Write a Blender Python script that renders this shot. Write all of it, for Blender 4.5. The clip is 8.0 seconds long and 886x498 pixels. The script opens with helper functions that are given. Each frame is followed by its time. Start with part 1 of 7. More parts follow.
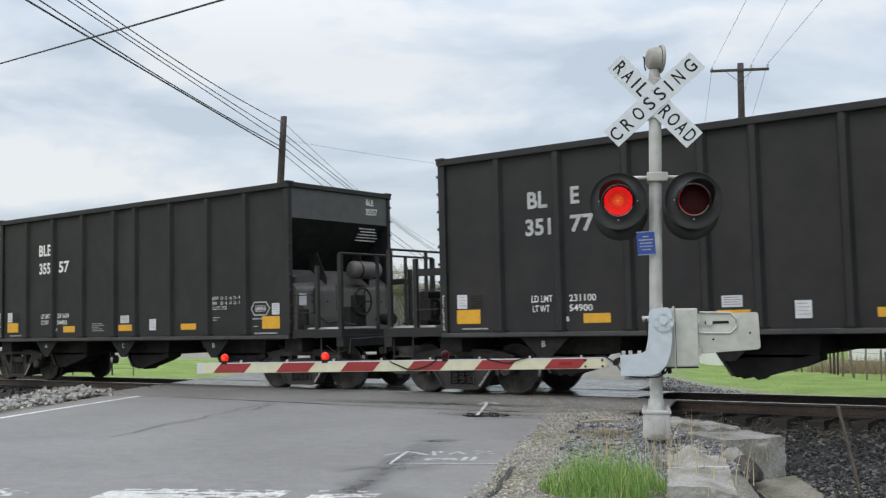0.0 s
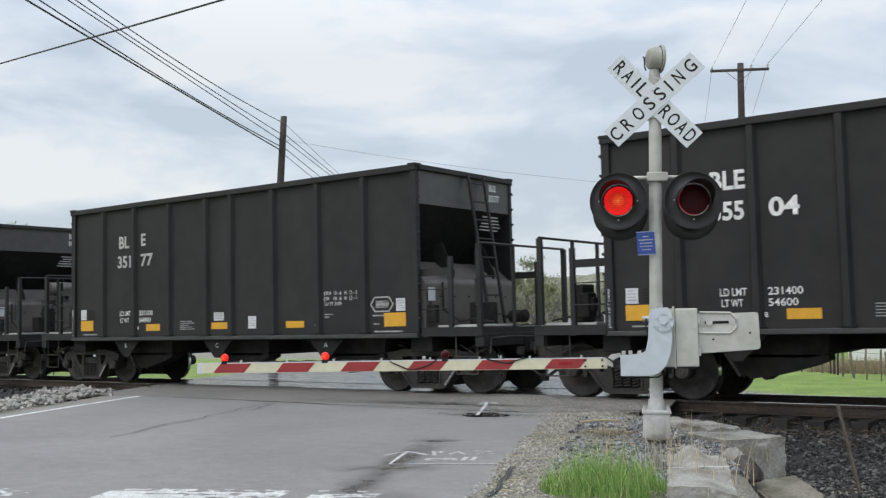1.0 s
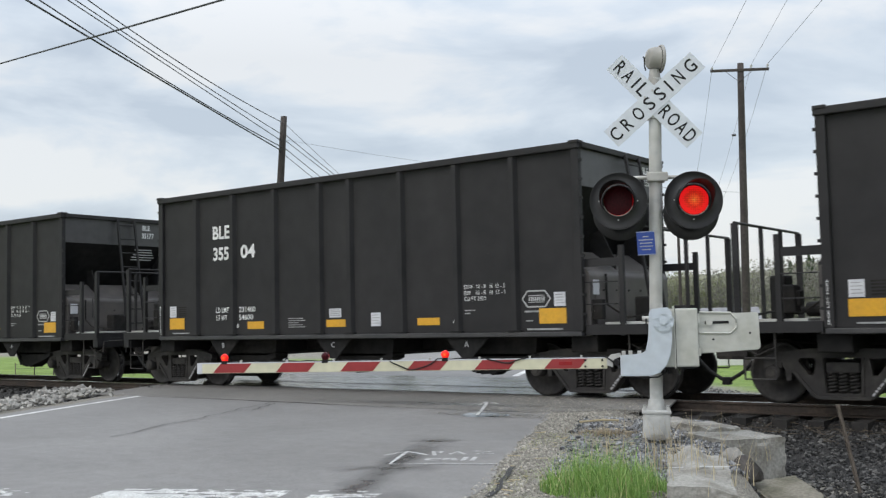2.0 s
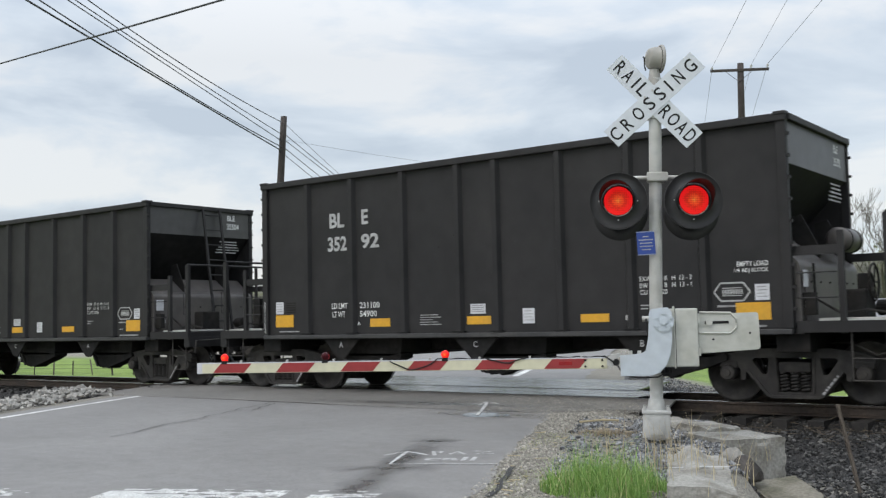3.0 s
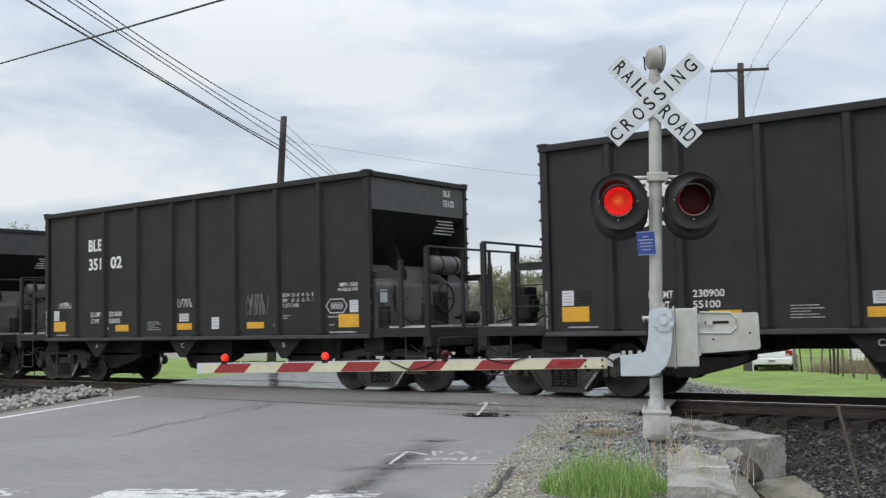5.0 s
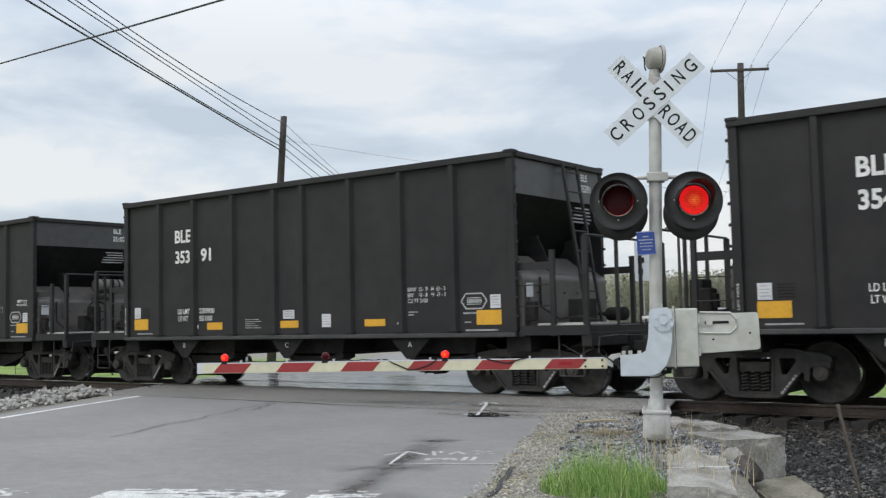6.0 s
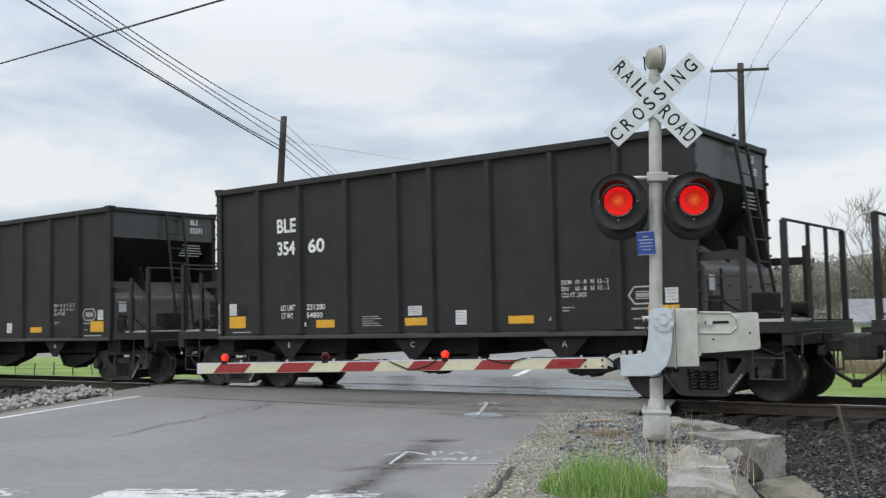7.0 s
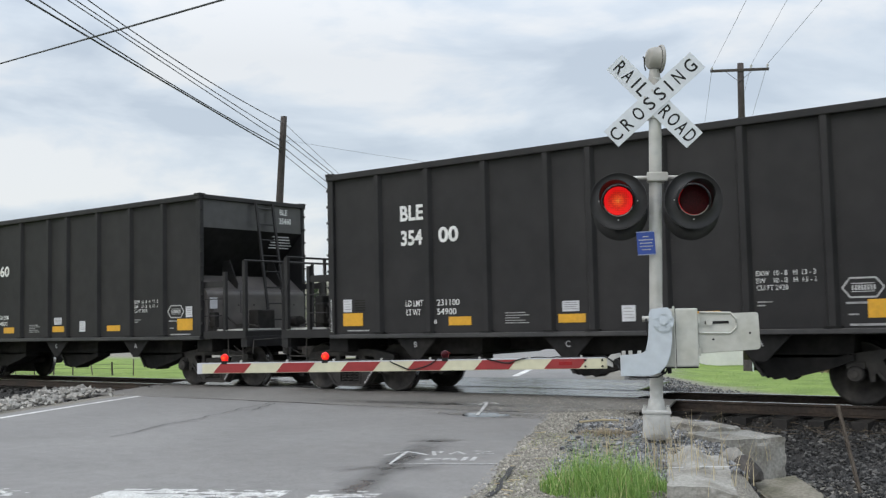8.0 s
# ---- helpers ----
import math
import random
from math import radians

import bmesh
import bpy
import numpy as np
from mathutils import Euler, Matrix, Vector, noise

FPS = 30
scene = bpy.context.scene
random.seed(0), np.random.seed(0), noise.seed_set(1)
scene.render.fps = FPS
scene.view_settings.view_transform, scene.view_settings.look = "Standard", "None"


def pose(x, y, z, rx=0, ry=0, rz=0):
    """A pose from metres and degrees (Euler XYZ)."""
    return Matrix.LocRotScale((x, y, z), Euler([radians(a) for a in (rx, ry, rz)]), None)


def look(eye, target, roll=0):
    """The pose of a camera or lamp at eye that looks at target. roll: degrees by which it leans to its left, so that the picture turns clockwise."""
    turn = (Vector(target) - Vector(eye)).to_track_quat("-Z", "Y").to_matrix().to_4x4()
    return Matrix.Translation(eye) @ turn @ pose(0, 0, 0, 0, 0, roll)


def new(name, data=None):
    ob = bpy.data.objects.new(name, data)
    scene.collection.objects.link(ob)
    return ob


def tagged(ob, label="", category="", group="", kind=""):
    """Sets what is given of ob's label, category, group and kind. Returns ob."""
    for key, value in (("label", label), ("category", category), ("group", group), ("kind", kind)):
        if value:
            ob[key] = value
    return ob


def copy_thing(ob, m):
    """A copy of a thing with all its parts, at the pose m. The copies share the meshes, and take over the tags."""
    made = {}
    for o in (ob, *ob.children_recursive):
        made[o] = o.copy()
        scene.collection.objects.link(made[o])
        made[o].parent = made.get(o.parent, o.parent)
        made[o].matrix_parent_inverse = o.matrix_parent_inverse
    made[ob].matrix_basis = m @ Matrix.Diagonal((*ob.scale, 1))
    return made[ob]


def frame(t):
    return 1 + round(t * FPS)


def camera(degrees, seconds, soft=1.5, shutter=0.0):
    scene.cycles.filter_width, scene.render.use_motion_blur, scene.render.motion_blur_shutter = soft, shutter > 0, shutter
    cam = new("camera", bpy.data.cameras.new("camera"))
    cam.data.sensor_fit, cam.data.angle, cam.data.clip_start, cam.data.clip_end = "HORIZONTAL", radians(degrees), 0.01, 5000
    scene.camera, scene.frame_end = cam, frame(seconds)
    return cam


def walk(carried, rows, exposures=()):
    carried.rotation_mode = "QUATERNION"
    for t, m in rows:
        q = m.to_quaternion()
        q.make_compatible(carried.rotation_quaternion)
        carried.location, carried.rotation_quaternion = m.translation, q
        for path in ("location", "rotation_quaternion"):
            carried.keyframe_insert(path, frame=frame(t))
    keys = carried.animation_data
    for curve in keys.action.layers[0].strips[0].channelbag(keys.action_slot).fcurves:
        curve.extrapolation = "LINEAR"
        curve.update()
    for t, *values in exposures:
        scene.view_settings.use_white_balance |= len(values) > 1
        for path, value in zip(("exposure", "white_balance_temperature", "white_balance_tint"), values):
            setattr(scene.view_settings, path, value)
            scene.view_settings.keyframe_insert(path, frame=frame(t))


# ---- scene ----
# ---- camera ----
cam = camera(47.06, 8.0, soft=1.3, shutter=0.07)
YAW, PITCH, ROLL = 0.6421, 0.0693, -0.0225
EYE = (0.0, -14.2485, 1.3393)
AIM = Vector((-math.sin(YAW) * math.cos(PITCH), math.cos(YAW) * math.cos(PITCH), math.sin(PITCH)))
STAND = look(EYE, Vector(EYE) + AIM, math.degrees(ROLL))
walk(cam, [(0.0, STAND), (8.0, STAND)])

# ---- world, sun ----
SUN_UP, SUN_AROUND = 50.0, 200.0
world = bpy.data.worlds.new("overcast_sky")
scene.world = world
world.use_nodes = True


def link_nodes(tree, *pairs):
    for a, b in pairs:
        tree.links.new(a, b)


def sky_world():
    nt = world.node_tree
    nt.nodes.clear()
    out = nt.nodes.new("ShaderNodeOutputWorld")
    bg = nt.nodes.new("ShaderNodeBackground")
    co = nt.nodes.new("ShaderNodeTexCoord")
    sky = nt.nodes.new("ShaderNodeTexSky")
    sky.sky_type, sky.sun_disc = "NISHITA", False
    sky.sun_elevation, sky.sun_rotation = radians(SUN_UP), radians(SUN_AROUND)
    sky.air_density, sky.dust_density = 1.0, 3.0
    mp = nt.nodes.new("ShaderNodeMapping")
    mp.inputs["Scale"].default_value = (1.0, 1.0, 3.2)
    mp.inputs["Location"].default_value = (3.1, 0.4, 0.0)
    n1 = nt.nodes.new("ShaderNodeTexNoise")
    n1.inputs["Scale"].default_value, n1.inputs["Detail"].default_value = 3.9, 8.0
    n1.inputs["Roughness"].default_value, n1.inputs["Distortion"].default_value = 0.52, 0.3
    ramp = nt.nodes.new("ShaderNodeValToRGB")
    ramp.color_ramp.elements[0].position, ramp.color_ramp.elements[1].position = 0.40, 0.585
    ramp.color_ramp.elements[0].color = (0.58, 0.65, 0.73, 1)
    ramp.color_ramp.elements[1].color = (0.885, 0.90, 0.905, 1)
    mid = ramp.color_ramp.elements.new(0.5)
    mid.color = (0.72, 0.785, 0.85, 1)
    mix = nt.nodes.new("ShaderNodeMixRGB")
    mix.inputs["Fac"].default_value = 0.04
    bg.inputs["Strength"].default_value = 0.86
    sepz = nt.nodes.new("ShaderNodeSeparateXYZ")
    lift = nt.nodes.new("ShaderNodeMapRange")
    lift.inputs["From Min"].default_value, lift.inputs["From Max"].default_value = 0.25, 0.95
    lift.inputs["To Min"].default_value, lift.inputs["To Max"].default_value = 1.0, 2.5
    high = nt.nodes.new("ShaderNodeMixRGB")
    high.blend_type, high.inputs["Fac"].default_value = "MULTIPLY", 1.0
    link_nodes(nt, (co.outputs["Generated"], mp.inputs["Vector"]), (mp.outputs["Vector"], n1.inputs["Vector"]),
               (n1.outputs["Fac"], ramp.inputs["Fac"]), (ramp.outputs["Color"], mix.inputs["Color1"]),
               (sky.outputs["Color"], mix.inputs["Color2"]), (co.outputs["Generated"], sepz.inputs["Vector"]), (sepz.outputs["Z"], lift.inputs["Value"]),
               (mix.outputs["Color"], high.inputs["Color1"]), (lift.outputs["Result"], high.inputs["Color2"]), (high.outputs["Color"], bg.inputs["Color"]),
               (bg.outputs["Background"], out.inputs["Surface"]))


sky_world()
sun = new("sun", bpy.data.lights.new("sun", "SUN"))
sun.data.energy, sun.data.angle, sun.data.color = 0.5, radians(30), (1.0, 0.97, 0.93)
a, e = radians(SUN_AROUND), radians(SUN_UP)
sun.matrix_basis = look((math.sin(a) * math.cos(e) * 50, math.cos(a) * math.cos(e) * 50, math.sin(e) * 50), (0, 0, 0))
scene.view_settings.exposure = 0.0


# ---- materials ----
def material(name, color, rough=0.7, metal=0.0, vary=0.25, scale=6.0, bump=0.2, bump_scale=60.0, second=None, amount=0.5,
             stain_scale=0.9, piece=0.0, spec=0.5, skew=1.0):
    """A surface with grain, large stains towards a second colour, and relief."""
    m = bpy.data.materials.new(name)
    m.use_nodes = True
    nt = m.node_tree
    b = nt.nodes["Principled BSDF"]
    co = nt.nodes.new("ShaderNodeTexCoord")
    src = co.outputs["Object"]
    fine = nt.nodes.new("ShaderNodeTexNoise")
    fine.inputs["Scale"].default_value, fine.inputs["Detail"].default_value = scale, 6.0
    large = nt.nodes.new("ShaderNodeTexNoise")
    large.inputs["Scale"].default_value, large.inputs["Detail"].default_value = stain_scale, 5.0
    r1 = nt.nodes.new("ShaderNodeMapRange")
    r1.inputs["From Min"].default_value, r1.inputs["From Max"].default_value = 0.3, 0.7
    r1.inputs["To Min"].default_value, r1.inputs["To Max"].default_value = 1 - vary, 1 + vary
    mul = nt.nodes.new("ShaderNodeMixRGB")
    mul.blend_type, mul.inputs["Fac"].default_value = "MULTIPLY", 1.0
    two = nt.nodes.new("ShaderNodeMixRGB")
    two.inputs["Color1"].default_value = (*color, 1)
    two.inputs["Color2"].default_value = (*(second or color), 1)
    r2 = nt.nodes.new("ShaderNodeMapRange")
    r2.inputs["From Min"].default_value, r2.inputs["From Max"].default_value = 0.42, 0.66
    r2.inputs["To Max"].default_value = amount
    link_nodes(nt, (src, fine.inputs["Vector"]), (src, large.inputs["Vector"]), (fine.outputs["Fac"], r1.inputs["Value"]),
               (large.outputs["Fac"], r2.inputs["Value"]), (r2.outputs["Result"], two.inputs["Fac"]),
               (two.outputs["Color"], mul.inputs["Color1"]), (r1.outputs["Result"], mul.inputs["Color2"]))
    last = mul.outputs["Color"]
    if piece:
        inf = nt.nodes.new("ShaderNodeObjectInfo")
        geo = nt.nodes.new("ShaderNodeNewGeometry")
        add = nt.nodes.new("ShaderNodeMath")
        add.operation = "ADD"
        fr = nt.nodes.new("ShaderNodeMath")
        fr.operation = "FRACT"
        pw = nt.nodes.new("ShaderNodeMath")
        pw.operation, pw.inputs[1].default_value = "POWER", skew
        r3 = nt.nodes.new("ShaderNodeMapRange")
        r3.inputs["To Min"].default_value, r3.inputs["To Max"].default_value = 1 - piece, 1 + piece
        m3 = nt.nodes.new("ShaderNodeMixRGB")
        m3.blend_type, m3.inputs["Fac"].default_value = "MULTIPLY", 1.0
        link_nodes(nt, (inf.outputs["Random"], add.inputs[0]), (geo.outputs["Random Per Island"], add.inputs[1]),
                   (add.outputs[0], fr.inputs[0]), (fr.outputs[0], pw.inputs[0]), (pw.outputs[0], r3.inputs["Value"]), (last, m3.inputs["Color1"]),
                   (r3.outputs["Result"], m3.inputs["Color2"]))
        last = m3.outputs["Color"]
    link_nodes(nt, (last, b.inputs["Base Color"]))
    b.inputs["Roughness"].default_value, b.inputs["Metallic"].default_value = rough, metal
    rr = nt.nodes.new("ShaderNodeMapRange")
    rr.inputs["To Min"].default_value, rr.inputs["To Max"].default_value = max(0.03, rough - 0.12), min(1, rough + 0.12)
    link_nodes(nt, (large.outputs["Fac"], rr.inputs["Value"]), (rr.outputs["Result"], b.inputs["Roughness"]))
    if bump:
        bn = nt.nodes.new("ShaderNodeTexNoise")
        bn.inputs["Scale"].default_value, bn.inputs["Detail"].default_value = bump_scale, 4.0
        bp = nt.nodes.new("ShaderNodeBump")
        bp.inputs["Strength"].default_value, bp.inputs["Distance"].default_value = bump, 0.01
        link_nodes(nt, (src, bn.inputs["Vector"]), (bn.outputs["Fac"], bp.inputs["Height"]), (bp.outputs["Normal"], b.inputs["Normal"]))
    b.inputs["Specular IOR Level"].default_value = spec
    return m


M_CAR = material("charcoal_car_paint", (0.0220, 0.0213, 0.0221), 0.60, 0, 0.16, 3, 0.35, 2.2, (0.033, 0.0315, 0.0316), 0.7, 0.6, spec=0.24)
# Lighter than the body: scuffs, plus the light on the ledge in the colour.
M_SILL = material("lit_scuffed_sill_paint", (0.040, 0.040, 0.0415), 0.5, 0, 0.2, 5, 0.3, 12, (0.062, 0.060, 0.058), 0.7, 1.2, spec=0.4)
M_HOOD = material("dusty_brown_grey_hood", (0.088, 0.081, 0.078), 0.45, 0, 0.15, 3, 0.2, 4, (0.130, 0.116, 0.107), 0.8, 1.6, spec=0.35)
# Near black: the shade of the end recess is put into the sheet's colour.
M_SLOPE = material("shade_dark_slope_sheet", (0.013, 0.013, 0.0135), 0.75, 0, 0.3, 4, 0.3, 3, (0.026, 0.025, 0.024), 0.6, 1.1, spec=0.2)
M_CAR_END = material("worn_end_sheet_paint", (0.048, 0.047, 0.0485), 0.42, 0, 0.18, 4, 0.12, 3, (0.066, 0.063, 0.063), 0.6, 1.1, spec=0.5)
M_DARK = material("grimy_underframe", (0.015, 0.0146, 0.0145), 0.8, 0, 0.3, 8, 0.2, 40, (0.032, 0.028, 0.024), 0.5, 1.5, spec=0.2)
M_TRUCK = material("cast_steel_truck", (0.030, 0.028, 0.027), 0.68, 0, 0.3, 9, 0.25, 40, (0.075, 0.067, 0.058), 0.6, 2, spec=0.35)
M_TREAD = material("polished_wheel_tread", (0.55, 0.55, 0.55), 0.22, 1.0, 0.1, 9, 0.02, 40)
M_STENCIL = material("white_stencil_paint", (0.72, 0.72, 0.71), 0.7, 0, 0.12, 20, 0.05, 60, (0.5, 0.5, 0.49), 0.5, 4)
M_FAINT = material("faded_stencil_paint", (0.33, 0.33, 0.33), 0.7, 0, 0.25, 30, 0.05, 60, (0.15, 0.15, 0.15), 0.7, 6)
M_OLD_STENCIL = material("dulled_stencil_paint", (0.42, 0.42, 0.42), 0.7, 0, 0.18, 20, 0.05, 60, (0.30, 0.30, 0.30), 0.6, 4)
M_AMBER = material("amber_reflective_sheet", (0.64, 0.335, 0.02), 0.45, 0, 0.08, 20, 0.03, 60, (0.56, 0.30, 0.03), 0.6, 3)
M_CARD = material("white_card_sheet", (0.57, 0.575, 0.60), 0.6, 0, 0.06, 20, 0.03, 60, (0.44, 0.445, 0.47), 0.5, 6)
M_GALV = material("galvanised_silver_paint", (0.50, 0.50, 0.48), 0.55, 0.15, 0.16, 12, 0.1, 50, (0.30, 0.285, 0.255), 0.85, 3.0)
M_SILVER = material("silver_aluminium_paint", (0.53, 0.58, 0.63), 0.45, 0.2, 0.07, 10, 0.05, 50, (0.52, 0.55, 0.57), 0.5, 2)
M_CREAM = material("weathered_cream_paint", (0.50, 0.505, 0.47), 0.55, 0, 0.08, 12, 0.05, 50, (0.36, 0.355, 0.30), 0.65, 2.5)
M_ARM_WHITE = material("gate_arm_white", (0.62, 0.595, 0.43), 0.5, 0, 0.06, 12, 0.03, 50, (0.54, 0.52, 0.38), 0.5, 2)
M_ARM_RED = material("gate_arm_red", (0.29, 0.028, 0.03), 0.45, 0, 0.08, 12, 0.03, 50, (0.26, 0.025, 0.02), 0.5, 2)
M_SIGN_WHITE = material("crossbuck_white_sheet", (0.60, 0.63, 0.67), 0.45, 0, 0.05, 14, 0.02, 50, (0.52, 0.55, 0.58), 0.5, 2)
M_TARGET = material("dull_black_target", (0.017, 0.017, 0.018), 0.5, 0, 0.2, 6, 0.05, 30, (0.03, 0.03, 0.03), 0.5, 3, spec=0.4)
M_BLACK = material("flat_black_paint", (0.008, 0.008, 0.0085), 0.62, 0, 0.2, 10, 0.05, 50, (0.018, 0.018, 0.018), 0.5, 3, spec=0.3)
M_LENS_DARK = material("unlit_red_lens", (0.045, 0.003, 0.006), 0.3, 0, 0.3, 60, 0.5, 120, spec=0.15)


def lit_lens(name="lit_red_lens", radius=0.16, facets=52.0, power=1.0):
    """A ribbed red lens lit from within: orange at the heart, red at the rim, with the pattern of its facets."""
    m = bpy.data.materials.new(name)
    m.use_nodes = True
    nt = m.node_tree
    b = nt.nodes["Principled BSDF"]
    b.inputs["Base Color"].default_value = (0.5, 0.02, 0.015, 1)
    b.inputs["Roughness"].default_value = 0.3
    b.inputs["Specular IOR Level"].default_value = 0.12
    co = nt.nodes.new("ShaderNodeTexCoord")
    ln = nt.nodes.new("ShaderNodeVectorMath")
    ln.operation = "LENGTH"
    flat = nt.nodes.new("ShaderNodeVectorMath")
    flat.operation = "MULTIPLY"
    flat.inputs[1].default_value = (1.0, 0.0, 1.0)
    ramp = nt.nodes.new("ShaderNodeValToRGB")
    e = ramp.color_ramp.elements
    e[0].position, e[0].color = 0.0, (1.0, 0.36, 0.06, 1)
    e[1].position, e[1].color = radius, (0.72, 0.008, 0.014, 1)
    e.new(radius * 0.16).color = (1.0, 0.13, 0.02, 1)
    e.new(radius * 0.45).color = (1.0, 0.038, 0.012, 1)
    e.new(radius * 0.72).color = (0.92, 0.012, 0.013, 1)
    vo = nt.nodes.new("ShaderNodeTexVoronoi")
    vo.inputs["Scale"].default_value = facets
    vo.inputs["Randomness"].default_value = 0.15
    mr = nt.nodes.new("ShaderNodeMapRange")
    mr.inputs["From Min"].default_value, mr.inputs["From Max"].default_value = 0.15, 0.6
    mr.inputs["To Min"].default_value, mr.inputs["To Max"].default_value = 1.35 * power, 0.30 * power
    link_nodes(nt, (co.outputs["Object"], flat.inputs[0]), (flat.outputs["Vector"], ln.inputs[0]), (ln.outputs["Value"], ramp.inputs["Fac"]), (ramp.outputs["Color"], b.inputs["Emission Color"]),
               (co.outputs["Object"], vo.inputs["Vector"]), (vo.outputs["Distance"], mr.inputs["Value"]), (mr.outputs["Result"], b.inputs["Emission Strength"]))
    return m


M_LAMP_LIT = lit_lens()
M_DOME_LIT = lit_lens("lit_red_dome", 0.05, 90.0, 1.15)
M_TAIL = material("red_tail_lens", (0.30, 0.012, 0.015), 0.2, 0, 0.15, 20, 0.1, 60)
M_BLUE = material("blue_notice_sheet", (0.03, 0.07, 0.32), 0.4, 0, 0.06, 12, 0.02, 50)


def asphalt(name, base, dark, rough, wet, spots=(), streak=(1, 1, 1), bump=0.4, shine=0.17):
    """Asphalt with fine stone, large pale and dark patches, and damp areas that shine. spots: damp stains (x, y, half length, half width, turn)."""
    m = bpy.data.materials.new(name)
    m.use_nodes = True
    nt = m.node_tree
    b = nt.nodes["Principled BSDF"]
    co = nt.nodes.new("ShaderNodeTexCoord")

    def noise_node(scale, detail, stretch=(1, 1, 1)):
        mp = nt.nodes.new("ShaderNodeMapping")
        mp.inputs["Scale"].default_value = stretch
        n = nt.nodes.new("ShaderNodeTexNoise")
        n.inputs["Scale"].default_value, n.inputs["Detail"].default_value = scale, detail
        link_nodes(nt, (co.outputs["Object"], mp.inputs["Vector"]), (mp.outputs["Vector"], n.inputs["Vector"]))
        return n.outputs["Fac"]

    def ranged(src, a, c, lo, hi):
        r = nt.nodes.new("ShaderNodeMapRange")
        r.inputs["From Min"].default_value, r.inputs["From Max"].default_value = a, c
        r.inputs["To Min"].default_value, r.inputs["To Max"].default_value = lo, hi
        link_nodes(nt, (src, r.inputs["Value"]))
        return r.outputs["Result"]

    def calc(op, x, y):
        n = nt.nodes.new("ShaderNodeMath")
        n.operation = op
        for k, v in ((0, x), (1, y)):
            if isinstance(v, (int, float)):
                n.inputs[k].default_value = v
            else:
                link_nodes(nt, (v, n.inputs[k]))
        return n.outputs[0]

    fine, grit, big = noise_node(26, 7), noise_node(160, 3), noise_node(0.5, 6)
    patch = noise_node(1.6, 6, streak)
    damp = ranged(patch, 0.5 - wet * 0.2, 0.72 - wet * 0.2, 0.0, 1.0 if wet else 0.0)
    for x, y, a, c, turn in spots:
        mp = nt.nodes.new("ShaderNodeMapping")
        mp.vector_type = "TEXTURE"
        mp.inputs["Location"].default_value = (x, y, 0)
        mp.inputs["Rotation"].default_value = (0, 0, radians(turn))
        mp.inputs["Scale"].default_value = (a, c, 10)
        ln = nt.nodes.new("ShaderNodeVectorMath")
        ln.operation = "LENGTH"
        link_nodes(nt, (co.outputs["Object"], mp.inputs["Vector"]), (mp.outputs["Vector"], ln.inputs[0]))
        d = calc("ADD", ln.outputs["Value"], calc("ADD", calc("MULTIPLY", calc("SUBTRACT", noise_node(4.5, 9), 0.5), 2.0), calc("MULTIPLY", calc("SUBTRACT", grit, 0.5), 1.1)))
        damp = calc("MAXIMUM", damp, ranged(d, 0.15, 1.4, 0.85, 0.0))
    two = nt.nodes.new("ShaderNodeMixRGB")
    two.inputs["Color1"].default_value, two.inputs["Color2"].default_value = (*base, 1), (*dark, 1)
    link_nodes(nt, (damp, two.inputs["Fac"]))
    col = two.outputs["Color"]
    for f in (ranged(noise_node(5.0, 6), 0.3, 0.7, 0.90, 1.09), ranged(fine, 0.3, 0.7, 0.86, 1.12), ranged(grit, 0.3, 0.75, 0.66, 1.42), ranged(big, 0.3, 0.7, 0.86, 1.1)):
        mu = nt.nodes.new("ShaderNodeMixRGB")
        mu.blend_type, mu.inputs["Fac"].default_value = "MULTIPLY", 1.0
        link_nodes(nt, (col, mu.inputs["Color1"]), (f, mu.inputs["Color2"]))
        col = mu.outputs["Color"]
    bp = nt.nodes.new("ShaderNodeBump")
    bp.inputs["Distance"].default_value = 0.006
    link_nodes(nt, (col, b.inputs["Base Color"]), (ranged(damp, 0, 1, rough, shine), b.inputs["Roughness"]), (grit, bp.inputs["Height"]),
               (ranged(damp, 0, 1, bump, bump * 0.12), bp.inputs["Strength"]), (bp.outputs["Normal"], b.inputs["Normal"]))
    return m


M_ROAD = asphalt("worn_grey_asphalt", (0.186, 0.180, 0.173), (0.085, 0.082, 0.078), 0.64, 0.0,
                 ((-6.2, -6.75, 1.75, 0.20, 116), (-6.05, -7.05, 0.45, 0.22, 30), (-5.6, -7.95, 0.8, 0.22, 116), (-6.93, -5.21, 0.30, 0.16, 20), (-8.1, -2.5, 0.8, 0.22, 0), (-5.0, -8.6, 0.6, 0.25, 100)))
M_APRON = asphalt("damp_dark_asphalt", (0.158, 0.150, 0.138), (0.075, 0.072, 0.068), 0.72, 0.0, ((-8.3, -2.0, 0.9, 0.3, 0), (-9.5, -1.2, 2.5, 0.35, 5)), (0.5, 1.6, 1))
M_BED = asphalt("wet_asphalt_between_rails", (0.085, 0.083, 0.08), (0.035, 0.034, 0.033), 0.46, 0.8, (), (0.5, 6.0, 1), 0.32, 0.07)
M_SPRAY = material("faded_spray_paint", (0.50, 0.50, 0.49), 0.7, 0, 0.3, 50, 0.3, 120, (0.28, 0.28, 0.275), 0.8, 6)
M_PAINT = material("worn_road_paint", (0.68, 0.68, 0.66), 0.6, 0, 0.15, 40, 0.3, 120, (0.42, 0.42, 0.41), 0.7, 3)
M_CRACK = material("crack_filler", (0.02, 0.02, 0.02), 0.7, 0, 0.3, 30, 0.2, 100)
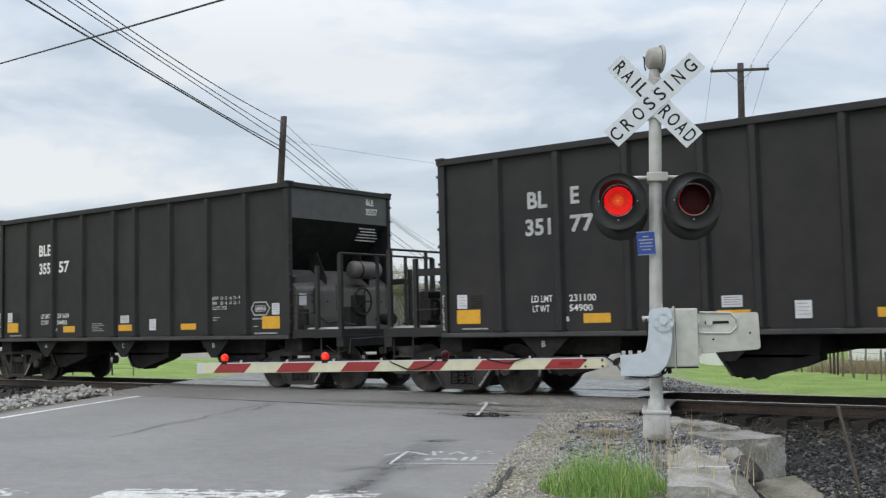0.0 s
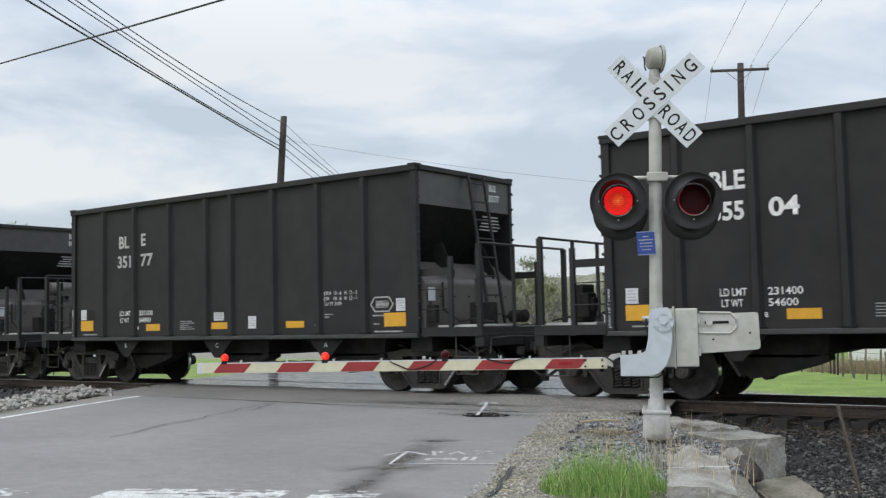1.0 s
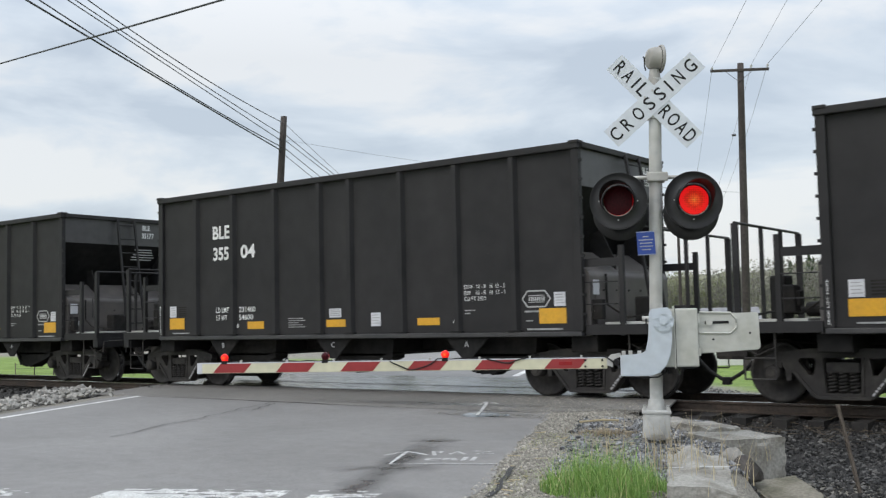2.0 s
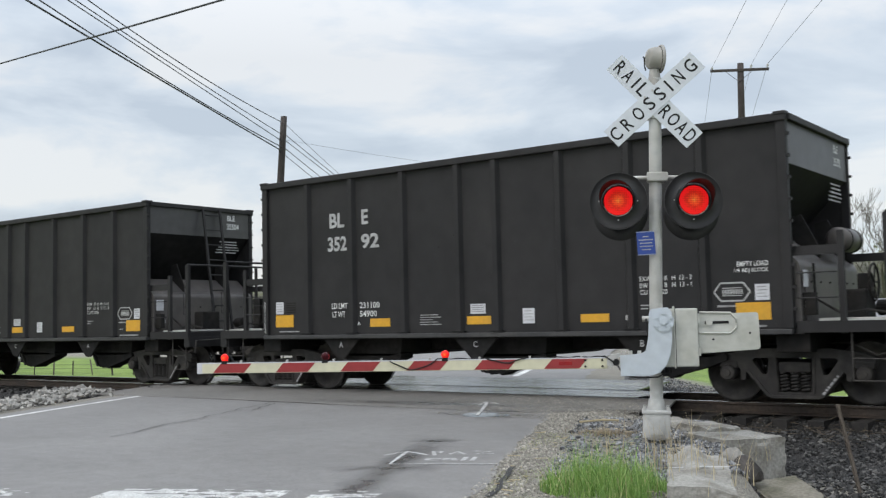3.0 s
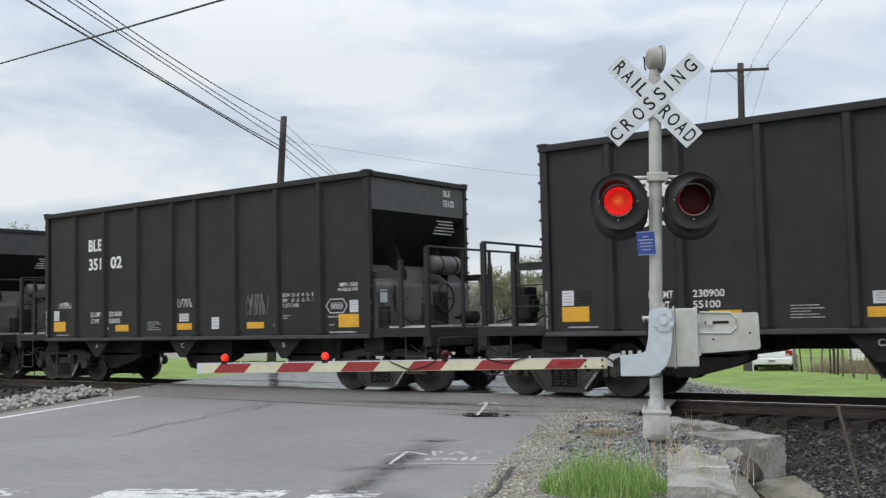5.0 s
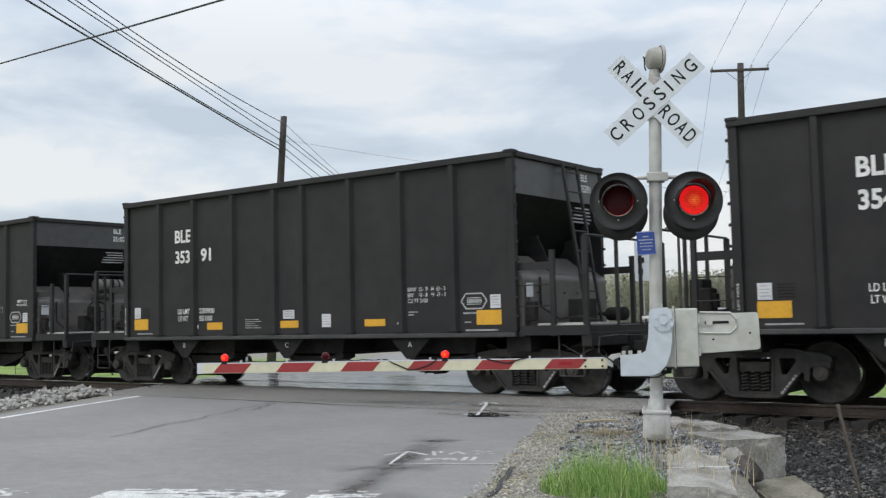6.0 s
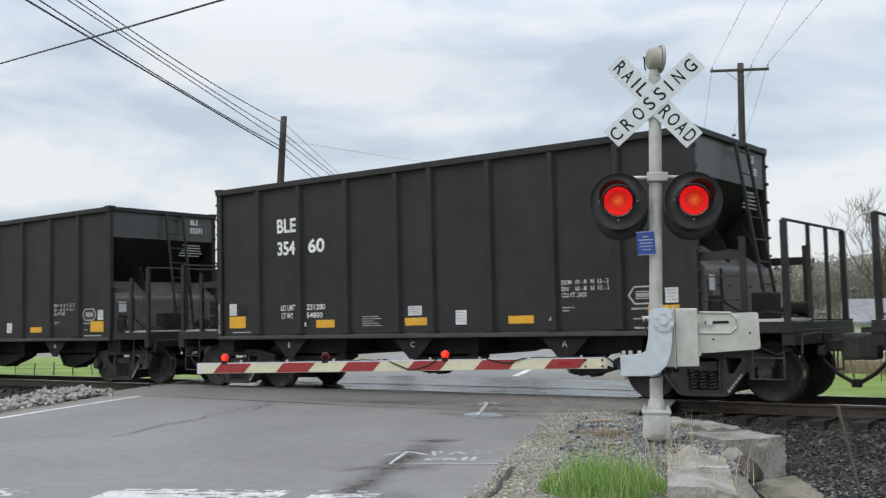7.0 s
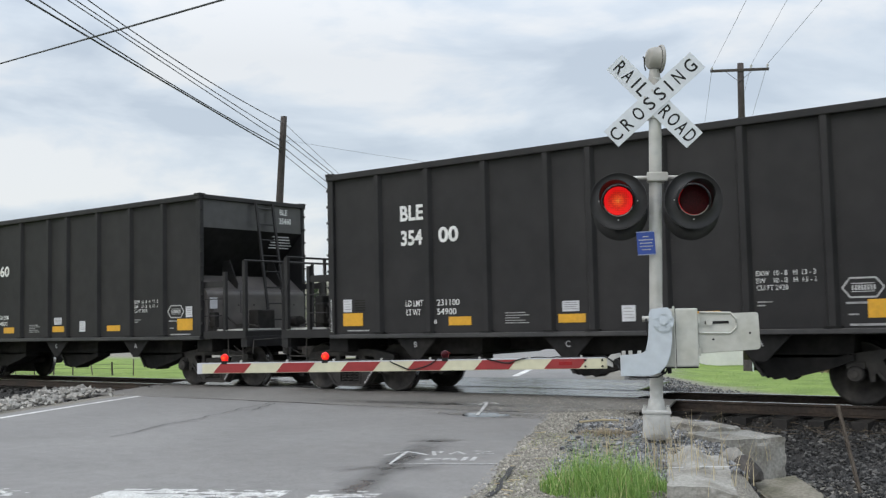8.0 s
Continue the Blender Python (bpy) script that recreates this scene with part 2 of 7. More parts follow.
M_RAIL = material("rusty_rail_web", (0.045, 0.034, 0.027), 0.7, 0.2, 0.3, 20, 0.2, 80, (0.085, 0.06, 0.043), 0.6, 3)
M_RAIL_TOP = material("polished_rail_head", (0.62, 0.62, 0.62), 0.2, 1.0, 0.08, 15, 0.02, 60)
M_TIE = material("creosoted_tie", (0.018, 0.016, 0.014), 0.85, 0, 0.35, 14, 0.5, 40, (0.04, 0.034, 0.028), 0.5, 3, piece=0.25)
M_BALLAST = material("crushed_stone_ballast", (0.080, 0.077, 0.072), 0.7, 0, 0.4, 12, 0.4, 60, (0.036, 0.035, 0.033), 0.7, 2, piece=0.92, skew=3.2)
M_STONE_BLUE = material("blue_grey_crushed_stone", (0.205, 0.210, 0.215), 0.8, 0, 0.3, 20, 0.3, 60, (0.10, 0.105, 0.11), 0.6, 3, piece=0.75, skew=1.4)
M_STONE_PALE = material("pale_limestone_rubble", (0.32, 0.31, 0.285), 0.88, 0, 0.25, 14, 0.3, 50, (0.18, 0.17, 0.15), 0.7, 3, piece=0.4)
M_PEBBLE = material("brown_shoulder_pebbles", (0.33, 0.31, 0.27), 0.85, 0, 0.25, 14, 0.3, 50, (0.20, 0.187, 0.155), 0.6, 2, piece=0.55)
M_BELL = material("dull_bell_paint", (0.36, 0.35, 0.325), 0.6, 0, 0.18, 14, 0.1, 50, (0.20, 0.19, 0.165), 0.8, 7)
M_CONCRETE = material("weathered_concrete", (0.29, 0.282, 0.255), 0.9, 0, 0.26, 34, 0.5, 55, (0.135, 0.122, 0.098), 0.85, 2.6)
M_MOSSY = material("damp_mossy_concrete", (0.185, 0.17, 0.135), 0.9, 0, 0.28, 30, 0.5, 55, (0.075, 0.072, 0.045), 0.85, 3.0)
M_WATER = material("standing_water", (0.02, 0.02, 0.02), 0.0, 0, 0.1, 3, 0.0, 8, spec=0.8)
M_WOOD = material("weathered_pole_wood", (0.055, 0.045, 0.042), 0.85, 0, 0.3, 10, 0.4, 40, (0.03, 0.025, 0.023), 0.6, 1)
M_WIRE = material("dark_cable_jacket", (0.03, 0.03, 0.035), 0.6, 0, 0.1, 10, 0)
M_GLASS_STONE = material("dark_wet_rock", (0.030, 0.026, 0.023), 0.6, 0, 0.45, 22, 0.7, 40, (0.085, 0.072, 0.06), 0.5, 4)


# ---- mesh helpers ----
def part(name, bm, mat, parent=None, label="", m=None, smooth=False):
    """Links a bmesh as one mesh object, under a thing or part when given."""
    me = bpy.data.meshes.new(name)
    bmesh.ops.recalc_face_normals(bm, faces=bm.faces)
    bm.to_mesh(me)
    bm.free()
    for mt in (mat if isinstance(mat, (list, tuple)) else [mat]):
        me.materials.append(mt)
    if smooth:
        for f in me.polygons:
            f.use_smooth = True
    ob = new(name, me)
    if parent is not None:
        ob.parent = parent
    if m is not None:
        ob.matrix_basis = m
    if label:
        ob["label"] = label
    return ob


def same(name, like, parent, m, label=""):
    """Another object on the mesh of like."""
    ob = new(name, like.data)
    ob.parent = parent
    ob.matrix_basis = m
    if label:
        ob["label"] = label
    return ob


def empty(name, m=None):
    ob = new(name)
    ob.empty_display_size = 0.3
    if m is not None:
        ob.matrix_basis = m
    return ob


def box(bm, x0, x1, y0, y1, z0, z1, bevel=0.0):
    vs = [bm.verts.new((x, y, z)) for x in (x0, x1) for y in (y0, y1) for z in (z0, z1)]
    fs = [bm.faces.new([vs[i] for i in q]) for q in ((0, 1, 3, 2), (4, 6, 7, 5), (0, 4, 5, 1), (2, 3, 7, 6), (0, 2, 6, 4), (1, 5, 7, 3))]
    if bevel:
        es = list({e for f in fs for e in f.edges})
        bmesh.ops.bevel(bm, geom=es, offset=bevel, segments=2, affect="EDGES", profile=0.6)
    return bm


def rod(bm, a, b, r, seg=8, r2=None):
    """A round bar from a to b."""
    a, b = Vector(a), Vector(b)
    m = Matrix.Translation((a + b) / 2) @ (b - a).to_track_quat("Z", "Y").to_matrix().to_4x4()
    bmesh.ops.create_cone(bm, cap_ends=True, segments=seg, radius1=r, radius2=r if r2 is None else r2, depth=(b - a).length, matrix=m)
    return bm


def bar(bm, a, b, w, d):
    """A square bar from a to b."""
    a, b = Vector(a), Vector(b)
    m = Matrix.Translation((a + b) / 2) @ (b - a).to_track_quat("Z", "Y").to_matrix().to_4x4() @ Matrix.Diagonal((w, d, (b - a).length, 1))
    bmesh.ops.create_cube(bm, size=1.0, matrix=m)
    return bm


def prism(bm, pts, y0, y1, bevel=0.0):
    """An outline in x and z, drawn out from y0 to y1."""
    lo = [bm.verts.new((x, y0, z)) for x, z in pts]
    hi = [bm.verts.new((x, y1, z)) for x, z in pts]
    n = len(pts)
    fs = [bm.faces.new(lo), bm.faces.new(hi[::-1])]
    fs += [bm.faces.new((lo[i], hi[i], hi[(i + 1) % n], lo[(i + 1) % n])) for i in range(n)]
    if bevel:
        bmesh.ops.bevel(bm, geom=list({e for f in fs for e in f.edges}), offset=bevel, segments=2, affect="EDGES")
    return bm


def lathe(bm, profile, seg=24, axis="Y"):
    """A profile of (along, radius) turned round an axis through the origin."""
    rings = []
    for al, r in profile:
        ring = []
        for i in range(seg):
            t = 2 * math.pi * i / seg
            c, s = r * math.cos(t), r * math.sin(t)
            ring.append(bm.verts.new((c, al, s) if axis == "Y" else (c, s, al)))
        rings.append(ring)
    for p, q in zip(rings, rings[1:]):
        for i in range(seg):
            bm.faces.new((p[i], p[(i + 1) % seg], q[(i + 1) % seg], q[i]))
    bm.faces.new(rings[0])
    bm.faces.new(rings[-1][::-1])
    return bm


def pipe(bm, pts, r, seg=8):
    """A round tube through points."""
    pts = [Vector(p) for p in pts]
    rings = []
    for i, p in enumerate(pts):
        d = (pts[min(i + 1, len(pts) - 1)] - pts[max(i - 1, 0)]).normalized()
        m = Matrix.Translation(p) @ d.to_track_quat("Z", "Y").to_matrix().to_4x4()
        rings.append([bm.verts.new(m @ Vector((r * math.cos(2 * math.pi * k / seg), r * math.sin(2 * math.pi * k / seg), 0))) for k in range(seg)])
    for p, q in zip(rings, rings[1:]):
        for i in range(seg):
            bm.faces.new((p[i], p[(i + 1) % seg], q[(i + 1) % seg], q[i]))
    bm.faces.new(rings[0])
    bm.faces.new(rings[-1][::-1])
    return bm


LETTERS = {}


def lettering(text, size, width=None, bold=0.0, paint=""):
    """A mesh of words: x along the line from 0, z up from the base line, facing -y. Height of capitals = size."""
    key = (text, size, width, bold, paint)
    if key not in LETTERS:
        cu = bpy.data.curves.new("lettering", "FONT")
        cu.body, cu.size, cu.extrude, cu.offset = text, 1.0, 0.0, bold
        cu.resolution_u = 3
        ob = new("lettering", cu)
        me = bpy.data.meshes.new_from_object(ob.evaluated_get(bpy.context.evaluated_depsgraph_get()))
        bpy.data.objects.remove(ob)
        xs = [v.co.x for v in me.vertices]
        ys = [v.co.y for v in me.vertices]
        lo, hi, y0, y1 = min(xs), max(xs), min(ys), max(ys)
        k = size / (y1 - y0)
        kx = width / (hi - lo) if width else k
        for v in me.vertices:
            v.co = Vector(((v.co.x - lo) * kx, 0.0, (v.co.y - y0) * k))
        LETTERS[key] = me
    return LETTERS[key]


def word(name, text, size, width, mat, parent, m, label="", bold=0.0):
    me = lettering(text, size, width, bold, mat.name)
    if not me.materials:
        me.materials.append(mat)
    ob = new(name, me)
    ob.parent, ob.matrix_basis = parent, m
    if label:
        ob["label"] = label
    return ob


def stroke(bm, pts, w, z=0.0):
    """A flat painted line in x and y through points."""
    pts = [Vector((p[0], p[1], 0)) for p in pts]
    L, R = [], []
    for i, p in enumerate(pts):
        d = (pts[min(i + 1, len(pts) - 1)] - pts[max(i - 1, 0)]).normalized()
        n = Vector((-d.y, d.x, 0)) * w / 2 * (0.8 + 0.4 * random.random())
        L.append(bm.verts.new((p.x + n.x, p.y + n.y, z)))
        R.append(bm.verts.new((p.x - n.x, p.y - n.y, z)))
    for i in range(len(pts) - 1):
        bm.faces.new((L[i], L[i + 1], R[i + 1], R[i]))
    return bm


def stone(bm, c, r, rng, squash=0.7):
    """One angular broken stone."""
    vs = []
    q = Euler((rng.uniform(0, 6.3), rng.uniform(0, 6.3), rng.uniform(0, 6.3))).to_matrix()
    sc = Vector((rng.uniform(0.7, 1.3), rng.uniform(0.6, 1.1), rng.uniform(0.5, 0.9)))
    corners = ((1, 0, 0), (-1, 0, 0), (0, 1, 0), (0, -1, 0), (0, 0, 1), (0, 0, -1))
    for p in corners:
        v = q @ (Vector(p) * rng.uniform(0.75, 1.2) * r * sc)
        v.z *= squash
        vs.append(bm.verts.new(Vector(c) + v))
    for f in ((0, 2, 4), (2, 1, 4), (1, 3, 4), (3, 0, 4), (2, 0, 5), (1, 2, 5), (3, 1, 5), (0, 3, 5)):
        bm.faces.new([vs[i] for i in f])


# ---- lie of the land ----
TRACK = 1.61
ALONG = Vector((-0.43, 0.9028, 0))
ACROSS = Vector((0.9028, 0.43, 0))
ROAD_L, ROAD_R = -16.25, -7.5


def road_xy(u, v):
    """World place of u metres along the road and v across it."""
    p = ALONG * u + ACROSS * v
    return p.x, p.y


def road_uv(x, y):
    return ALONG.x * x + ALONG.y * y, ACROSS.x * x + ACROSS.y * y


def smooth(a, b, x):
    t = min(1.0, max(0.0, (x - a) / (b - a)))
    return t * t * (3 - 2 * t)


def ground_z(x, y):
    """Height of the ground under road, verge, track bed and fields."""
    u, v = road_uv(x, y)
    inside = min(v - ROAD_L, ROAD_R - v)
    to_road = max(-inside, 0.0)
    side = abs(y - TRACK)
    bed = -0.24 - 0.34 * smooth(1.7, 3.4, side)
    if v > ROAD_R:
        bed = -0.235 - 0.10 * smooth(0.9, 1.35, side) - 0.20 * smooth(1.6, 3.4, side)
    if y > TRACK:
        bed = -0.24 - 0.12 * smooth(1.7, 3.6, side)
    near = smooth(0.2, 3.2, to_road)
    if v > ROAD_R and y < TRACK:
        near = smooth(2.05, 2.45, to_road) if y < -1.7 else smooth(0.9, 1.9, to_road)
    z = -0.006 * (1 - near) + bed * near
    if inside > 0:
        z = -0.006 - 0.05 * smooth(0.25, 0.6, inside)
    z -= 0.34 * smooth(-6.25, -6.0, v) * smooth(-4.85, -5.05, u) * smooth(-7.6, -6.6, y + 0.6)
    far = smooth(14, 60, math.hypot(x + 6, y))
    hollow = 0.95 * smooth(13, 30, y) * smooth(54, 47, y) * smooth(-6.0, -3.0, v)
    return z * (1 - far) - 0.35 * far - hollow


def axis_steps(fine, a, b, limit):
    xs = [a + i * fine for i in range(int((b - a) / fine) + 1)]
    s, x = fine, xs[-1]
    up = []
    while x < limit:
        s *= 1.28
        x += s
        up.append(x)
    s, x = fine, xs[0]
    dn = []
    while x > -limit:
        s *= 1.28
        x -= s
        dn.append(x)
    return dn[::-1] + xs + up


def ground_material():
    """Spring grass far off, damp gravel beside the road, dark cinders along the track."""
    m = bpy.data.materials.new("verge_and_fields")
    m.use_nodes = True
    nt = m.node_tree
    b = nt.nodes["Principled BSDF"]
    b.inputs["Roughness"].default_value = 0.9
    co = nt.nodes.new("ShaderNodeTexCoord")
    at = nt.nodes.new("ShaderNodeAttribute")
    at.attribute_name = "cover"
    sep = nt.nodes.new("ShaderNodeSeparateColor")
    n = nt.nodes.new("ShaderNodeTexNoise")
    n.inputs["Scale"].default_value, n.inputs["Detail"].default_value = 1.1, 8
    f = nt.nodes.new("ShaderNodeTexNoise")
    f.inputs["Scale"].default_value, f.inputs["Detail"].default_value = 55, 8

    def ramp(src, c0, c1, p0=0.35, p1=0.68):
        r = nt.nodes.new("ShaderNodeValToRGB")
        r.color_ramp.elements[0].color, r.color_ramp.elements[1].color = (*c0, 1), (*c1, 1)
        r.color_ramp.elements[0].position, r.color_ramp.elements[1].position = p0, p1
        link_nodes(nt, (src, r.inputs["Fac"]))
        return r.outputs["Color"]

    def mix(fac, c1, c2):
        x = nt.nodes.new("ShaderNodeMixRGB")
        link_nodes(nt, (fac, x.inputs["Fac"]), (c1, x.inputs["Color1"]), (c2, x.inputs["Color2"]))
        return x.outputs["Color"]

    link_nodes(nt, (co.outputs["Object"], n.inputs["Vector"]), (co.outputs["Object"], f.inputs["Vector"]), (at.outputs["Color"], sep.inputs["Color"]))
    grass = ramp(n.outputs["Fac"], (0.12, 0.19, 0.03), (0.21, 0.30, 0.06))
    gravel = ramp(f.outputs["Fac"], (0.12, 0.112, 0.092), (0.33, 0.308, 0.262))
    cinder = ramp(f.outputs["Fac"], (0.008, 0.0078, 0.0075), (0.045, 0.042, 0.040))
    c = mix(sep.outputs["Green"], gravel, cinder)
    c = mix(sep.outputs["Red"], c, grass)
    bp = nt.nodes.new("ShaderNodeBump")
    bp.inputs["Strength"].default_value, bp.inputs["Distance"].default_value = 0.8, 0.03
    link_nodes(nt, (c, b.inputs["Base Color"]), (f.outputs["Fac"], bp.inputs["Height"]), (bp.outputs["Normal"], b.inputs["Normal"]))
    return m


def build_ground():
    xs = axis_steps(0.2, -20, 2, 1500)
    ys = sorted(axis_steps(0.2, -9, 6, 1500) + [9.07 + 0.9 * i for i in range(55)])
    verts, faces, cover = [], [], []
    for y in ys:
        for x in xs:
            u, v = road_uv(x, y)
            rough = 0.02 * noise.noise((x * 2.3, y * 2.3, 0)) if not ROAD_L - 0.5 < v < ROAD_R + 0.5 else 0
            verts.append((x, y, ground_z(x, y) + rough))
            to_road = max(ROAD_L - v, v - ROAD_R, 0.0)
            jit = 0.8 * noise.noise((x * 0.6, y * 0.6, 4.0))
            g = smooth(4.3, 5.2, abs(y - TRACK) + jit + 0.8 * min(0.0, x + 6.3)) * smooth(1.2, 2.4, to_road + jit) if y > TRACK else smooth(5.0, 7.0, to_road + jit) * smooth(5, 7, TRACK - y)
            if v < ROAD_L and y > TRACK:
                g = smooth(4.0, 4.8, y - TRACK + jit) * smooth(1.0, 2.0, to_road + jit) * smooth(-24.0, -27.0, x + 0.3 * jit) * smooth(22.0, 18.0, y)
            k = smooth(3.4, 2.6, abs(y - TRACK) + 0.3 * jit) if v < ROAD_R else smooth(4.6, 4.0, abs(y - TRACK) + 0.3 * jit) * smooth(0.6, 1.6, to_road)
            cover.append((g, k, 0, 1))
    w = len(xs)
    for j in range(len(ys) - 1):
        for i in range(w - 1):
            faces.append((j * w + i, j * w + i + 1, (j + 1) * w + i + 1, (j + 1) * w + i))
    me = bpy.data.meshes.new("ground")
    me.from_pydata(verts, [], faces)
    col = me.color_attributes.new("cover", "FLOAT_COLOR", "POINT")
    col.data.foreach_set("color", [c for q in cover for c in q])
    me.materials.append(ground_material())
    for f in me.polygons:
        f.use_smooth = True
    return tagged(new("ground", me), "spring grass, damp gravel verge and dark cinders", "ground", kind="structure")


def strip(name, u0, u1, v0, v1, z, mat, label, category, nu=2, nv=2, wobble=0.0, edge=None):
    """A paved sheet in the road's own directions."""
    bm = bmesh.new()
    grid = []
    for i in range(nu + 1):
        row = []
        for j in range(nv + 1):
            u, v = u0 + (u1 - u0) * i / nu, v0 + (v1 - v0) * j / nv
            if wobble and j in (0, nv):
                v += wobble * noise.noise((u * 1.7, v, 2.0)) + 0.5 * wobble * noise.noise((u * 6.0, v, 7.0))
            row.append(bm.verts.new((*road_xy(u, v), z)))
        grid.append(row)
    for i in range(nu):
        for j in range(nv):
            bm.faces.new((grid[i][j], grid[i][j + 1], grid[i + 1][j + 1], grid[i + 1][j]))
    res = bmesh.ops.extrude_face_region(bm, geom=list(bm.faces))
    bmesh.ops.translate(bm, verts=[g for g in res["geom"] if isinstance(g, bmesh.types.BMVert)], vec=(0, 0, 0.012))
    return tagged(part(name, bm, mat), label, category, kind="structure")


def build_road():
    strip("road", -60, 400, ROAD_L, ROAD_R, -0.012, M_ROAD, "worn grey two-lane asphalt road, damp in places", "road", 600, 4, 0.16)
    # darker asphalt between and beside the rails, cut parallel to the track
    for nm, y0, y1, mat, lb in (("crossing_apron", -1.95, TRACK - 0.80, M_APRON, "dark patched asphalt leading up to the near rail"),
                                ("crossing_infill", TRACK - 0.66, TRACK + 0.66, M_BED, "wet black asphalt between the rails"),
                                ("crossing_apron", TRACK + 0.80, 5.0, M_BED, "wet dark asphalt beyond the far rail")):
        bm = bmesh.new()
        n = 90
        lo, hi = [], []
        for i in range(n + 1):
            for y, row in ((y0, lo), (y1, hi)):
                spare = 1.75 if y == y1 else 1.1
                x0, x1 = (ROAD_L - 0.9) / ACROSS.x - ACROSS.y / ACROSS.x * y, (ROAD_R + spare) / ACROSS.x - ACROSS.y / ACROSS.x * y
                x = x0 + (x1 - x0) * i / n
                yy = y + (0.10 * noise.noise((x * 0.9, y, 1.0)) + 0.04 * noise.noise((x * 5, y, 1.0)) if y in (-1.95, 5.0) else 0)
                if y == -1.95:
                    yy += 1.1 * smooth(n - 14, n, i)
                row.append(bm.verts.new((x, yy, 0.006)))
        for i in range(n):
            bm.faces.new((lo[i], lo[i + 1], hi[i + 1], hi[i]))
        res = bmesh.ops.extrude_face_region(bm, geom=list(bm.faces))
        bmesh.ops.translate(bm, verts=[g for g in res["geom"] if isinstance(g, bmesh.types.BMVert)], vec=(0, 0, -0.03))
        tagged(part(nm, bm, mat), lb, "pavement", kind="structure")


def build_track():
    prof = [(-0.07, -0.17), (0.07, -0.17), (0.07, -0.155), (0.012, -0.135), (0.012, -0.045), (0.036, -0.035), (0.036, -0.004),
            (-0.036, -0.004), (-0.036, -0.035), (-0.012, -0.045), (-0.012, -0.135), (-0.07, -0.155)]
    for y in (TRACK - 0.755, TRACK + 0.755):
        r = tagged(empty("rail"), "rusty steel rail with a bright worn head", "rail", "rails of the track", "structure")
        bm = bmesh.new()
        vs = [[bm.verts.new((x, y + a, z)) for a, z in prof] for x in (-220, 120)]
        n = len(prof)
        for i in range(n):
            bm.faces.new((vs[0][i], vs[0][(i + 1) % n], vs[1][(i + 1) % n], vs[1][i]))
        part("rail_web", bm, M_RAIL, r)
        part("rail_head", box(bmesh.new(), -220, 120, y - 0.034, y + 0.034, -0.0045, 0.0), M_RAIL_TOP, r, "polished running surface")
    bm = box(bmesh.new(), -0.11, 0.11, TRACK - 1.3, TRACK + 1.3, -0.36, -0.175, 0.012)
    first = None
    for i in range(120):
        x = -60 + i * 0.55 + random.uniform(-0.03, 0.03)
        u, v = road_uv(x, TRACK)
        if ROAD_L - 0.6 < v < ROAD_R + 1.2:
            continue
        m = pose(x, random.uniform(-0.04, 0.04), random.uniform(-0.012, 0.0), 0, 0, random.uniform(-1.2, 1.2))
        if first is None:
            first = part("wooden_tie", bm, M_TIE, None, m=m)
            t = first
        else:
            t = new("wooden_tie", first.data)
            t.matrix_basis = m
        tagged(t, "dark creosoted wooden tie under the rails", "railroad tie", "ties of the track")


build_ground()
build_road()
build_track()


# ---- hopper cars ----
P, LEN, WID, TOP = 14.3715, 10.6, 3.22, 4.13
POSTS = (1.22, 2.38, 3.62, 4.86, 5.65, 6.90, 8.14, 9.33)
BOGIES, AXLE, WHEEL_R = (0.06, 10.44), 0.97, 0.457


def wheel_pieces():
    disc = bmesh.new()
    lathe(disc, [(-0.07, 0.10), (-0.075, 0.17), (-0.02, 0.22), (0.0, 0.36), (-0.055, 0.40), (-0.055, 0.445), (0.03, 0.457), (0.06, 0.485),
                 (0.075, 0.48), (0.075, 0.40), (0.03, 0.36), (0.03, 0.2), (0.05, 0.1)], 40)
    return disc


def holed_plate(bm, outline, holes, y0, y1):
    """An outline in x and z with openings, drawn out from y0 to y1."""
    edges = []
    for ring in [outline] + list(holes):
        vs = [bm.verts.new((x, y0, z)) for x, z in ring]
        edges += [bm.edges.new((vs[k], vs[(k + 1) % len(vs)])) for k in range(len(vs))]
    made = bmesh.ops.triangle_fill(bm, use_beauty=True, use_dissolve=False, edges=edges)
    faces = [g for g in made["geom"] if isinstance(g, bmesh.types.BMFace)]
    res = bmesh.ops.extrude_face_region(bm, geom=faces, use_keep_orig=True)
    bmesh.ops.translate(bm, verts=[g for g in res["geom"] if isinstance(g, bmesh.types.BMVert)], vec=(0, y1 - y0, 0))
    return bm


def mirrored(half):
    return half + [(-x, z) for x, z in half[::-1] if x]


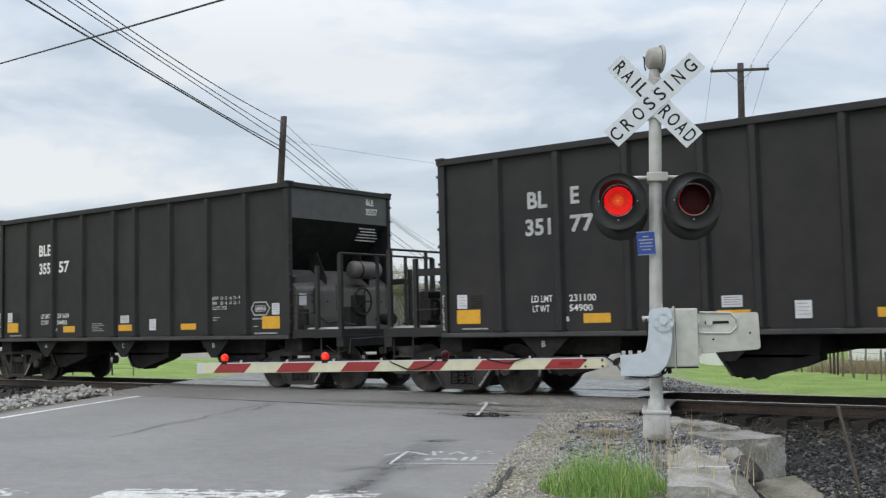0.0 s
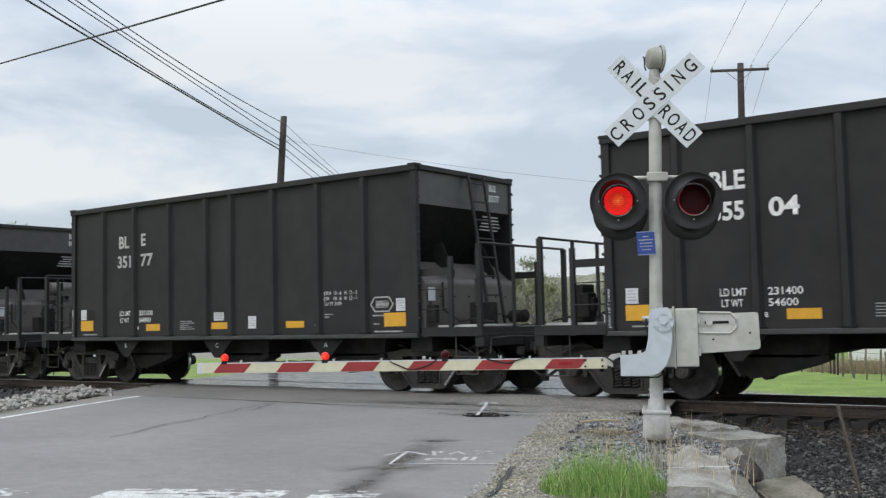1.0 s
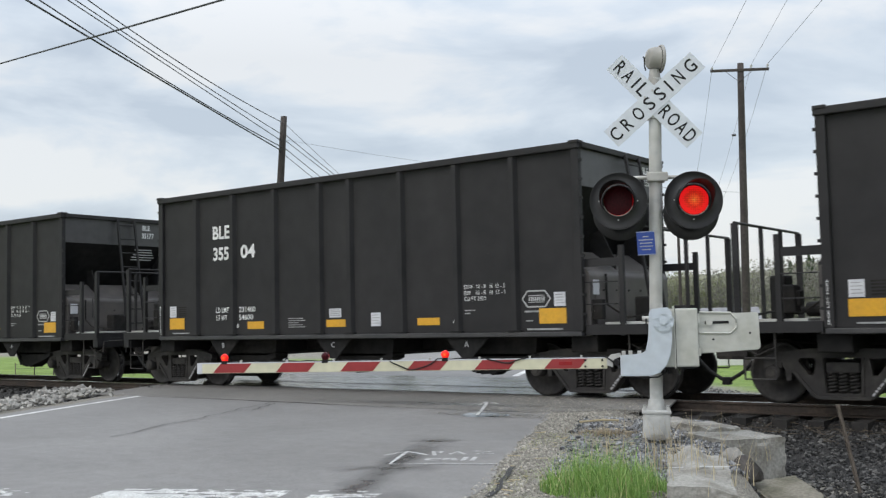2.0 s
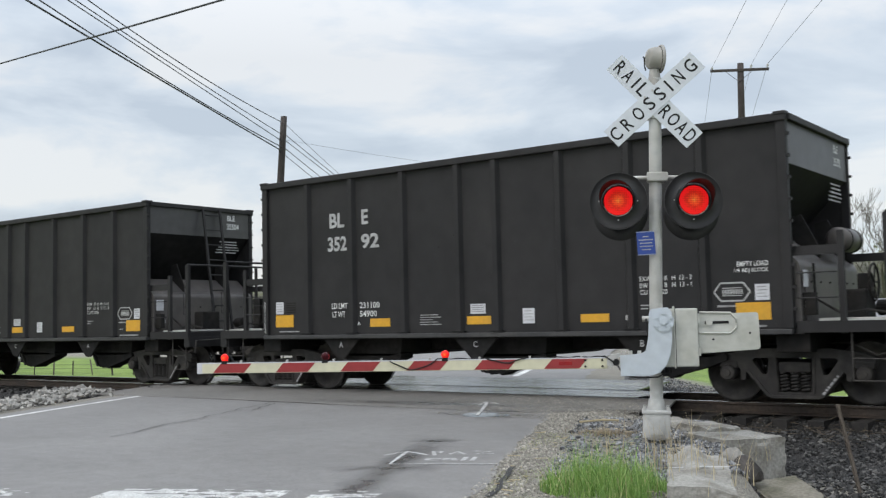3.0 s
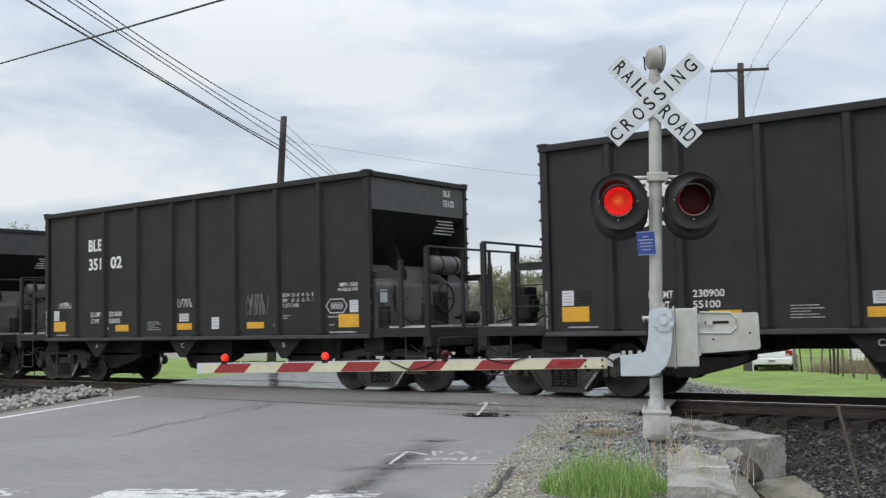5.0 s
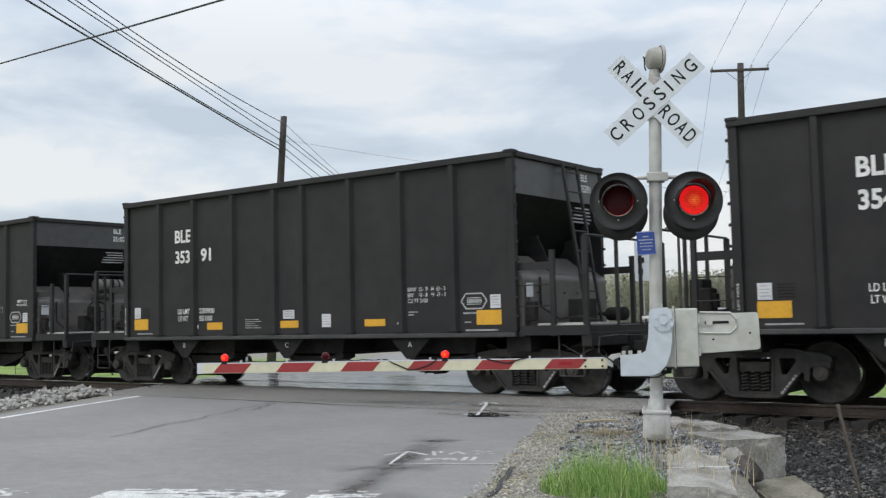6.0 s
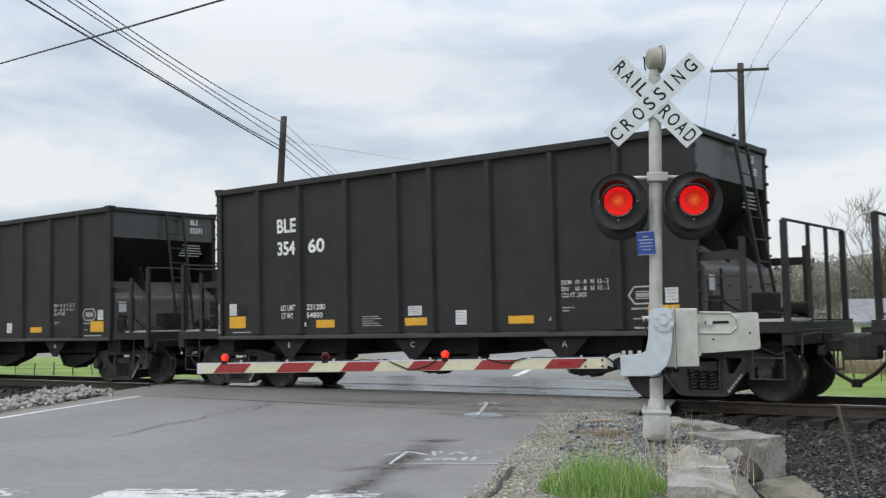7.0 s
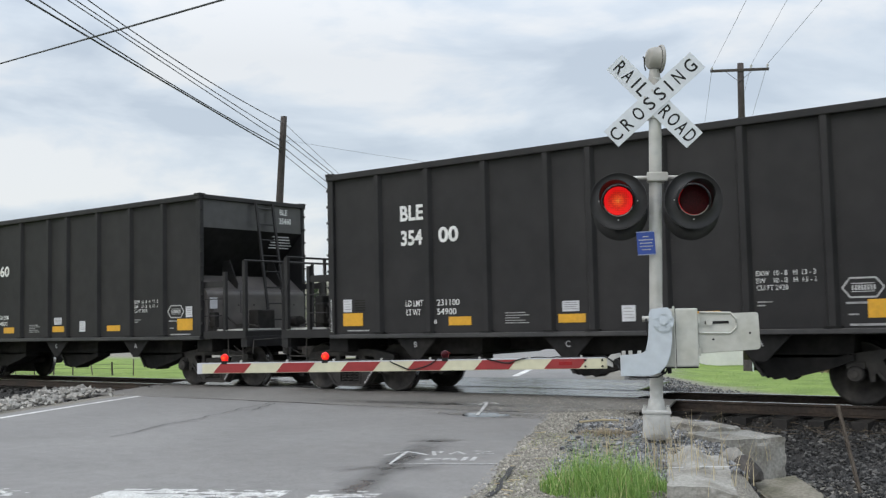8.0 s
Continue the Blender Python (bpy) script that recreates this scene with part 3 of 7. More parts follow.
def side_frame():
    """Cast side frame: arched top, slanting lower members, a spring opening between two triangular ones."""
    bm = bmesh.new()
    half = [(0, 0.11), (0.33, 0.11), (0.40, 0.14), (0.66, 0.46), (0.715, 0.47), (0.72, 0.36), (0.79, 0.35), (0.80, 0.52), (0.86, 0.585), (1.06, 0.585), (1.12, 0.62),
            (1.10, 0.70), (0.95, 0.75), (0.52, 0.80), (0, 0.80)]
    tri = [(0.36, 0.675), (0.585, 0.675), (0.615, 0.635), (0.47, 0.44), (0.40, 0.44)]
    mid = mirrored([(0.0, 0.19), (0.23, 0.19), (0.255, 0.68), (0.0, 0.68)])
    holed_plate(bm, mirrored(half), [tri, [(-x, z) for x, z in tri], mid], -0.07, 0.07)
    for s in (-1, 1):
        for y in (-0.10, 0.075):
            prism(bm, [(s * 0.33, 0.10), (s * 0.41, 0.13), (s * 0.69, 0.47), (s * 0.66, 0.50), (s * 0.38, 0.165), (s * 0.32, 0.135)], y, y + 0.035)
            prism(bm, [(s * 0.265, 0.69), (s * 0.30, 0.69), (s * 0.275, 0.17), (s * 0.24, 0.17)], y + (0.012 if y < 0 else 0), y + (0.035 if y < 0 else 0.022))
        box(bm, s * 0.97 - 0.13, s * 0.97 + 0.13, -0.09, 0.09, 0.53, 0.63, 0.015)
    for y in (-0.11, 0.075):
        box(bm, -0.36, 0.36, y, y + 0.035, 0.10, 0.14)
        prism(bm, [(-0.95, 0.715), (-0.5, 0.765), (0.5, 0.765), (0.95, 0.715), (1.0, 0.74), (0.5, 0.81), (-0.5, 0.81), (-1.0, 0.74)], y + (0.02 if y < 0 else 0), y + (0.04 if y < 0 else 0.02))
    return bm


def spring():
    bm = bmesh.new()
    pts = [(0.052 * math.cos(t * 0.7), 0.052 * math.sin(t * 0.7), 0.19 + 0.28 * t / 52) for t in range(53)]
    return pipe(bm, pts, 0.016, 6)


def build_bogie(car, s, keep):
    """The truck of a car: frames, bolster, springs, and its two turning wheelsets."""
    for side, y in (("near", TRACK - 1.02), ("far", TRACK + 1.02)):
        f = part("side_frame", side_frame(), M_TRUCK, car, "cast steel truck side frame", pose(s, y, 0)) if "frame" not in keep else same("side_frame", keep["frame"], car, pose(s, y, 0))
        keep.setdefault("frame", f)
        for e in (-1, 1):
            c = same("axle_cap", keep["cap"], f, pose(e * AXLE, (-0.10 if y < TRACK else 0.10), 0.46)) if "cap" in keep else part("axle_cap", lathe(bmesh.new(), [(-0.075, 0.03), (-0.075, 0.05), (-0.062, 0.055), (-0.06, 0.095), (-0.045, 0.112), (0.0, 0.118), (0.06, 0.12), (0.12, 0.12)], 20), M_TRUCK, f, m=pose(e * AXLE, -0.10, 0.46))
            keep.setdefault("cap", c)
        for i in range(3):
            for j in range(2):
                m = pose(-0.15 + 0.15 * i, -0.05 + 0.1 * j, 0)
                sp = same("coil_spring", keep["spring"], f, m) if "spring" in keep else part("coil_spring", spring(), M_TRUCK, f, m=m)
                keep.setdefault("spring", sp)
        if y < TRACK:
            if "cast" not in keep:
                bm = bmesh.new()
                for i, (a, l) in enumerate(((0.0, 0.05), (0.07, 0.03), (0.12, 0.03), (0.17, 0.06), (0.25, 0.05), (0.32, 0.03))):
                    box(bm, a, a + l, -0.002, 0.002, 0.0, 0.03)
                keep["cast"] = part("cast_mark", bm, M_OLD_STENCIL, f, "worn white mark bars", pose(0.405, -0.103, 0.155, 0, -50.5, 0))
            else:
                same("cast_mark", keep["cast"], f, pose(0.405, -0.103, 0.155, 0, -50.5, 0))
    b = same("bolster", keep["bolster"], car, pose(s, TRACK, 0)) if "bolster" in keep else part("bolster", box(box(bmesh.new(), -0.36, 0.36, -0.94, 0.94, 0.14, 0.42, 0.02), -0.23, 0.23, -1.1, 1.1, 0.47, 0.62, 0.03), M_TRUCK, car, m=pose(s, TRACK, 0))
    keep.setdefault("bolster", b)
    for e in (-1, 1):
        w = new("wheelset", keep["axle"].data) if "axle" in keep else part("wheelset", rod(bmesh.new(), (0, -1.05, 0), (0, 1.05, 0), 0.08, 12), M_TRUCK, car, "steel wheelset")
        keep.setdefault("axle", w)
        w.parent, w.matrix_basis = car, pose(s + e * AXLE, TRACK, WHEEL_R)
        for y, turn in ((-0.755, 0), (0.755, 180)):
            if "wheel" not in keep:
                keep["wheel"] = part("wheel", wheel_pieces(), M_TRUCK, w, "steel wheel", pose(0, y, 0, 0, 0, turn), True)
                tr = bmesh.new()
                n = 40
                a = [[tr.verts.new((rr * math.cos(6.28318 * i / n), yy, rr * math.sin(6.28318 * i / n))) for i in range(n)] for yy, rr in ((-0.056, 0.4465), (0.028, 0.4585))]
                for i in range(n):
                    tr.faces.new((a[0][i], a[0][(i + 1) % n], a[1][(i + 1) % n], a[1][i]))
                keep["tread"] = part("tread", tr, M_TREAD, w, "bright worn tread", pose(0, y, 0, 0, 0, turn), True)
            else:
                same("wheel", keep["wheel"], w, pose(0, y, 0, 0, 0, turn))
                same("tread", keep["tread"], w, pose(0, y, 0, 0, 0, turn))


def side_panel(bm, y, out):
    """The side sheet with its sill, between end corners."""
    box(bm, 0.04, LEN - 0.04, *sorted((y, y + out * 0.02)), 1.08, TOP - 0.1)
    return bm


def build_car():
    """One open-top hopper, from the near left corner of its body at the rail's height."""
    car = tagged(empty("hopper_car"), "x", "hopper car", "cars of the coal train")
    for side, y, o in (("near", 0.09, -1), ("far", WID - 0.09, 1)):
        part("side_sheet", side_panel(bmesh.new(), y, -o), M_CAR, car)
        bm = bmesh.new()
        edge = 0.0 if o < 0 else WID
        box(bm, -0.03, LEN + 0.03, *sorted((edge, edge - o * 0.16)), TOP - 0.115, TOP - 0.0, 0.015)
        part("top_chord", bm, M_CAR, car)
        bm = bmesh.new()
        box(bm, 0.0, LEN, *sorted((edge - o * 0.015, edge - o * 0.2)), 1.0, 1.075, 0.012)
        part("side_sill", bm, M_SILL, car)
        for i, s in enumerate(POSTS):
            m = pose(s, y, 0, 0, 0, 0 if o < 0 else 180)
            if side == "near" and i == 0:
                bm = bmesh.new()
                pts = [(-0.09, 0.0), (-0.045, -0.075), (0.045, -0.075), (0.09, 0.0)]
                lo = [bm.verts.new((px, py + (-0.004 if py else 0), 1.10)) for px, py in pts]
                md = [bm.verts.new((px, py, 1.16)) for px, py in pts]
                hi = [bm.verts.new((px, py, TOP - 0.11)) for px, py in pts]
                for p, q in ((lo, md), (md, hi)):
                    for k in range(3):
                        bm.faces.new((p[k], p[k + 1], q[k + 1], q[k]))
                first = part("side_post", bm, M_CAR, car, m=m)
                ft = part("post_foot", box(bmesh.new(), -0.12, 0.12, -0.085, 0.0, 1.085, 1.11), M_DARK, first)
            else:
                p = same("side_post", first, car, m)
                same("post_foot", ft, p, pose(0, 0, 0))
        for s in (0.05, LEN - 0.05):
            bm = bmesh.new()
            box(bm, s - 0.07, s + 0.07, *sorted((edge - o * 0.03, edge - o * 0.13)), 1.08, TOP - 0.10, 0.01)
            part("corner_post", bm, M_CAR, car)
            part("corner_cap", box(bmesh.new(), s - 0.09, s + 0.09, *sorted((edge + o * 0.01, edge - o * 0.18)), TOP - 0.03, TOP + 0.022, 0.012), M_CAR, car)
            for j in range(9):
                z = 1.35 + j * 0.31
                part("corner_bolt", box(bmesh.new(), s - 0.025 + (0.085 if s > 1 else -0.085), s + 0.025 + (0.085 if s > 1 else -0.085), *sorted((edge - o * 0.04, edge - o * 0.09)), z - 0.022, z + 0.022), M_CAR, car)
    # ends: upper panel, slope sheet, platform, rails
    for e, s, o in ((0, 0.0, -1), (1, LEN, 1)):
        part("end_chord", box(bmesh.new(), *sorted((s - 0.06 * o, s + 0.07 * o)), 0.1, WID - 0.1, TOP - 0.1, TOP - 0.004, 0.012), M_CAR, car)
        part("end_panel", box(bmesh.new(), *sorted((s - 0.02 * o, s)), 0.12, WID - 0.12, 3.42, TOP - 0.09), M_CAR_END, car)
        bm = bmesh.new()
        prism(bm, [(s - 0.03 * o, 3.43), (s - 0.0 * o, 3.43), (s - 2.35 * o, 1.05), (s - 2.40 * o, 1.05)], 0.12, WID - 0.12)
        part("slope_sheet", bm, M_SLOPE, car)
        for yy in (0.95, WID - 0.95):
            part("gusset", prism(bmesh.new(), [(s - 0.10 * o, 2.75), (s - 0.30 * o, 2.7), (s - 0.32 * o, 2.42), (s + 0.15 * o, 2.08), (s + 0.17 * o, 2.20)], yy - 0.012, yy + 0.012), M_DARK, car)
        # rounded hood over the truck
        bm = bmesh.new()
        bend = [(s + (0.10 - 0.16 + 0.16 * math.cos(radians(9 * k))) * o, 1.93 + 0.16 * math.sin(radians(9 * k))) for k in range(9)]
        prism(bm, [(s - 0.95 * o, 1.0), (s + 0.10 * o, 1.0)] + bend + [(s - 0.42 * o, 2.40), (s - 0.95 * o, 2.42)], 0.15, WID - 0.15)
        part("bolster_hood", bm, M_HOOD, car, "dusty grey steel hood over the truck")
        bm = bmesh.new()
        box(bm, *sorted((s - 0.1 * o, s + 1.36 * o)), 0.12, WID - 0.12, 1.02, 1.16)
        box(bm, *sorted((s + 0.05 * o, s + 1.36 * o)), 0.08, 0.16, 1.02, 1.18)
        box(bm, *sorted((s + 0.05 * o, s + 1.36 * o)), WID - 0.16, WID - 0.08, 1.02, 1.18)
        part("end_platform", bm, M_CAR, car, "steel end platform")
        bm = bmesh.new()
        box(bm, *sorted((s + 0.3 * o, s + 1.3 * o)), 0.25, 1.15, 1.18, 1.215)
        part("walkway_plate", bm, M_GALV, car, "worn bare metal walkway")
        for yy in (0.16, 1.25, 2.15, WID - 0.16):
            r = 0.045 if yy in (0.16, WID - 0.16) else 0.028
            part("rail_stanchion", box(bmesh.new(), s + 1.27 * o - r, s + 1.27 * o + r, yy - r * 0.8, yy + r * 0.8, 1.0 if r > 0.04 else 1.16, 2.62), M_CAR, car)
        part("end_handrail", rod(bmesh.new(), (s + 1.27 * o, 0.14, 2.63), (s + 1.27 * o, WID - 0.14, 2.63), 0.022), M_CAR, car)
        for yy in (0.16, WID - 0.16):
            part("corner_stanchion", box(bmesh.new(), s + 0.66 * o - 0.04, s + 0.66 * o + 0.04, yy - 0.035, yy + 0.035, 1.0, 2.42), M_CAR, car)
            part("side_brace", box(bmesh.new(), *sorted((s, s + 0.64 * o)), yy - 0.02, yy + 0.02, 2.10, 2.23), M_CAR, car)
            bm = bmesh.new()
            for q in (0.36, 0.66):
                rod(bm, (s + 0.75 * o, yy, q), (s + 1.2 * o, yy, q), 0.012)
            for q in (0.75, 1.2):
                rod(bm, (s + q * o, yy, 0.36), (s + q * o, yy, 1.05), 0.014)
            part("sill_step", bm, M_TRUCK, car)
        bm = bmesh.new()
        box(bm, *sorted((s - 2.0 * o, s + 1.40 * o)), TRACK - 0.22, TRACK + 0.22, 0.70, 1.02)
        part("draft_sill", bm, M_DARK, car)
        bm = bmesh.new()
        box(bm, *sorted((s + 1.38 * o, s + 1.70 * o)), TRACK - 0.08, TRACK + 0.08, 0.72, 0.88, 0.02)
        box(bm, *sorted((s + 1.62 * o, s + 1.92 * o)), TRACK - 0.19, TRACK + 0.17, 0.58, 0.98, 0.06)
        part("coupler", bm, M_TRUCK, car, "cast steel coupler")
        bm = bmesh.new()
        pipe(bm, [(s + 1.38 * o, TRACK - 0.35, 0.72), (s + 1.44 * o, TRACK - 0.40, 0.58), (s + 1.62 * o, TRACK - 0.40, 0.40), (s + 1.80 * o, TRACK - 0.40, 0.29), (s + 1.885 * o, TRACK - 0.40, 0.25)], 0.03)
        box(bm, *sorted((s + 1.82 * o, s + 1.886 * o)), TRACK - 0.46, TRACK - 0.34, 0.20, 0.32, 0.015)
        part("air_hose", bm, M_BLACK, car, "black rubber air hose")
    # brake gear on the end with the valve
    bm = bmesh.new()
    box(bm, -0.10, 0.10, -0.14, 0.14, -0.2, 0.2, 0.03)
    box(bm, -0.05, 0.16, -0.08, 0.08, -0.1, 0.12, 0.02)
    part("control_valve", bm, M_DARK, car, m=pose(-0.62, 0.55, 1.5))
    part("valve_box", box(bmesh.new(), -0.1, 0.1, -0.06, 0.06, -0.16, 0.16, 0.015), M_DARK, car, m=pose(LEN + 0.18, 0.26, 1.42))
    # more brake and end gear
    for e, s, o in ((0, 0.0, -1), (1, LEN, 1)):
        bm = bmesh.new()
        box(bm, *sorted((s + 0.09 * o, s + 0.125 * o)), 0.30, WID - 0.30, 1.10, 1.86)
        part("hood_face", bm, M_HOOD, car, "bolted grey face plate")
        for yy in (0.55, 1.0, 1.45, 1.9, 2.35, 2.7):
            part("face_bolt", box(bmesh.new(), *sorted((s + 0.12 * o, s + 0.138 * o)), yy - 0.015, yy + 0.015, 1.72, 1.75), M_DARK, car)
        part("end_sill", box(bmesh.new(), *sorted((s + 1.20 * o, s + 1.38 * o)), 0.10, WID - 0.10, 0.84, 1.06, 0.01), M_CAR, car, "dark steel end sill")
        part("uncoupling_lever", pipe(bmesh.new(), [(s + 1.44 * o, 0.2, 0.72), (s + 1.44 * o, 0.24, 0.98), (s + 1.44 * o, 0.9, 1.0), (s + 1.55 * o, TRACK - 0.05, 0.98)], 0.014, 6), M_TRUCK, car)
        part("brake_pipe", pipe(bmesh.new(), [(s + 1.3 * o, 0.55, 1.25), (s + 0.9 * o, 0.5, 1.32), (s + 0.5 * o, 0.62, 1.28), (s + 0.16 * o, 0.6, 1.5), (s + 0.15 * o, 0.6, 2.0)], 0.02, 6), M_DARK, car)
        part("grab_iron", pipe(bmesh.new(), [(s + 1.27 * o, 0.10, 1.55), (s + 1.27 * o, 0.04, 1.55), (s + 1.27 * o, 0.04, 2.0), (s + 1.27 * o, 0.10, 2.0)], 0.012, 6), M_CAR, car)
        for z in (1.5, 1.85):
            part("grab_iron", pipe(bmesh.new(), [(s + 0.08 * o, 0.12, z), (s + 0.08 * o, 0.05, z), (s + 0.6 * o, 0.05, z), (s + 0.6 * o, 0.12, z)], 0.011, 6), M_CAR, car)
        part("retainer_pipe", pipe(bmesh.new(), [(s + 1.30 * o, 0.34, 1.02), (s + 1.30 * o, 0.30, 0.80), (s + 1.05 * o, 0.30, 0.70), (s + 0.70 * o, 0.36, 0.86)], 0.014, 6), M_TRUCK, car)
        part("brake_rod", rod(bmesh.new(), (s - 1.9 * o, TRACK - 0.45, 0.80), (s + 1.2 * o, TRACK - 0.38, 0.86), 0.016, 6), M_TRUCK, car)
        part("angle_cock", box(bmesh.new(), *sorted((s + 1.36 * o, s + 1.46 * o)), TRACK - 0.46, TRACK - 0.33, 0.66, 0.80, 0.015), M_TRUCK, car)
        part("step_tread", box(bmesh.new(), *sorted((s + 0.72 * o, s + 1.24 * o)), 0.10, 0.22, 1.165, 1.185), M_GALV, car, "worn bright step edge")
        part("body_bolster", box(bmesh.new(), *sorted((s - 0.30 * o, s + 0.18 * o)), 0.2, WID - 0.2, 0.74, 1.02, 0.02), M_DARK, car)
        part("brake_cylinder", lathe(bmesh.new(), [(-0.3, 0.03), (-0.28, 0.12), (0.1, 0.12), (0.14, 0.04), (0.4, 0.03)], 16), M_DARK, car, m=pose(s + 0.75 * o, 2.1, 1.35, 0, 0, 70))
    part("end_card", box(bmesh.new(), LEN + 0.125, LEN + 0.131, 0.20, 0.40, 1.66, 1.90), M_CARD, car, "white card")
    part("small_card", box(bmesh.new(), LEN + 0.125, LEN + 0.131, 0.20, 0.44, 1.36, 1.48), M_OLD_STENCIL, car, "small grey card")
    part("chest", box(bmesh.new(), LEN + 0.45, LEN + 0.75, 1.0, 1.5, 1.2, 1.62, 0.03), M_DARK, car)
    part("valve_casting", box(bmesh.new(), -0.95, -0.72, 0.6, 1.0, 1.2, 1.85, 0.04), M_DARK, car)
    rv = bmesh.new()
    for p in POSTS:
        for dx in (-0.11, 0.11):
            for j in range(16):
                z = 1.25 + j * 0.17
                box(rv, p + dx - 0.008, p + dx + 0.008, 0.083, 0.09, z - 0.008, z + 0.008)
    for q, d in ((2.62, 1), (6.0, -1), (4.4, 1), (8.9, -1)):
        for j in range(7):
            x, z = q + d * j * 0.12, 2.6 - j * 0.16
            box(rv, x - 0.02, x + 0.02, 0.084, 0.09, z - 0.01, z + 0.01)
    for j in range(70):
        box(rv, 0.2 + j * 0.147, 0.215 + j * 0.147, 0.083, 0.09, 1.135, 1.15)
    tagged(part("rivets", rv, M_CAR, car), kind="stuff")
    # underframe and discharge chutes
    bm = bmesh.new()
    box(bm, 0.2, LEN - 0.2, TRACK - 0.25, TRACK + 0.25, 0.75, 1.05)
    box(bm, 0.3, LEN - 0.3, 0.15, WID - 0.15, 0.98, 1.06)
    part("centre_sill", bm, M_DARK, car)
    for s in (2.0, 5.12, 8.25):
        bm = bmesh.new()
        prism(bm, [(s - 0.55, 1.04), (s - 0.32, 0.74), (s - 0.24, 0.66), (s + 0.95, 0.66), (s + 1.22, 0.72), (s + 1.25, 1.04)], 0.45, WID - 0.45)
        ch = part("discharge_chute", bm, M_DARK, car, "dark discharge chute")
        snout = [(s - 0.28, 0.70), (s - 0.06, 0.40), (s + 0.0, 0.36), (s + 0.03, 0.40), (s + 0.10, 0.34), (s + 0.24, 0.38), (s + 0.32, 0.33), (s + 0.40, 0.38), (s + 0.95, 0.52), (s + 1.22, 0.62), (s + 1.22, 0.70)]
        part("chute_snout", prism(bmesh.new(), snout, 0.45, 0.80), M_DARK, ch, "jagged lower lip of the chute")
        part("chute_door", prism(bmesh.new(), [(s - 0.30, 0.74), (s - 0.26, 0.74), (s - 0.02, 0.40), (s - 0.06, 0.38)], 0.40, 0.84), M_TRUCK, ch)
        for a in (0.10, WID - 0.13):
            part("chute_gusset", prism(bmesh.new(), [(s - 0.42, 0.995), (s + 0.5, 0.995), (s + 0.12, 0.62), (s - 0.05, 0.62)], a, a + 0.03), M_DARK, car)
    keep = {}
    for s in BOGIES:
        build_bogie(car, s, keep)
    # cards and reflectors on the near side
    y = 0.082
    for a, b, c, d in ((0.30, 0.79, 1.23, 1.47), (2.79, 3.27, 1.21, 1.36), (5.0, 5.5, 1.22, 1.36), (7.23, 7.73, 1.22, 1.35), (9.78, 10.29, 1.21, 1.46)):
        part("reflector", box(bmesh.new(), a, b, y, y + 0.006, c, d), M_AMBER, car, "amber reflective strip")
    for a, b, c, d in ((0.31, 0.52, 1.49, 1.73), (5.08, 5.39, 1.40, 1.57), (6.14, 6.37, 1.22, 1.47), (10.07, 10.28, 1.49, 1.72)):
        cd = part("card", box(bmesh.new(), a, b, y, y + 0.006, c, d), M_CARD, car, "white card")
        bm = bmesh.new()
        for i in range(4):
            z = c + (d - c) * (0.2 + 0.2 * i)
            box(bm, a + 0.03, b - 0.03 - 0.02 * (i % 2), y - 0.002, y, z, z + 0.012)
        part("print_line", bm, M_FAINT, cd)
    for i in range(5):
        part("stencil_line", box(bmesh.new(), 3.97, 4.44 - 0.07 * (i % 3) - (0.05 if i == 2 else 0), y, y + 0.004, 1.225 + 0.042 * i, 1.241 + 0.042 * i), M_FAINT, car, "small faded stencilling")
    for a, b, c, d in ((8.28, 8.5, 1.45, 1.47), (8.28, 8.40, 1.40, 1.42), (9.54, 10.22, 1.105, 1.135), (0.40, 0.95, 1.13, 1.155), (9.52, 9.66, 1.25, 1.27), (9.5, 9.78, 1.40, 1.43)):
        part("stencil_line", box(bmesh.new(), a, b, y, y + 0.004, c, d), M_FAINT, car, "small faded stencilling")
    bars = bmesh.new()
    for i in range(5):
        box(bars, 0.60, 0.85, y + 0.004, y + 0.007, 1.51 + 0.045 * i, 1.535 + 0.045 * i)
    part("painted_out_panel", bars, M_DARK, car, "painted-out dark panel")
    hx = bmesh.new()
    outer = [(9.46, 1.62), (9.56, 1.75), (9.90, 1.75), (10.0, 1.62), (9.90, 1.49), (9.56, 1.49)]
    for i in range(6):
        (a, c), (b, d) = outer[i], outer[(i + 1) % 6]
        bar(hx, (a, y + 0.002, c), (b, y + 0.002, d), 0.004, 0.024)
    for i in range(2):
        box(hx, 9.58, 9.88, y, y + 0.004, 1.56 + i * 0.11, 1.572 + i * 0.11)
    for i in range(8):
        box(hx, 9.585 + i * 0.04, 9.61 + i * 0.04, y, y + 0.004, 1.585, 1.655)
    part("test_stencil", hx, M_OLD_STENCIL, car, "six-sided white test stencil")
    y -= 0.002
    word("stencil", "LD LMT", 0.11, 0.40, M_STENCIL, car, pose(1.83, y, 1.56), bold=0.01)
    word("stencil", "LT WT", 0.11, 0.32, M_STENCIL, car, pose(1.85, y, 1.40), bold=0.01)
    word("stencil", "EXW  10 - 8   H  13 - 3", 0.072, 0.84, M_STENCIL, car, pose(8.28, y, 1.83))
    word("stencil", "EW    10 - 8   H  13 - 1", 0.072, 0.84, M_STENCIL, car, pose(8.28, y, 1.725))
    word("stencil", "CU FT 2420", 0.072, 0.45, M_STENCIL, car, pose(8.28, y, 1.625))
    word("stencil", "JACK LIFT HERE", 0.045, 0.62, M_STENCIL, car, Matrix.Translation((0.075, 0.026, 1.12)) @ pose(0, 0, 0, 0, -90, 0))
    bm = bmesh.new()
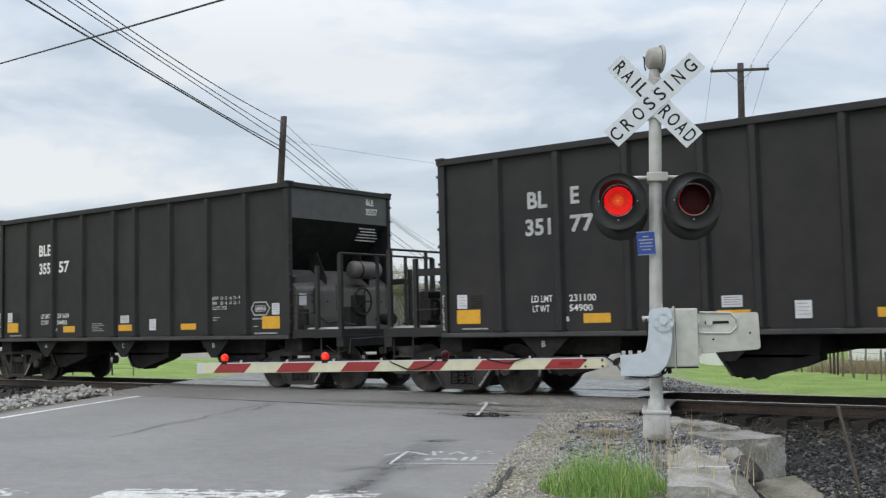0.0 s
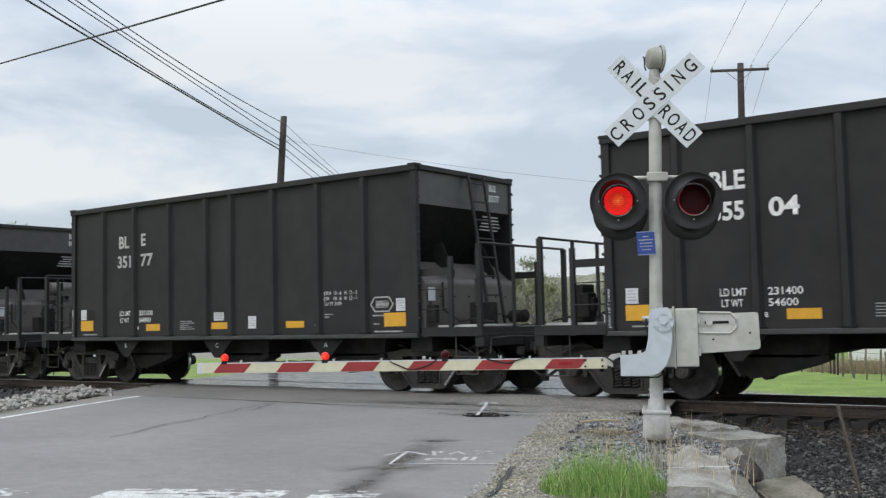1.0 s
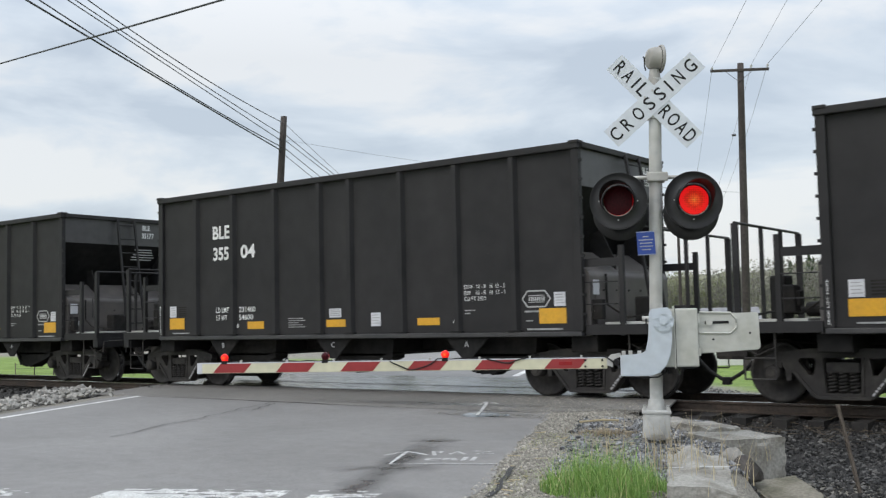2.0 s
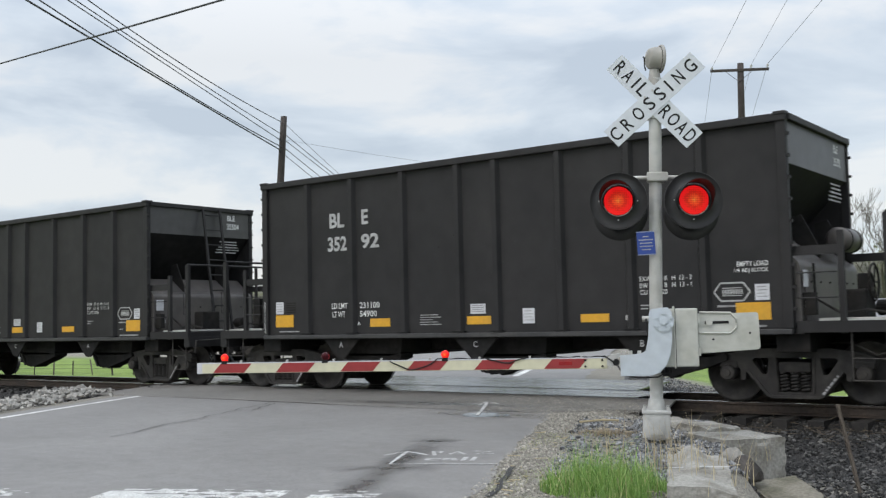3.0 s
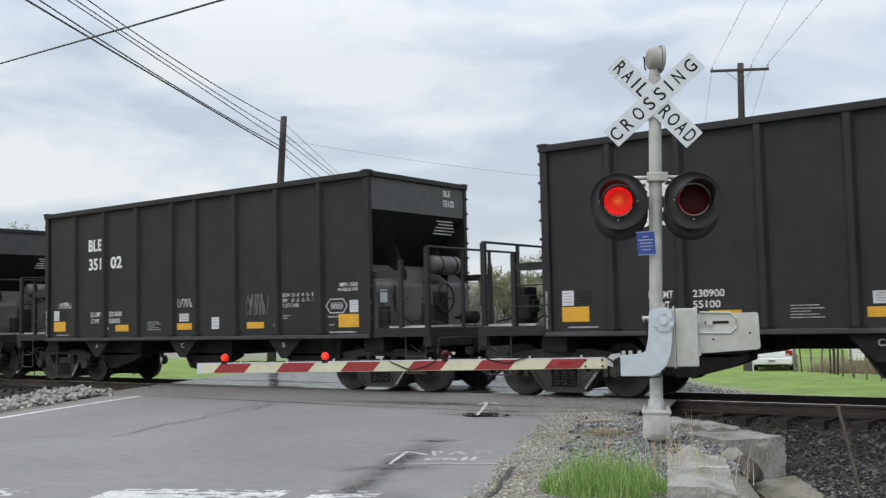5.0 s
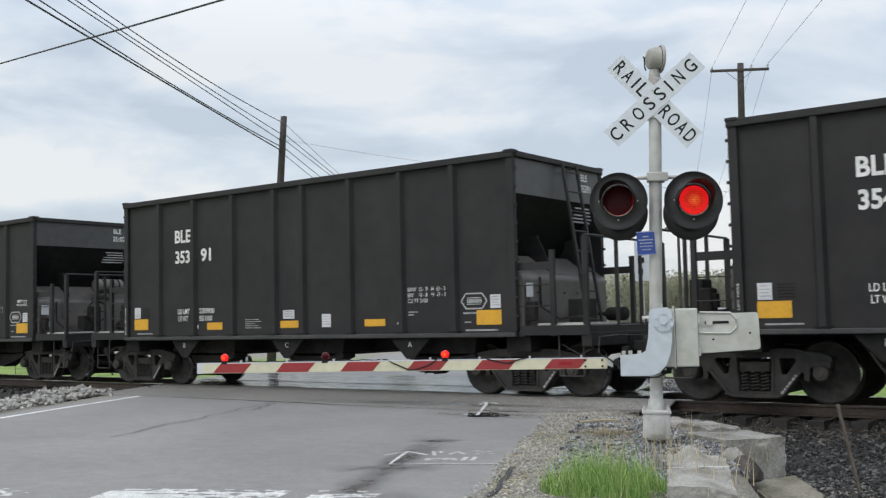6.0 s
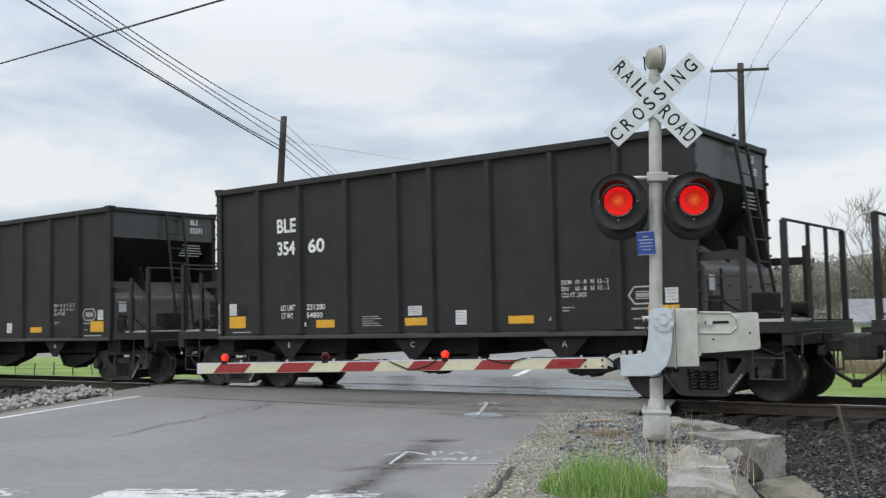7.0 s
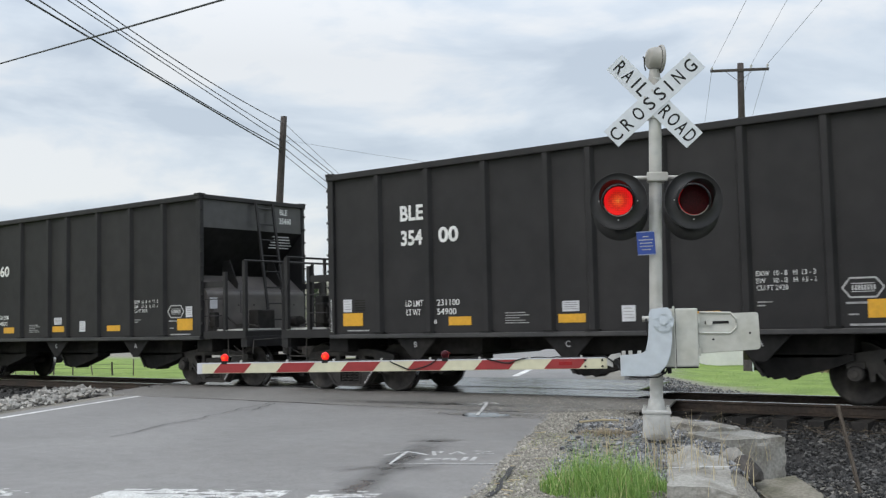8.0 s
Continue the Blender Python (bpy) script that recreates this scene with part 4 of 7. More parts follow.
    for i, (a, b) in enumerate(((2.15, 2.68), (2.2, 2.7), (2.1, 2.72), (2.05, 2.75), (2.02, 2.66))):
        box(bm, LEN + 0.002, LEN + 0.006, a, b, 3.30 - 0.065 * i, 3.325 - 0.065 * i)
    part("end_stencil_lines", bm, M_FAINT, car, "faded stencilling on the end")
    return car


CARS = (  # place in the train, mark pieces, number pieces, limits, ladder at the trailing end
    (-2, ("BLE", ""), "355", "57", "231600", "54400", False),
    (-1, ("BL", "E"), "351", "77", "231100", "54900", True),
    (0, ("BLE", ""), "355", "04", "231400", "54600", True),
    (1, ("BL", "E"), "352", "92", "231100", "54900", False),
    (2, ("BLE", ""), "351", "02", "231000", "55000", False),
    (3, ("BLE", ""), "353", "91", "230900", "55100", True),
    (4, ("BLE", ""), "354", "60", "231200", "54800", True),
    (5, ("BLE", ""), "354", "00", "231100", "54900", True),
)


def end_ladder(car):
    la = part("end_ladder", box(bmesh.new(), LEN + 0.04, LEN + 0.06, 1.55, 1.6, 4.0, 4.05), M_CAR, car, "steel end ladder")
    for yy in (1.57, 2.08):
        part("stile", bar(bmesh.new(), (LEN + 0.09, yy, 4.07), (LEN + 0.52, yy, 1.2), 0.05, 0.045), M_CAR, la)
    for i in range(8):
        z = 3.92 - i * 0.36
        x = LEN + 0.09 + (4.07 - z) / 2.87 * 0.43
        part("rung", rod(bmesh.new(), (x, 1.57, z), (x, 2.08, z), 0.016, 6), M_CAR, la)


def brake_wheel(car):
    bm = bmesh.new()
    n = 24
    pts = [(0, 0.27 * math.cos(6.28318 * i / n), 0.27 * math.sin(6.28318 * i / n)) for i in range(n + 1)]
    pipe(bm, pts, 0.018, 6)
    for i in range(5):
        t = 6.28318 * i / 5
        rod(bm, (0, 0, 0), (0, 0.27 * math.cos(t), 0.27 * math.sin(t)), 0.012, 6)
    part("brake_wheel", bm, M_DARK, car, "spoked hand brake wheel", pose(LEN + 0.78, 1.35, 1.72))
    bm = bmesh.new()
    box(bm, LEN + 0.58, LEN + 0.74, 1.2, 1.5, 1.16, 1.85, 0.02)
    part("brake_stand", bm, M_DARK, car)
    bm = bmesh.new()
    lathe(bm, [(-0.43, 0.03), (-0.42, 0.12), (-0.37, 0.185), (0.37, 0.185), (0.42, 0.12), (0.43, 0.03)], 24)
    part("air_reservoir", bm, M_HOOD, car, "dusty air reservoir", pose(LEN + 0.20, 2.08, 2.40), True)
    for y in (1.85, 2.32):
        part("reservoir_strap", rod(bmesh.new(), (LEN + 0.20, y - 0.02, 2.40), (LEN + 0.20, y + 0.02, 2.40), 0.193, 24), M_DARK, car)


def number_car(car, mark, n1, n2, limit, light, ladder):
    y = 0.080
    order = ("B", "C", "A") if ladder else ("A", "C", "B")
    for tx, s, t in zip(order, (2.50, 5.60, 8.04), (2.03, 5.15, 8.28)):
        word("door_letter", tx, 0.07, None, M_STENCIL, car, pose(s - 0.02, y, 1.245), bold=0.01)
        word("door_letter", tx, 0.10, None, M_OLD_STENCIL, car, pose(t - 0.04, 0.097, 0.83), bold=0.01)
    paint = M_OLD_STENCIL if n2 in ("77", "92") else M_STENCIL
    if mark[1]:
        word("mark", mark[0], 0.28, 0.38, paint, car, pose(1.80, y, 3.11), bold=0.03)
        word("mark", mark[1], 0.28, 0.16, paint, car, pose(2.62, y, 3.13), bold=0.03)
    else:
        word("mark", mark[0], 0.28, 0.53, paint, car, pose(1.74, y, 3.11), bold=0.03)
    word("car_number", n1, 0.28, 0.49, paint, car, pose(1.75, y, 2.66), bold=0.03)
    word("car_number", n2, 0.28, 0.33 if "1" in n2 else 0.44, paint, car, pose(2.60, y, 2.67), bold=0.03)
    word("stencil", limit, 0.11, 0.49, M_STENCIL, car, pose(2.54, y, 1.56), bold=0.01)
    word("stencil", light, 0.11, 0.42, M_STENCIL, car, pose(2.54, y, 1.40), bold=0.01)
    if n2 in ("92", "02"):
        word("stencil", "EMPTY LOAD", 0.075, 0.46, M_STENCIL, car, pose(9.82, y, 1.98), bold=0.01)
        word("stencil", "1/4 ADJ BLOCK", 0.075, 0.50, M_STENCIL, car, pose(9.78, y, 1.88), bold=0.01)
    turn = pose(0, 0, 0, 0, 0, 90)
    word("mark", "BLE", 0.13, 0.24, M_STENCIL, car, Matrix.Translation((LEN + 0.004, 2.40, 3.83)) @ turn, bold=0.02)
    word("car_number", n1 + n2, 0.14, 0.38, M_STENCIL, car, Matrix.Translation((LEN + 0.004, 2.38, 3.62)) @ turn, bold=0.02)


def graffiti(car, s, z, w, h, mat, seed):
    """A scrawl of looping paint strokes."""
    rng = random.Random(seed)
    bm = bmesh.new()
    for k in range(5):
        x = s + w * k / 5
        pts = [(x + w / 5 * (0.5 + 0.62 * math.cos(t * 1.3 + rng.random())) + 0.02 * t, 0.081, z + h * (0.5 + 0.5 * math.sin(t * 1.9 + k))) for t in [i * 0.5 for i in range(11)]]
        pipe(bm, pts, 0.0055, 4)
    part("graffiti", bm, mat, car, "scrawled white spray-paint tag")


def build_train():
    base = build_car()
    train = []
    for k, mark, n1, n2, limit, light, ladder in CARS:
        car = base if k == CARS[0][0] else None
        train.append([k, car])
    for t in train[1:]:
        t[1] = copy_thing(base, pose(0, 0, 0))
    for (k, car), (_, mark, n1, n2, limit, light, ladder) in zip(train, CARS):
        number_car(car, mark, n1, n2, limit, light, ladder)
        if ladder:
            end_ladder(car)
        else:
            brake_wheel(car)
        if k == 2:
            graffiti(car, 0.48, 1.78, 0.45, 0.15, M_STENCIL, 3)
            graffiti(car, 5.0, 1.70, 0.48, 0.19, M_STENCIL, 5)
            graffiti(car, 7.2, 1.48, 0.55, 0.45, M_FAINT, 8)
        tagged(car, f"charcoal steel open-top hopper car {n1}{n2}" + (" with graffiti and brake wheel" if k == 2 else " with an end ladder" if ladder else " with an end brake wheel"))
        for o in car.children:
            if not o.name.startswith(("wheelset", "side_frame", "bolster.", "bolster")) or o.name.startswith("bolster_hood"):
                o.location.z += 0.027
    return train


TRAIN = build_train()


# ---- crossing signal and gate ----
TURN = math.degrees(math.atan2(ACROSS.y, ACROSS.x))
MAST = (-4.697, -4.337)
TO_RIGHT = (0.37, 1.64, 2.97, 4.31, 5.64, 6.98)
TO_LEFT = (0.96, 2.29, 3.58, 4.95, 6.23, 7.60)
ARM_TO_RIGHT = (0.30, 1.56, 2.94, 4.30, 5.60, 6.95)
ARM_TO_LEFT = (0.74, 2.17, 3.44, 4.80, 6.10, 7.48)
FLASHERS = []


def hood(bm, r, long, seg=28):
    """An open visor round the upper part of a lens, longer above than below."""
    inner, outer = [], []
    for i in range(seg + 1):
        t = radians(-35) + radians(250) * i / seg
        l = long * (0.25 + 0.75 * max(0.0, math.sin(t)) ** 0.6) if math.sin(t) > 0 else long * 0.25
        for ring, q in ((inner, r), (outer, r + 0.006)):
            ring.append((bm.verts.new((q * math.cos(t), -0.02, q * math.sin(t))), bm.verts.new((q * math.cos(t), -0.02 - l, q * math.sin(t)))))
    for i in range(seg):
        for ring in (inner, outer):
            bm.faces.new((ring[i][0], ring[i + 1][0], ring[i + 1][1], ring[i][1]))
        bm.faces.new((inner[i][1], inner[i + 1][1], outer[i + 1][1], outer[i][1]))
    return bm


def flash_lamp(parent, m, side):
    """A 24 inch target with a hooded 12 inch red lens; the lamp behind it turns between its lit and dark face."""
    bm = bmesh.new()
    n = 48
    rings = [[bm.verts.new((r * math.cos(6.28318 * i / n), y, r * math.sin(6.28318 * i / n))) for i in range(n)] for r, y in
             ((0.1555, -0.012), (0.17, -0.012), (0.172, -0.004), (0.292, -0.002), (0.296, -0.008), (0.302, -0.008), (0.303, 0.006), (0.1555, 0.01))]
    for a, b in zip(rings, rings[1:] + rings[:1]):
        for i in range(n):
            bm.faces.new((a[i], a[(i + 1) % n], b[(i + 1) % n], b[i]))
    lamp = part("flash_lamp", bm, M_TARGET, parent, "round black lamp target", m, True)
    part("visor", hood(bmesh.new(), 0.180, 0.34), M_BLACK, lamp, "black metal visor")
    bm = bmesh.new()
    lathe(bm, [(0.02, 0.17), (0.12, 0.165), (0.24, 0.12), (0.26, 0.05)], 28)
    part("housing", bm, M_BLACK, lamp, smooth=True)
    rim = bmesh.new()
    pipe(rim, [(0.158 * math.cos(radians(200 + 7 * i)), -0.016, 0.158 * math.sin(radians(200 + 7 * i))) for i in range(21)], 0.005, 6)
    part("lens_rim", rim, M_GALV, lamp, "bright lower rim of the lens")
    for a in (0, 90, 180, 270):
        part("screw", rod(bmesh.new(), (0.2 * math.cos(radians(a)), -0.016, 0.2 * math.sin(radians(a))), (0.2 * math.cos(radians(a)), 0, 0.2 * math.sin(radians(a))), 0.008, 8), M_GALV, lamp)
    bm = bmesh.new()
    for face, y0 in ((0, -0.012), (1, 0.012)):
        sgn = -1 if face == 0 else 1
        rs = [[bm.verts.new((r * math.cos(6.28318 * i / 32), y0 + sgn * d, r * math.sin(6.28318 * i / 32))) for i in range(32)] for r, d in ((0.152, 0.0), (0.12, 0.010), (0.055, 0.018))]
        for a, b in zip(rs, rs[1:]):
            for i in range(32):
                bm.faces.new((a[i], a[(i + 1) % 32], b[(i + 1) % 32], b[i])).material_index = face
        bm.faces.new(rs[-1] if face else rs[-1][::-1]).material_index = face
    disc = part("turning_lamp", bm, [M_LAMP_LIT, M_LENS_DARK], lamp, "ribbed red lamp, lit on one face", pose(0, -0.012, 0), True)
    if side:
        FLASHERS.append((disc, side))
    return lamp


def build_signal():
    sig = tagged(empty("crossing_signal", pose(*MAST, 0, 0, 0, TURN) @ pose(0.012, 0, 0, 0, 1.8, 0)), "silver crossing signal mast with white crossbuck and red flashing lamps", "crossing signal")
    part("mast", rod(bmesh.new(), (0, 0, 0.3), (0, 0, 3.86), 0.068, 24, 0.066), M_GALV, sig, "streaked silver steel mast", smooth=False)
    bm = bmesh.new()
    box(bm, -0.14, 0.14, -0.14, 0.14, 0.05, 0.33, 0.03)
    box(bm, -0.15, 0.15, -0.15, 0.15, 0.315, 0.35, 0.01)
    base = part("base_casting", bm, M_GALV, sig, "cast silver mast base")
    part("base_cover", box(bmesh.new(), -0.08, 0.08, -0.152, -0.14, 0.10, 0.28, 0.004), M_GALV, base)
    part("collar", rod(bmesh.new(), (0, 0, 0.34), (0, 0, 0.46), 0.10, 24, 0.078), M_GALV, base)
    for x in (-0.12, 0.12):
        for y in (-0.12, 0.12):
            part("bolt", rod(bmesh.new(), (x, y, 0.33), (x, y, 0.385), 0.02, 6), M_GALV, base)
            part("base_foot", box(bmesh.new(), x - 0.03, x + 0.03, y - 0.03, y + 0.03, -0.08, 0.07), M_CONCRETE, base)
    # bell
    bm = bmesh.new()
    lathe(bm, [(-0.085, 0.03), (-0.08, 0.085), (-0.055, 0.112), (0.0, 0.125), (0.05, 0.128), (0.054, 0.148), (0.068, 0.152), (0.08, 0.148), (0.086, 0.13), (0.086, 0.03)], 32)
    bell = part("bell", bm, M_BELL, sig, "weathered grey crossing bell", pose(-0.004, 0, 4.075, 0, 0, -72), True)
    part("bell_neck", rod(bmesh.new(), (0, 0, -0.31), (0, 0, -0.12), 0.078, 20, 0.052), M_BELL, bell)
    part("gong_seam", lathe(bmesh.new(), [(0.046, 0.12), (0.046, 0.134), (0.053, 0.134), (0.053, 0.12)], 32), M_BLACK, bell)
    bm = bmesh.new()
    pipe(bm, [(-0.105, -0.02, 0.075), (-0.13, -0.01, 0.06), (-0.135, 0.0, -0.02), (-0.12, 0.01, -0.09)], 0.009, 6)
    pipe(bm, [(-0.13, -0.01, 0.03), (-0.105, -0.075, 0.03), (-0.06, -0.102, 0.03)], 0.008, 6)
    pipe(bm, [(-0.09, -0.085, 0.03), (-0.095, -0.08, -0.06), (-0.08, -0.07, -0.11)], 0.008, 6)
    part("bell_yoke", bm, M_BLACK, bell)
    # crossbuck
    for nm, tilt, y, z, half, words in (("rear_blade", 48, -0.085, 3.60, 0.60, (("R", -0.495), ("A", -0.37), ("I", -0.258), ("L", -0.155), ("R", 0.182), ("O", 0.302), ("A", 0.425), ("D", 0.545))),
                                        ("front_blade", -40.6, -0.092, 3.612, 0.61, (("C", -0.522), ("R", -0.366), ("O", -0.206), ("S", -0.05), ("S", 0.098), ("I", 0.222), ("N", 0.356), ("G", 0.522)))):
        m = pose(-0.010, y, z + 0.002, 0, tilt - 1.8, 0)
        bl = part(nm, box(bmesh.new(), -half, half, -0.0025, 0.0025, -0.1145, 0.1145, 0.001), M_SIGN_WHITE, sig, "white crossbuck blade with black capitals", m)
        for ch, c in words:
            w = 0.022 if ch == "I" else 0.104 if ch in "OCG" else 0.088
            word("letter", ch, 0.146, w, M_BLACK, bl, pose(c - w / 2 - 0.014, -0.004, -0.070), bold=0.009)
        for x in (-0.055, 0.055):
            part("blade_bolt", rod(bmesh.new(), (x, -0.008, 0.085), (x, 0.0, 0.085), 0.012, 8), M_GALV, bl)
    for z in (3.44, 3.71):
        part("blade_clamp", box(bmesh.new(), -0.085, 0.085, -0.082, 0.075, z - 0.02, z + 0.02, 0.005), M_GALV, sig)
    # lamps
    bm = bmesh.new()
    rod(bm, (-0.33, 0.0, 2.795), (0.33, 0.0, 2.795), 0.021, 12)
    part("lamp_arm", bm, M_GALV, sig, "silver lamp crossarm")
    part("arm_clamp", box(bmesh.new(), -0.09, 0.10, -0.095, 0.085, 2.745, 2.845, 0.015), M_GALV, sig)
    part("junction", box(bmesh.new(), 0.03, 0.13, -0.10, -0.05, 2.75, 2.84, 0.012), M_GALV, sig)
    for side, x, turn in (("left", -0.382, -4), ("right", 0.385, 9)):
        flash_lamp(sig, pose(x, -0.17, 2.53, 0, 0, turn), side)
        flash_lamp(sig, pose(x, 0.52, 2.465, 0, 0, 180 - turn), "")
        part("lamp_bracket", bar(bmesh.new(), (x * 0.8, -0.02, 2.79), (x * 0.98, 0.06, 2.62), 0.03, 0.03), M_BLACK, sig)
    bm = bmesh.new()
    box(bm, -0.095, 0.095, -0.002, 0.002, -0.125, 0.125, 0.001)
    nb = part("notice", bm, M_BLUE, sig, "small blue notice with white lines", pose(-0.10, -0.10, 2.09, 0, -4, 14))
    for i, (a, b) in enumerate(((-0.03, 0.03), (-0.075, 0.075), (-0.065, 0.065), (-0.07, 0.07), (-0.05, 0.05))):
        part("notice_line", box(bmesh.new(), a, b, -0.004, -0.002, 0.064 - 0.034 * i, 0.074 - 0.034 * i), M_SPRAY, nb)
    bm = bmesh.new()
    box(bm, -0.097, 0.097, -0.0032, -0.002, 0.117, 0.122)
    box(bm, -0.097, 0.097, -0.0032, -0.002, -0.122, -0.117)
    part("notice_border", bm, M_CARD, nb)
    return sig


def build_gate():
    gate = tagged(empty("crossing_gate", pose(*MAST, 0, 0, 0, TURN)), "lowered red and white striped crossing gate on its silver machine", "crossing gate")
    bm = bmesh.new()
    box(bm, 0.09, 0.47, -0.20, 0.16, 0.80, 1.40, 0.018)
    mach = part("gate_machine", bm, M_CREAM, gate, "pale grey gate machine housing")
    part("cover_seam", box(bmesh.new(), 0.225, 0.24, -0.212, 0.17, 0.785, 1.425, 0.004), M_CREAM, mach)
    part("seam_gap", box(bmesh.new(), 0.2405, 0.246, -0.203, 0.165, 0.80, 1.40), M_BLACK, mach)
    part("bottom_seal", box(bmesh.new(), 0.1, 0.46, -0.19, 0.15, 0.785, 0.80), M_BLACK, mach)
    part("drain_cable", pipe(bmesh.new(), [(-0.25, -0.2, 0.71), (-0.12, -0.22, 0.695), (0.05, -0.2, 0.70), (0.13, -0.12, 0.74), (0.16, -0.08, 0.80)], 0.008, 6), M_BLACK, gate)
    for x in (0.10, 0.17):
        part("conduit_nut", rod(bmesh.new(), (x, -0.1, 0.73), (x, -0.1, 0.80), 0.022, 8), M_BLACK, gate)
    part("lifting_eye", pipe(bmesh.new(), [(0.10 + 0.022 * math.cos(t * 0.52), -0.10, 1.43 + 0.022 * math.sin(t * 0.52)) for t in range(13)], 0.007, 6), M_GALV, mach)
    for z in (0.95, 1.28):
        part("hinge", box(bmesh.new(), 0.47, 0.49, -0.19, -0.15, z - 0.04, z + 0.04, 0.004), M_CREAM, mach)
    # bent arm bracket
    pts = [(-0.325, 0.93), (-0.325, 0.715), (-0.02, 0.715), (0.07, 0.745), (0.14, 0.82), (0.185, 0.93), (0.205, 1.08), (0.21, 1.37), (0.17, 1.415), (0.0, 1.40),
           (-0.02, 1.36), (-0.03, 1.10), (-0.06, 0.97), (-0.11, 0.94)]
    br = part("arm_bracket", prism(bmesh.new(), pts, -0.27, -0.235, 0.006), M_SILVER, gate, "silver bent bracket that carries the arm")
    hub = part("hub", rod(bmesh.new(), (0.125, -0.31, 1.27), (0.125, -0.26, 1.27), 0.038, 6), M_SILVER, br)
    part("hub_plate", rod(bmesh.new(), (0.125, -0.285, 1.27), (0.125, -0.265, 1.27), 0.105, 28), M_SILVER, br)
    for i in range(6):
        t = radians(30 + 60 * i)
        x, z = 0.125 + 0.085 * math.cos(t), 1.27 + 0.085 * math.sin(t)
        part("bolt", rod(bmesh.new(), (x, -0.30, z), (x, -0.27, z), 0.018, 6), M_SILVER, br)
    for x in (-0.29, -0.22, -0.13):
        part("bolt", box(bmesh.new(), x - 0.02, x + 0.02, -0.26, -0.22, 0.92, 0.975, 0.004), M_GALV, br)
    part("clamp_stud", rod(bmesh.new(), (-0.09, -0.1, 1.30), (0.09, -0.1, 1.30), 0.03, 10), M_GALV, gate)
    bm = bmesh.new()
    pipe(bm, [(-0.05, -0.16, 1.30), (-0.055, -0.18, 1.2), (-0.02, -0.2, 1.1), (0.0, -0.22, 1.0)], 0.008, 6)
    part("cable", bm, M_BLACK, gate)
    # counterweight
    cw = part("counterweight", prism(bmesh.new(), [(0.47, 1.33), (0.50, 1.36), (0.80, 1.34), (1.06, 1.345), (1.075, 1.32), (1.085, 0.985), (1.06, 0.965), (0.47, 0.93)], -0.14, -0.04, 0.006), M_CREAM, gate, "stained cream counterweight plate")
    rim = bmesh.new()
    pipe(rim, [(0.49, -0.145, 1.355), (0.80, -0.145, 1.345), (0.855, -0.145, 1.28), (0.85, -0.145, 1.19), (0.79, -0.145, 1.135), (0.49, -0.145, 1.145)], 0.012, 6)
    part("slot_rim", rim, M_CREAM, cw)
    part("slot", box(bmesh.new(), 0.54, 0.78, -0.146, -0.138, 1.235, 1.262), M_BLACK, cw)
    part("slot_bolt", rod(bmesh.new(), (0.585, -0.165, 1.25), (0.585, -0.14, 1.25), 0.034, 12), M_CREAM, cw)
    for x, z in ((0.62, 1.075), (0.985, 1.135)):
        part("hole", rod(bmesh.new(), (x, -0.1425, z), (x, -0.138, z), 0.012, 10), M_BLACK, cw)
    # arm
    L0, L1, zb, zt = -0.47, -5.11, 0.784, 0.898
    arm = part("gate_arm", box(bmesh.new(), L1, L0, -0.018, 0.018, zb, zt, 0.004), M_ARM_WHITE, gate, "long tapered arm with slanted red and white bands")
    for i in range(6):
        x = -1.14 - 0.757 * i
        bm = bmesh.new()
        q = [(x, zb + 0.006), (x + 0.375, zb + 0.006), (x + 0.465, zt - 0.006), (x + 0.09, zt - 0.006)]
        lo = [bm.verts.new((a, -0.0195, b)) for a, b in q]
        hi = [bm.verts.new((a, -0.0215, b)) for a, b in q]
        bm.faces.new(lo)
        bm.faces.new(hi[::-1])
        for k in range(4):
            bm.faces.new((lo[k], hi[k], hi[(k + 1) % 4], lo[(k + 1) % 4]))
        part("red_band", bm, M_ARM_RED, arm, "red reflective band")
    part("arm_adapter", prism(bmesh.new(), [(-0.47, 0.82), (-0.47, 0.89), (-0.43, 0.93), (-0.325, 0.945), (-0.325, 0.91), (-0.40, 0.88), (-0.41, 0.80)], -0.06, 0.03), M_GALV, gate)
    part("shear_pin", rod(bmesh.new(), (-0.375, -0.09, 0.85), (-0.375, 0.05, 0.85), 0.035, 10), M_BLACK, gate)
    part("adapter_cable", pipe(bmesh.new(), [(-0.5, -0.03, 0.92), (-0.42, -0.08, 0.87), (-0.36, -0.09, 0.82), (-0.33, -0.2, 0.78)], 0.009, 6), M_BLACK, gate)
    part("tip_cap", box(bmesh.new(), L1 - 0.012, L1 + 0.05, -0.021, 0.021, zb - 0.004, zt + 0.004, 0.003), M_CARD, arm)
    part("band_label", box(bmesh.new(), -0.98, -0.84, -0.0235, -0.0215, 0.825, 0.862), M_TAIL, arm, "small brighter red label")
    # Thin highlight along the arm, added as a pale strip.
    part("top_edge", box(bmesh.new(), L1 + 0.02, L0 - 0.01, -0.0205, 0.0205, zt - 0.006, zt + 0.005, 0.002), M_CARD, arm, "pale strip painted as the highlight on top")
    for x in (-0.52, -0.70):
        for z in (0.81, 0.875):
            part("arm_bolt", rod(bmesh.new(), (x, -0.03, z), (x, -0.018, z), 0.012, 8), M_BLACK, arm)
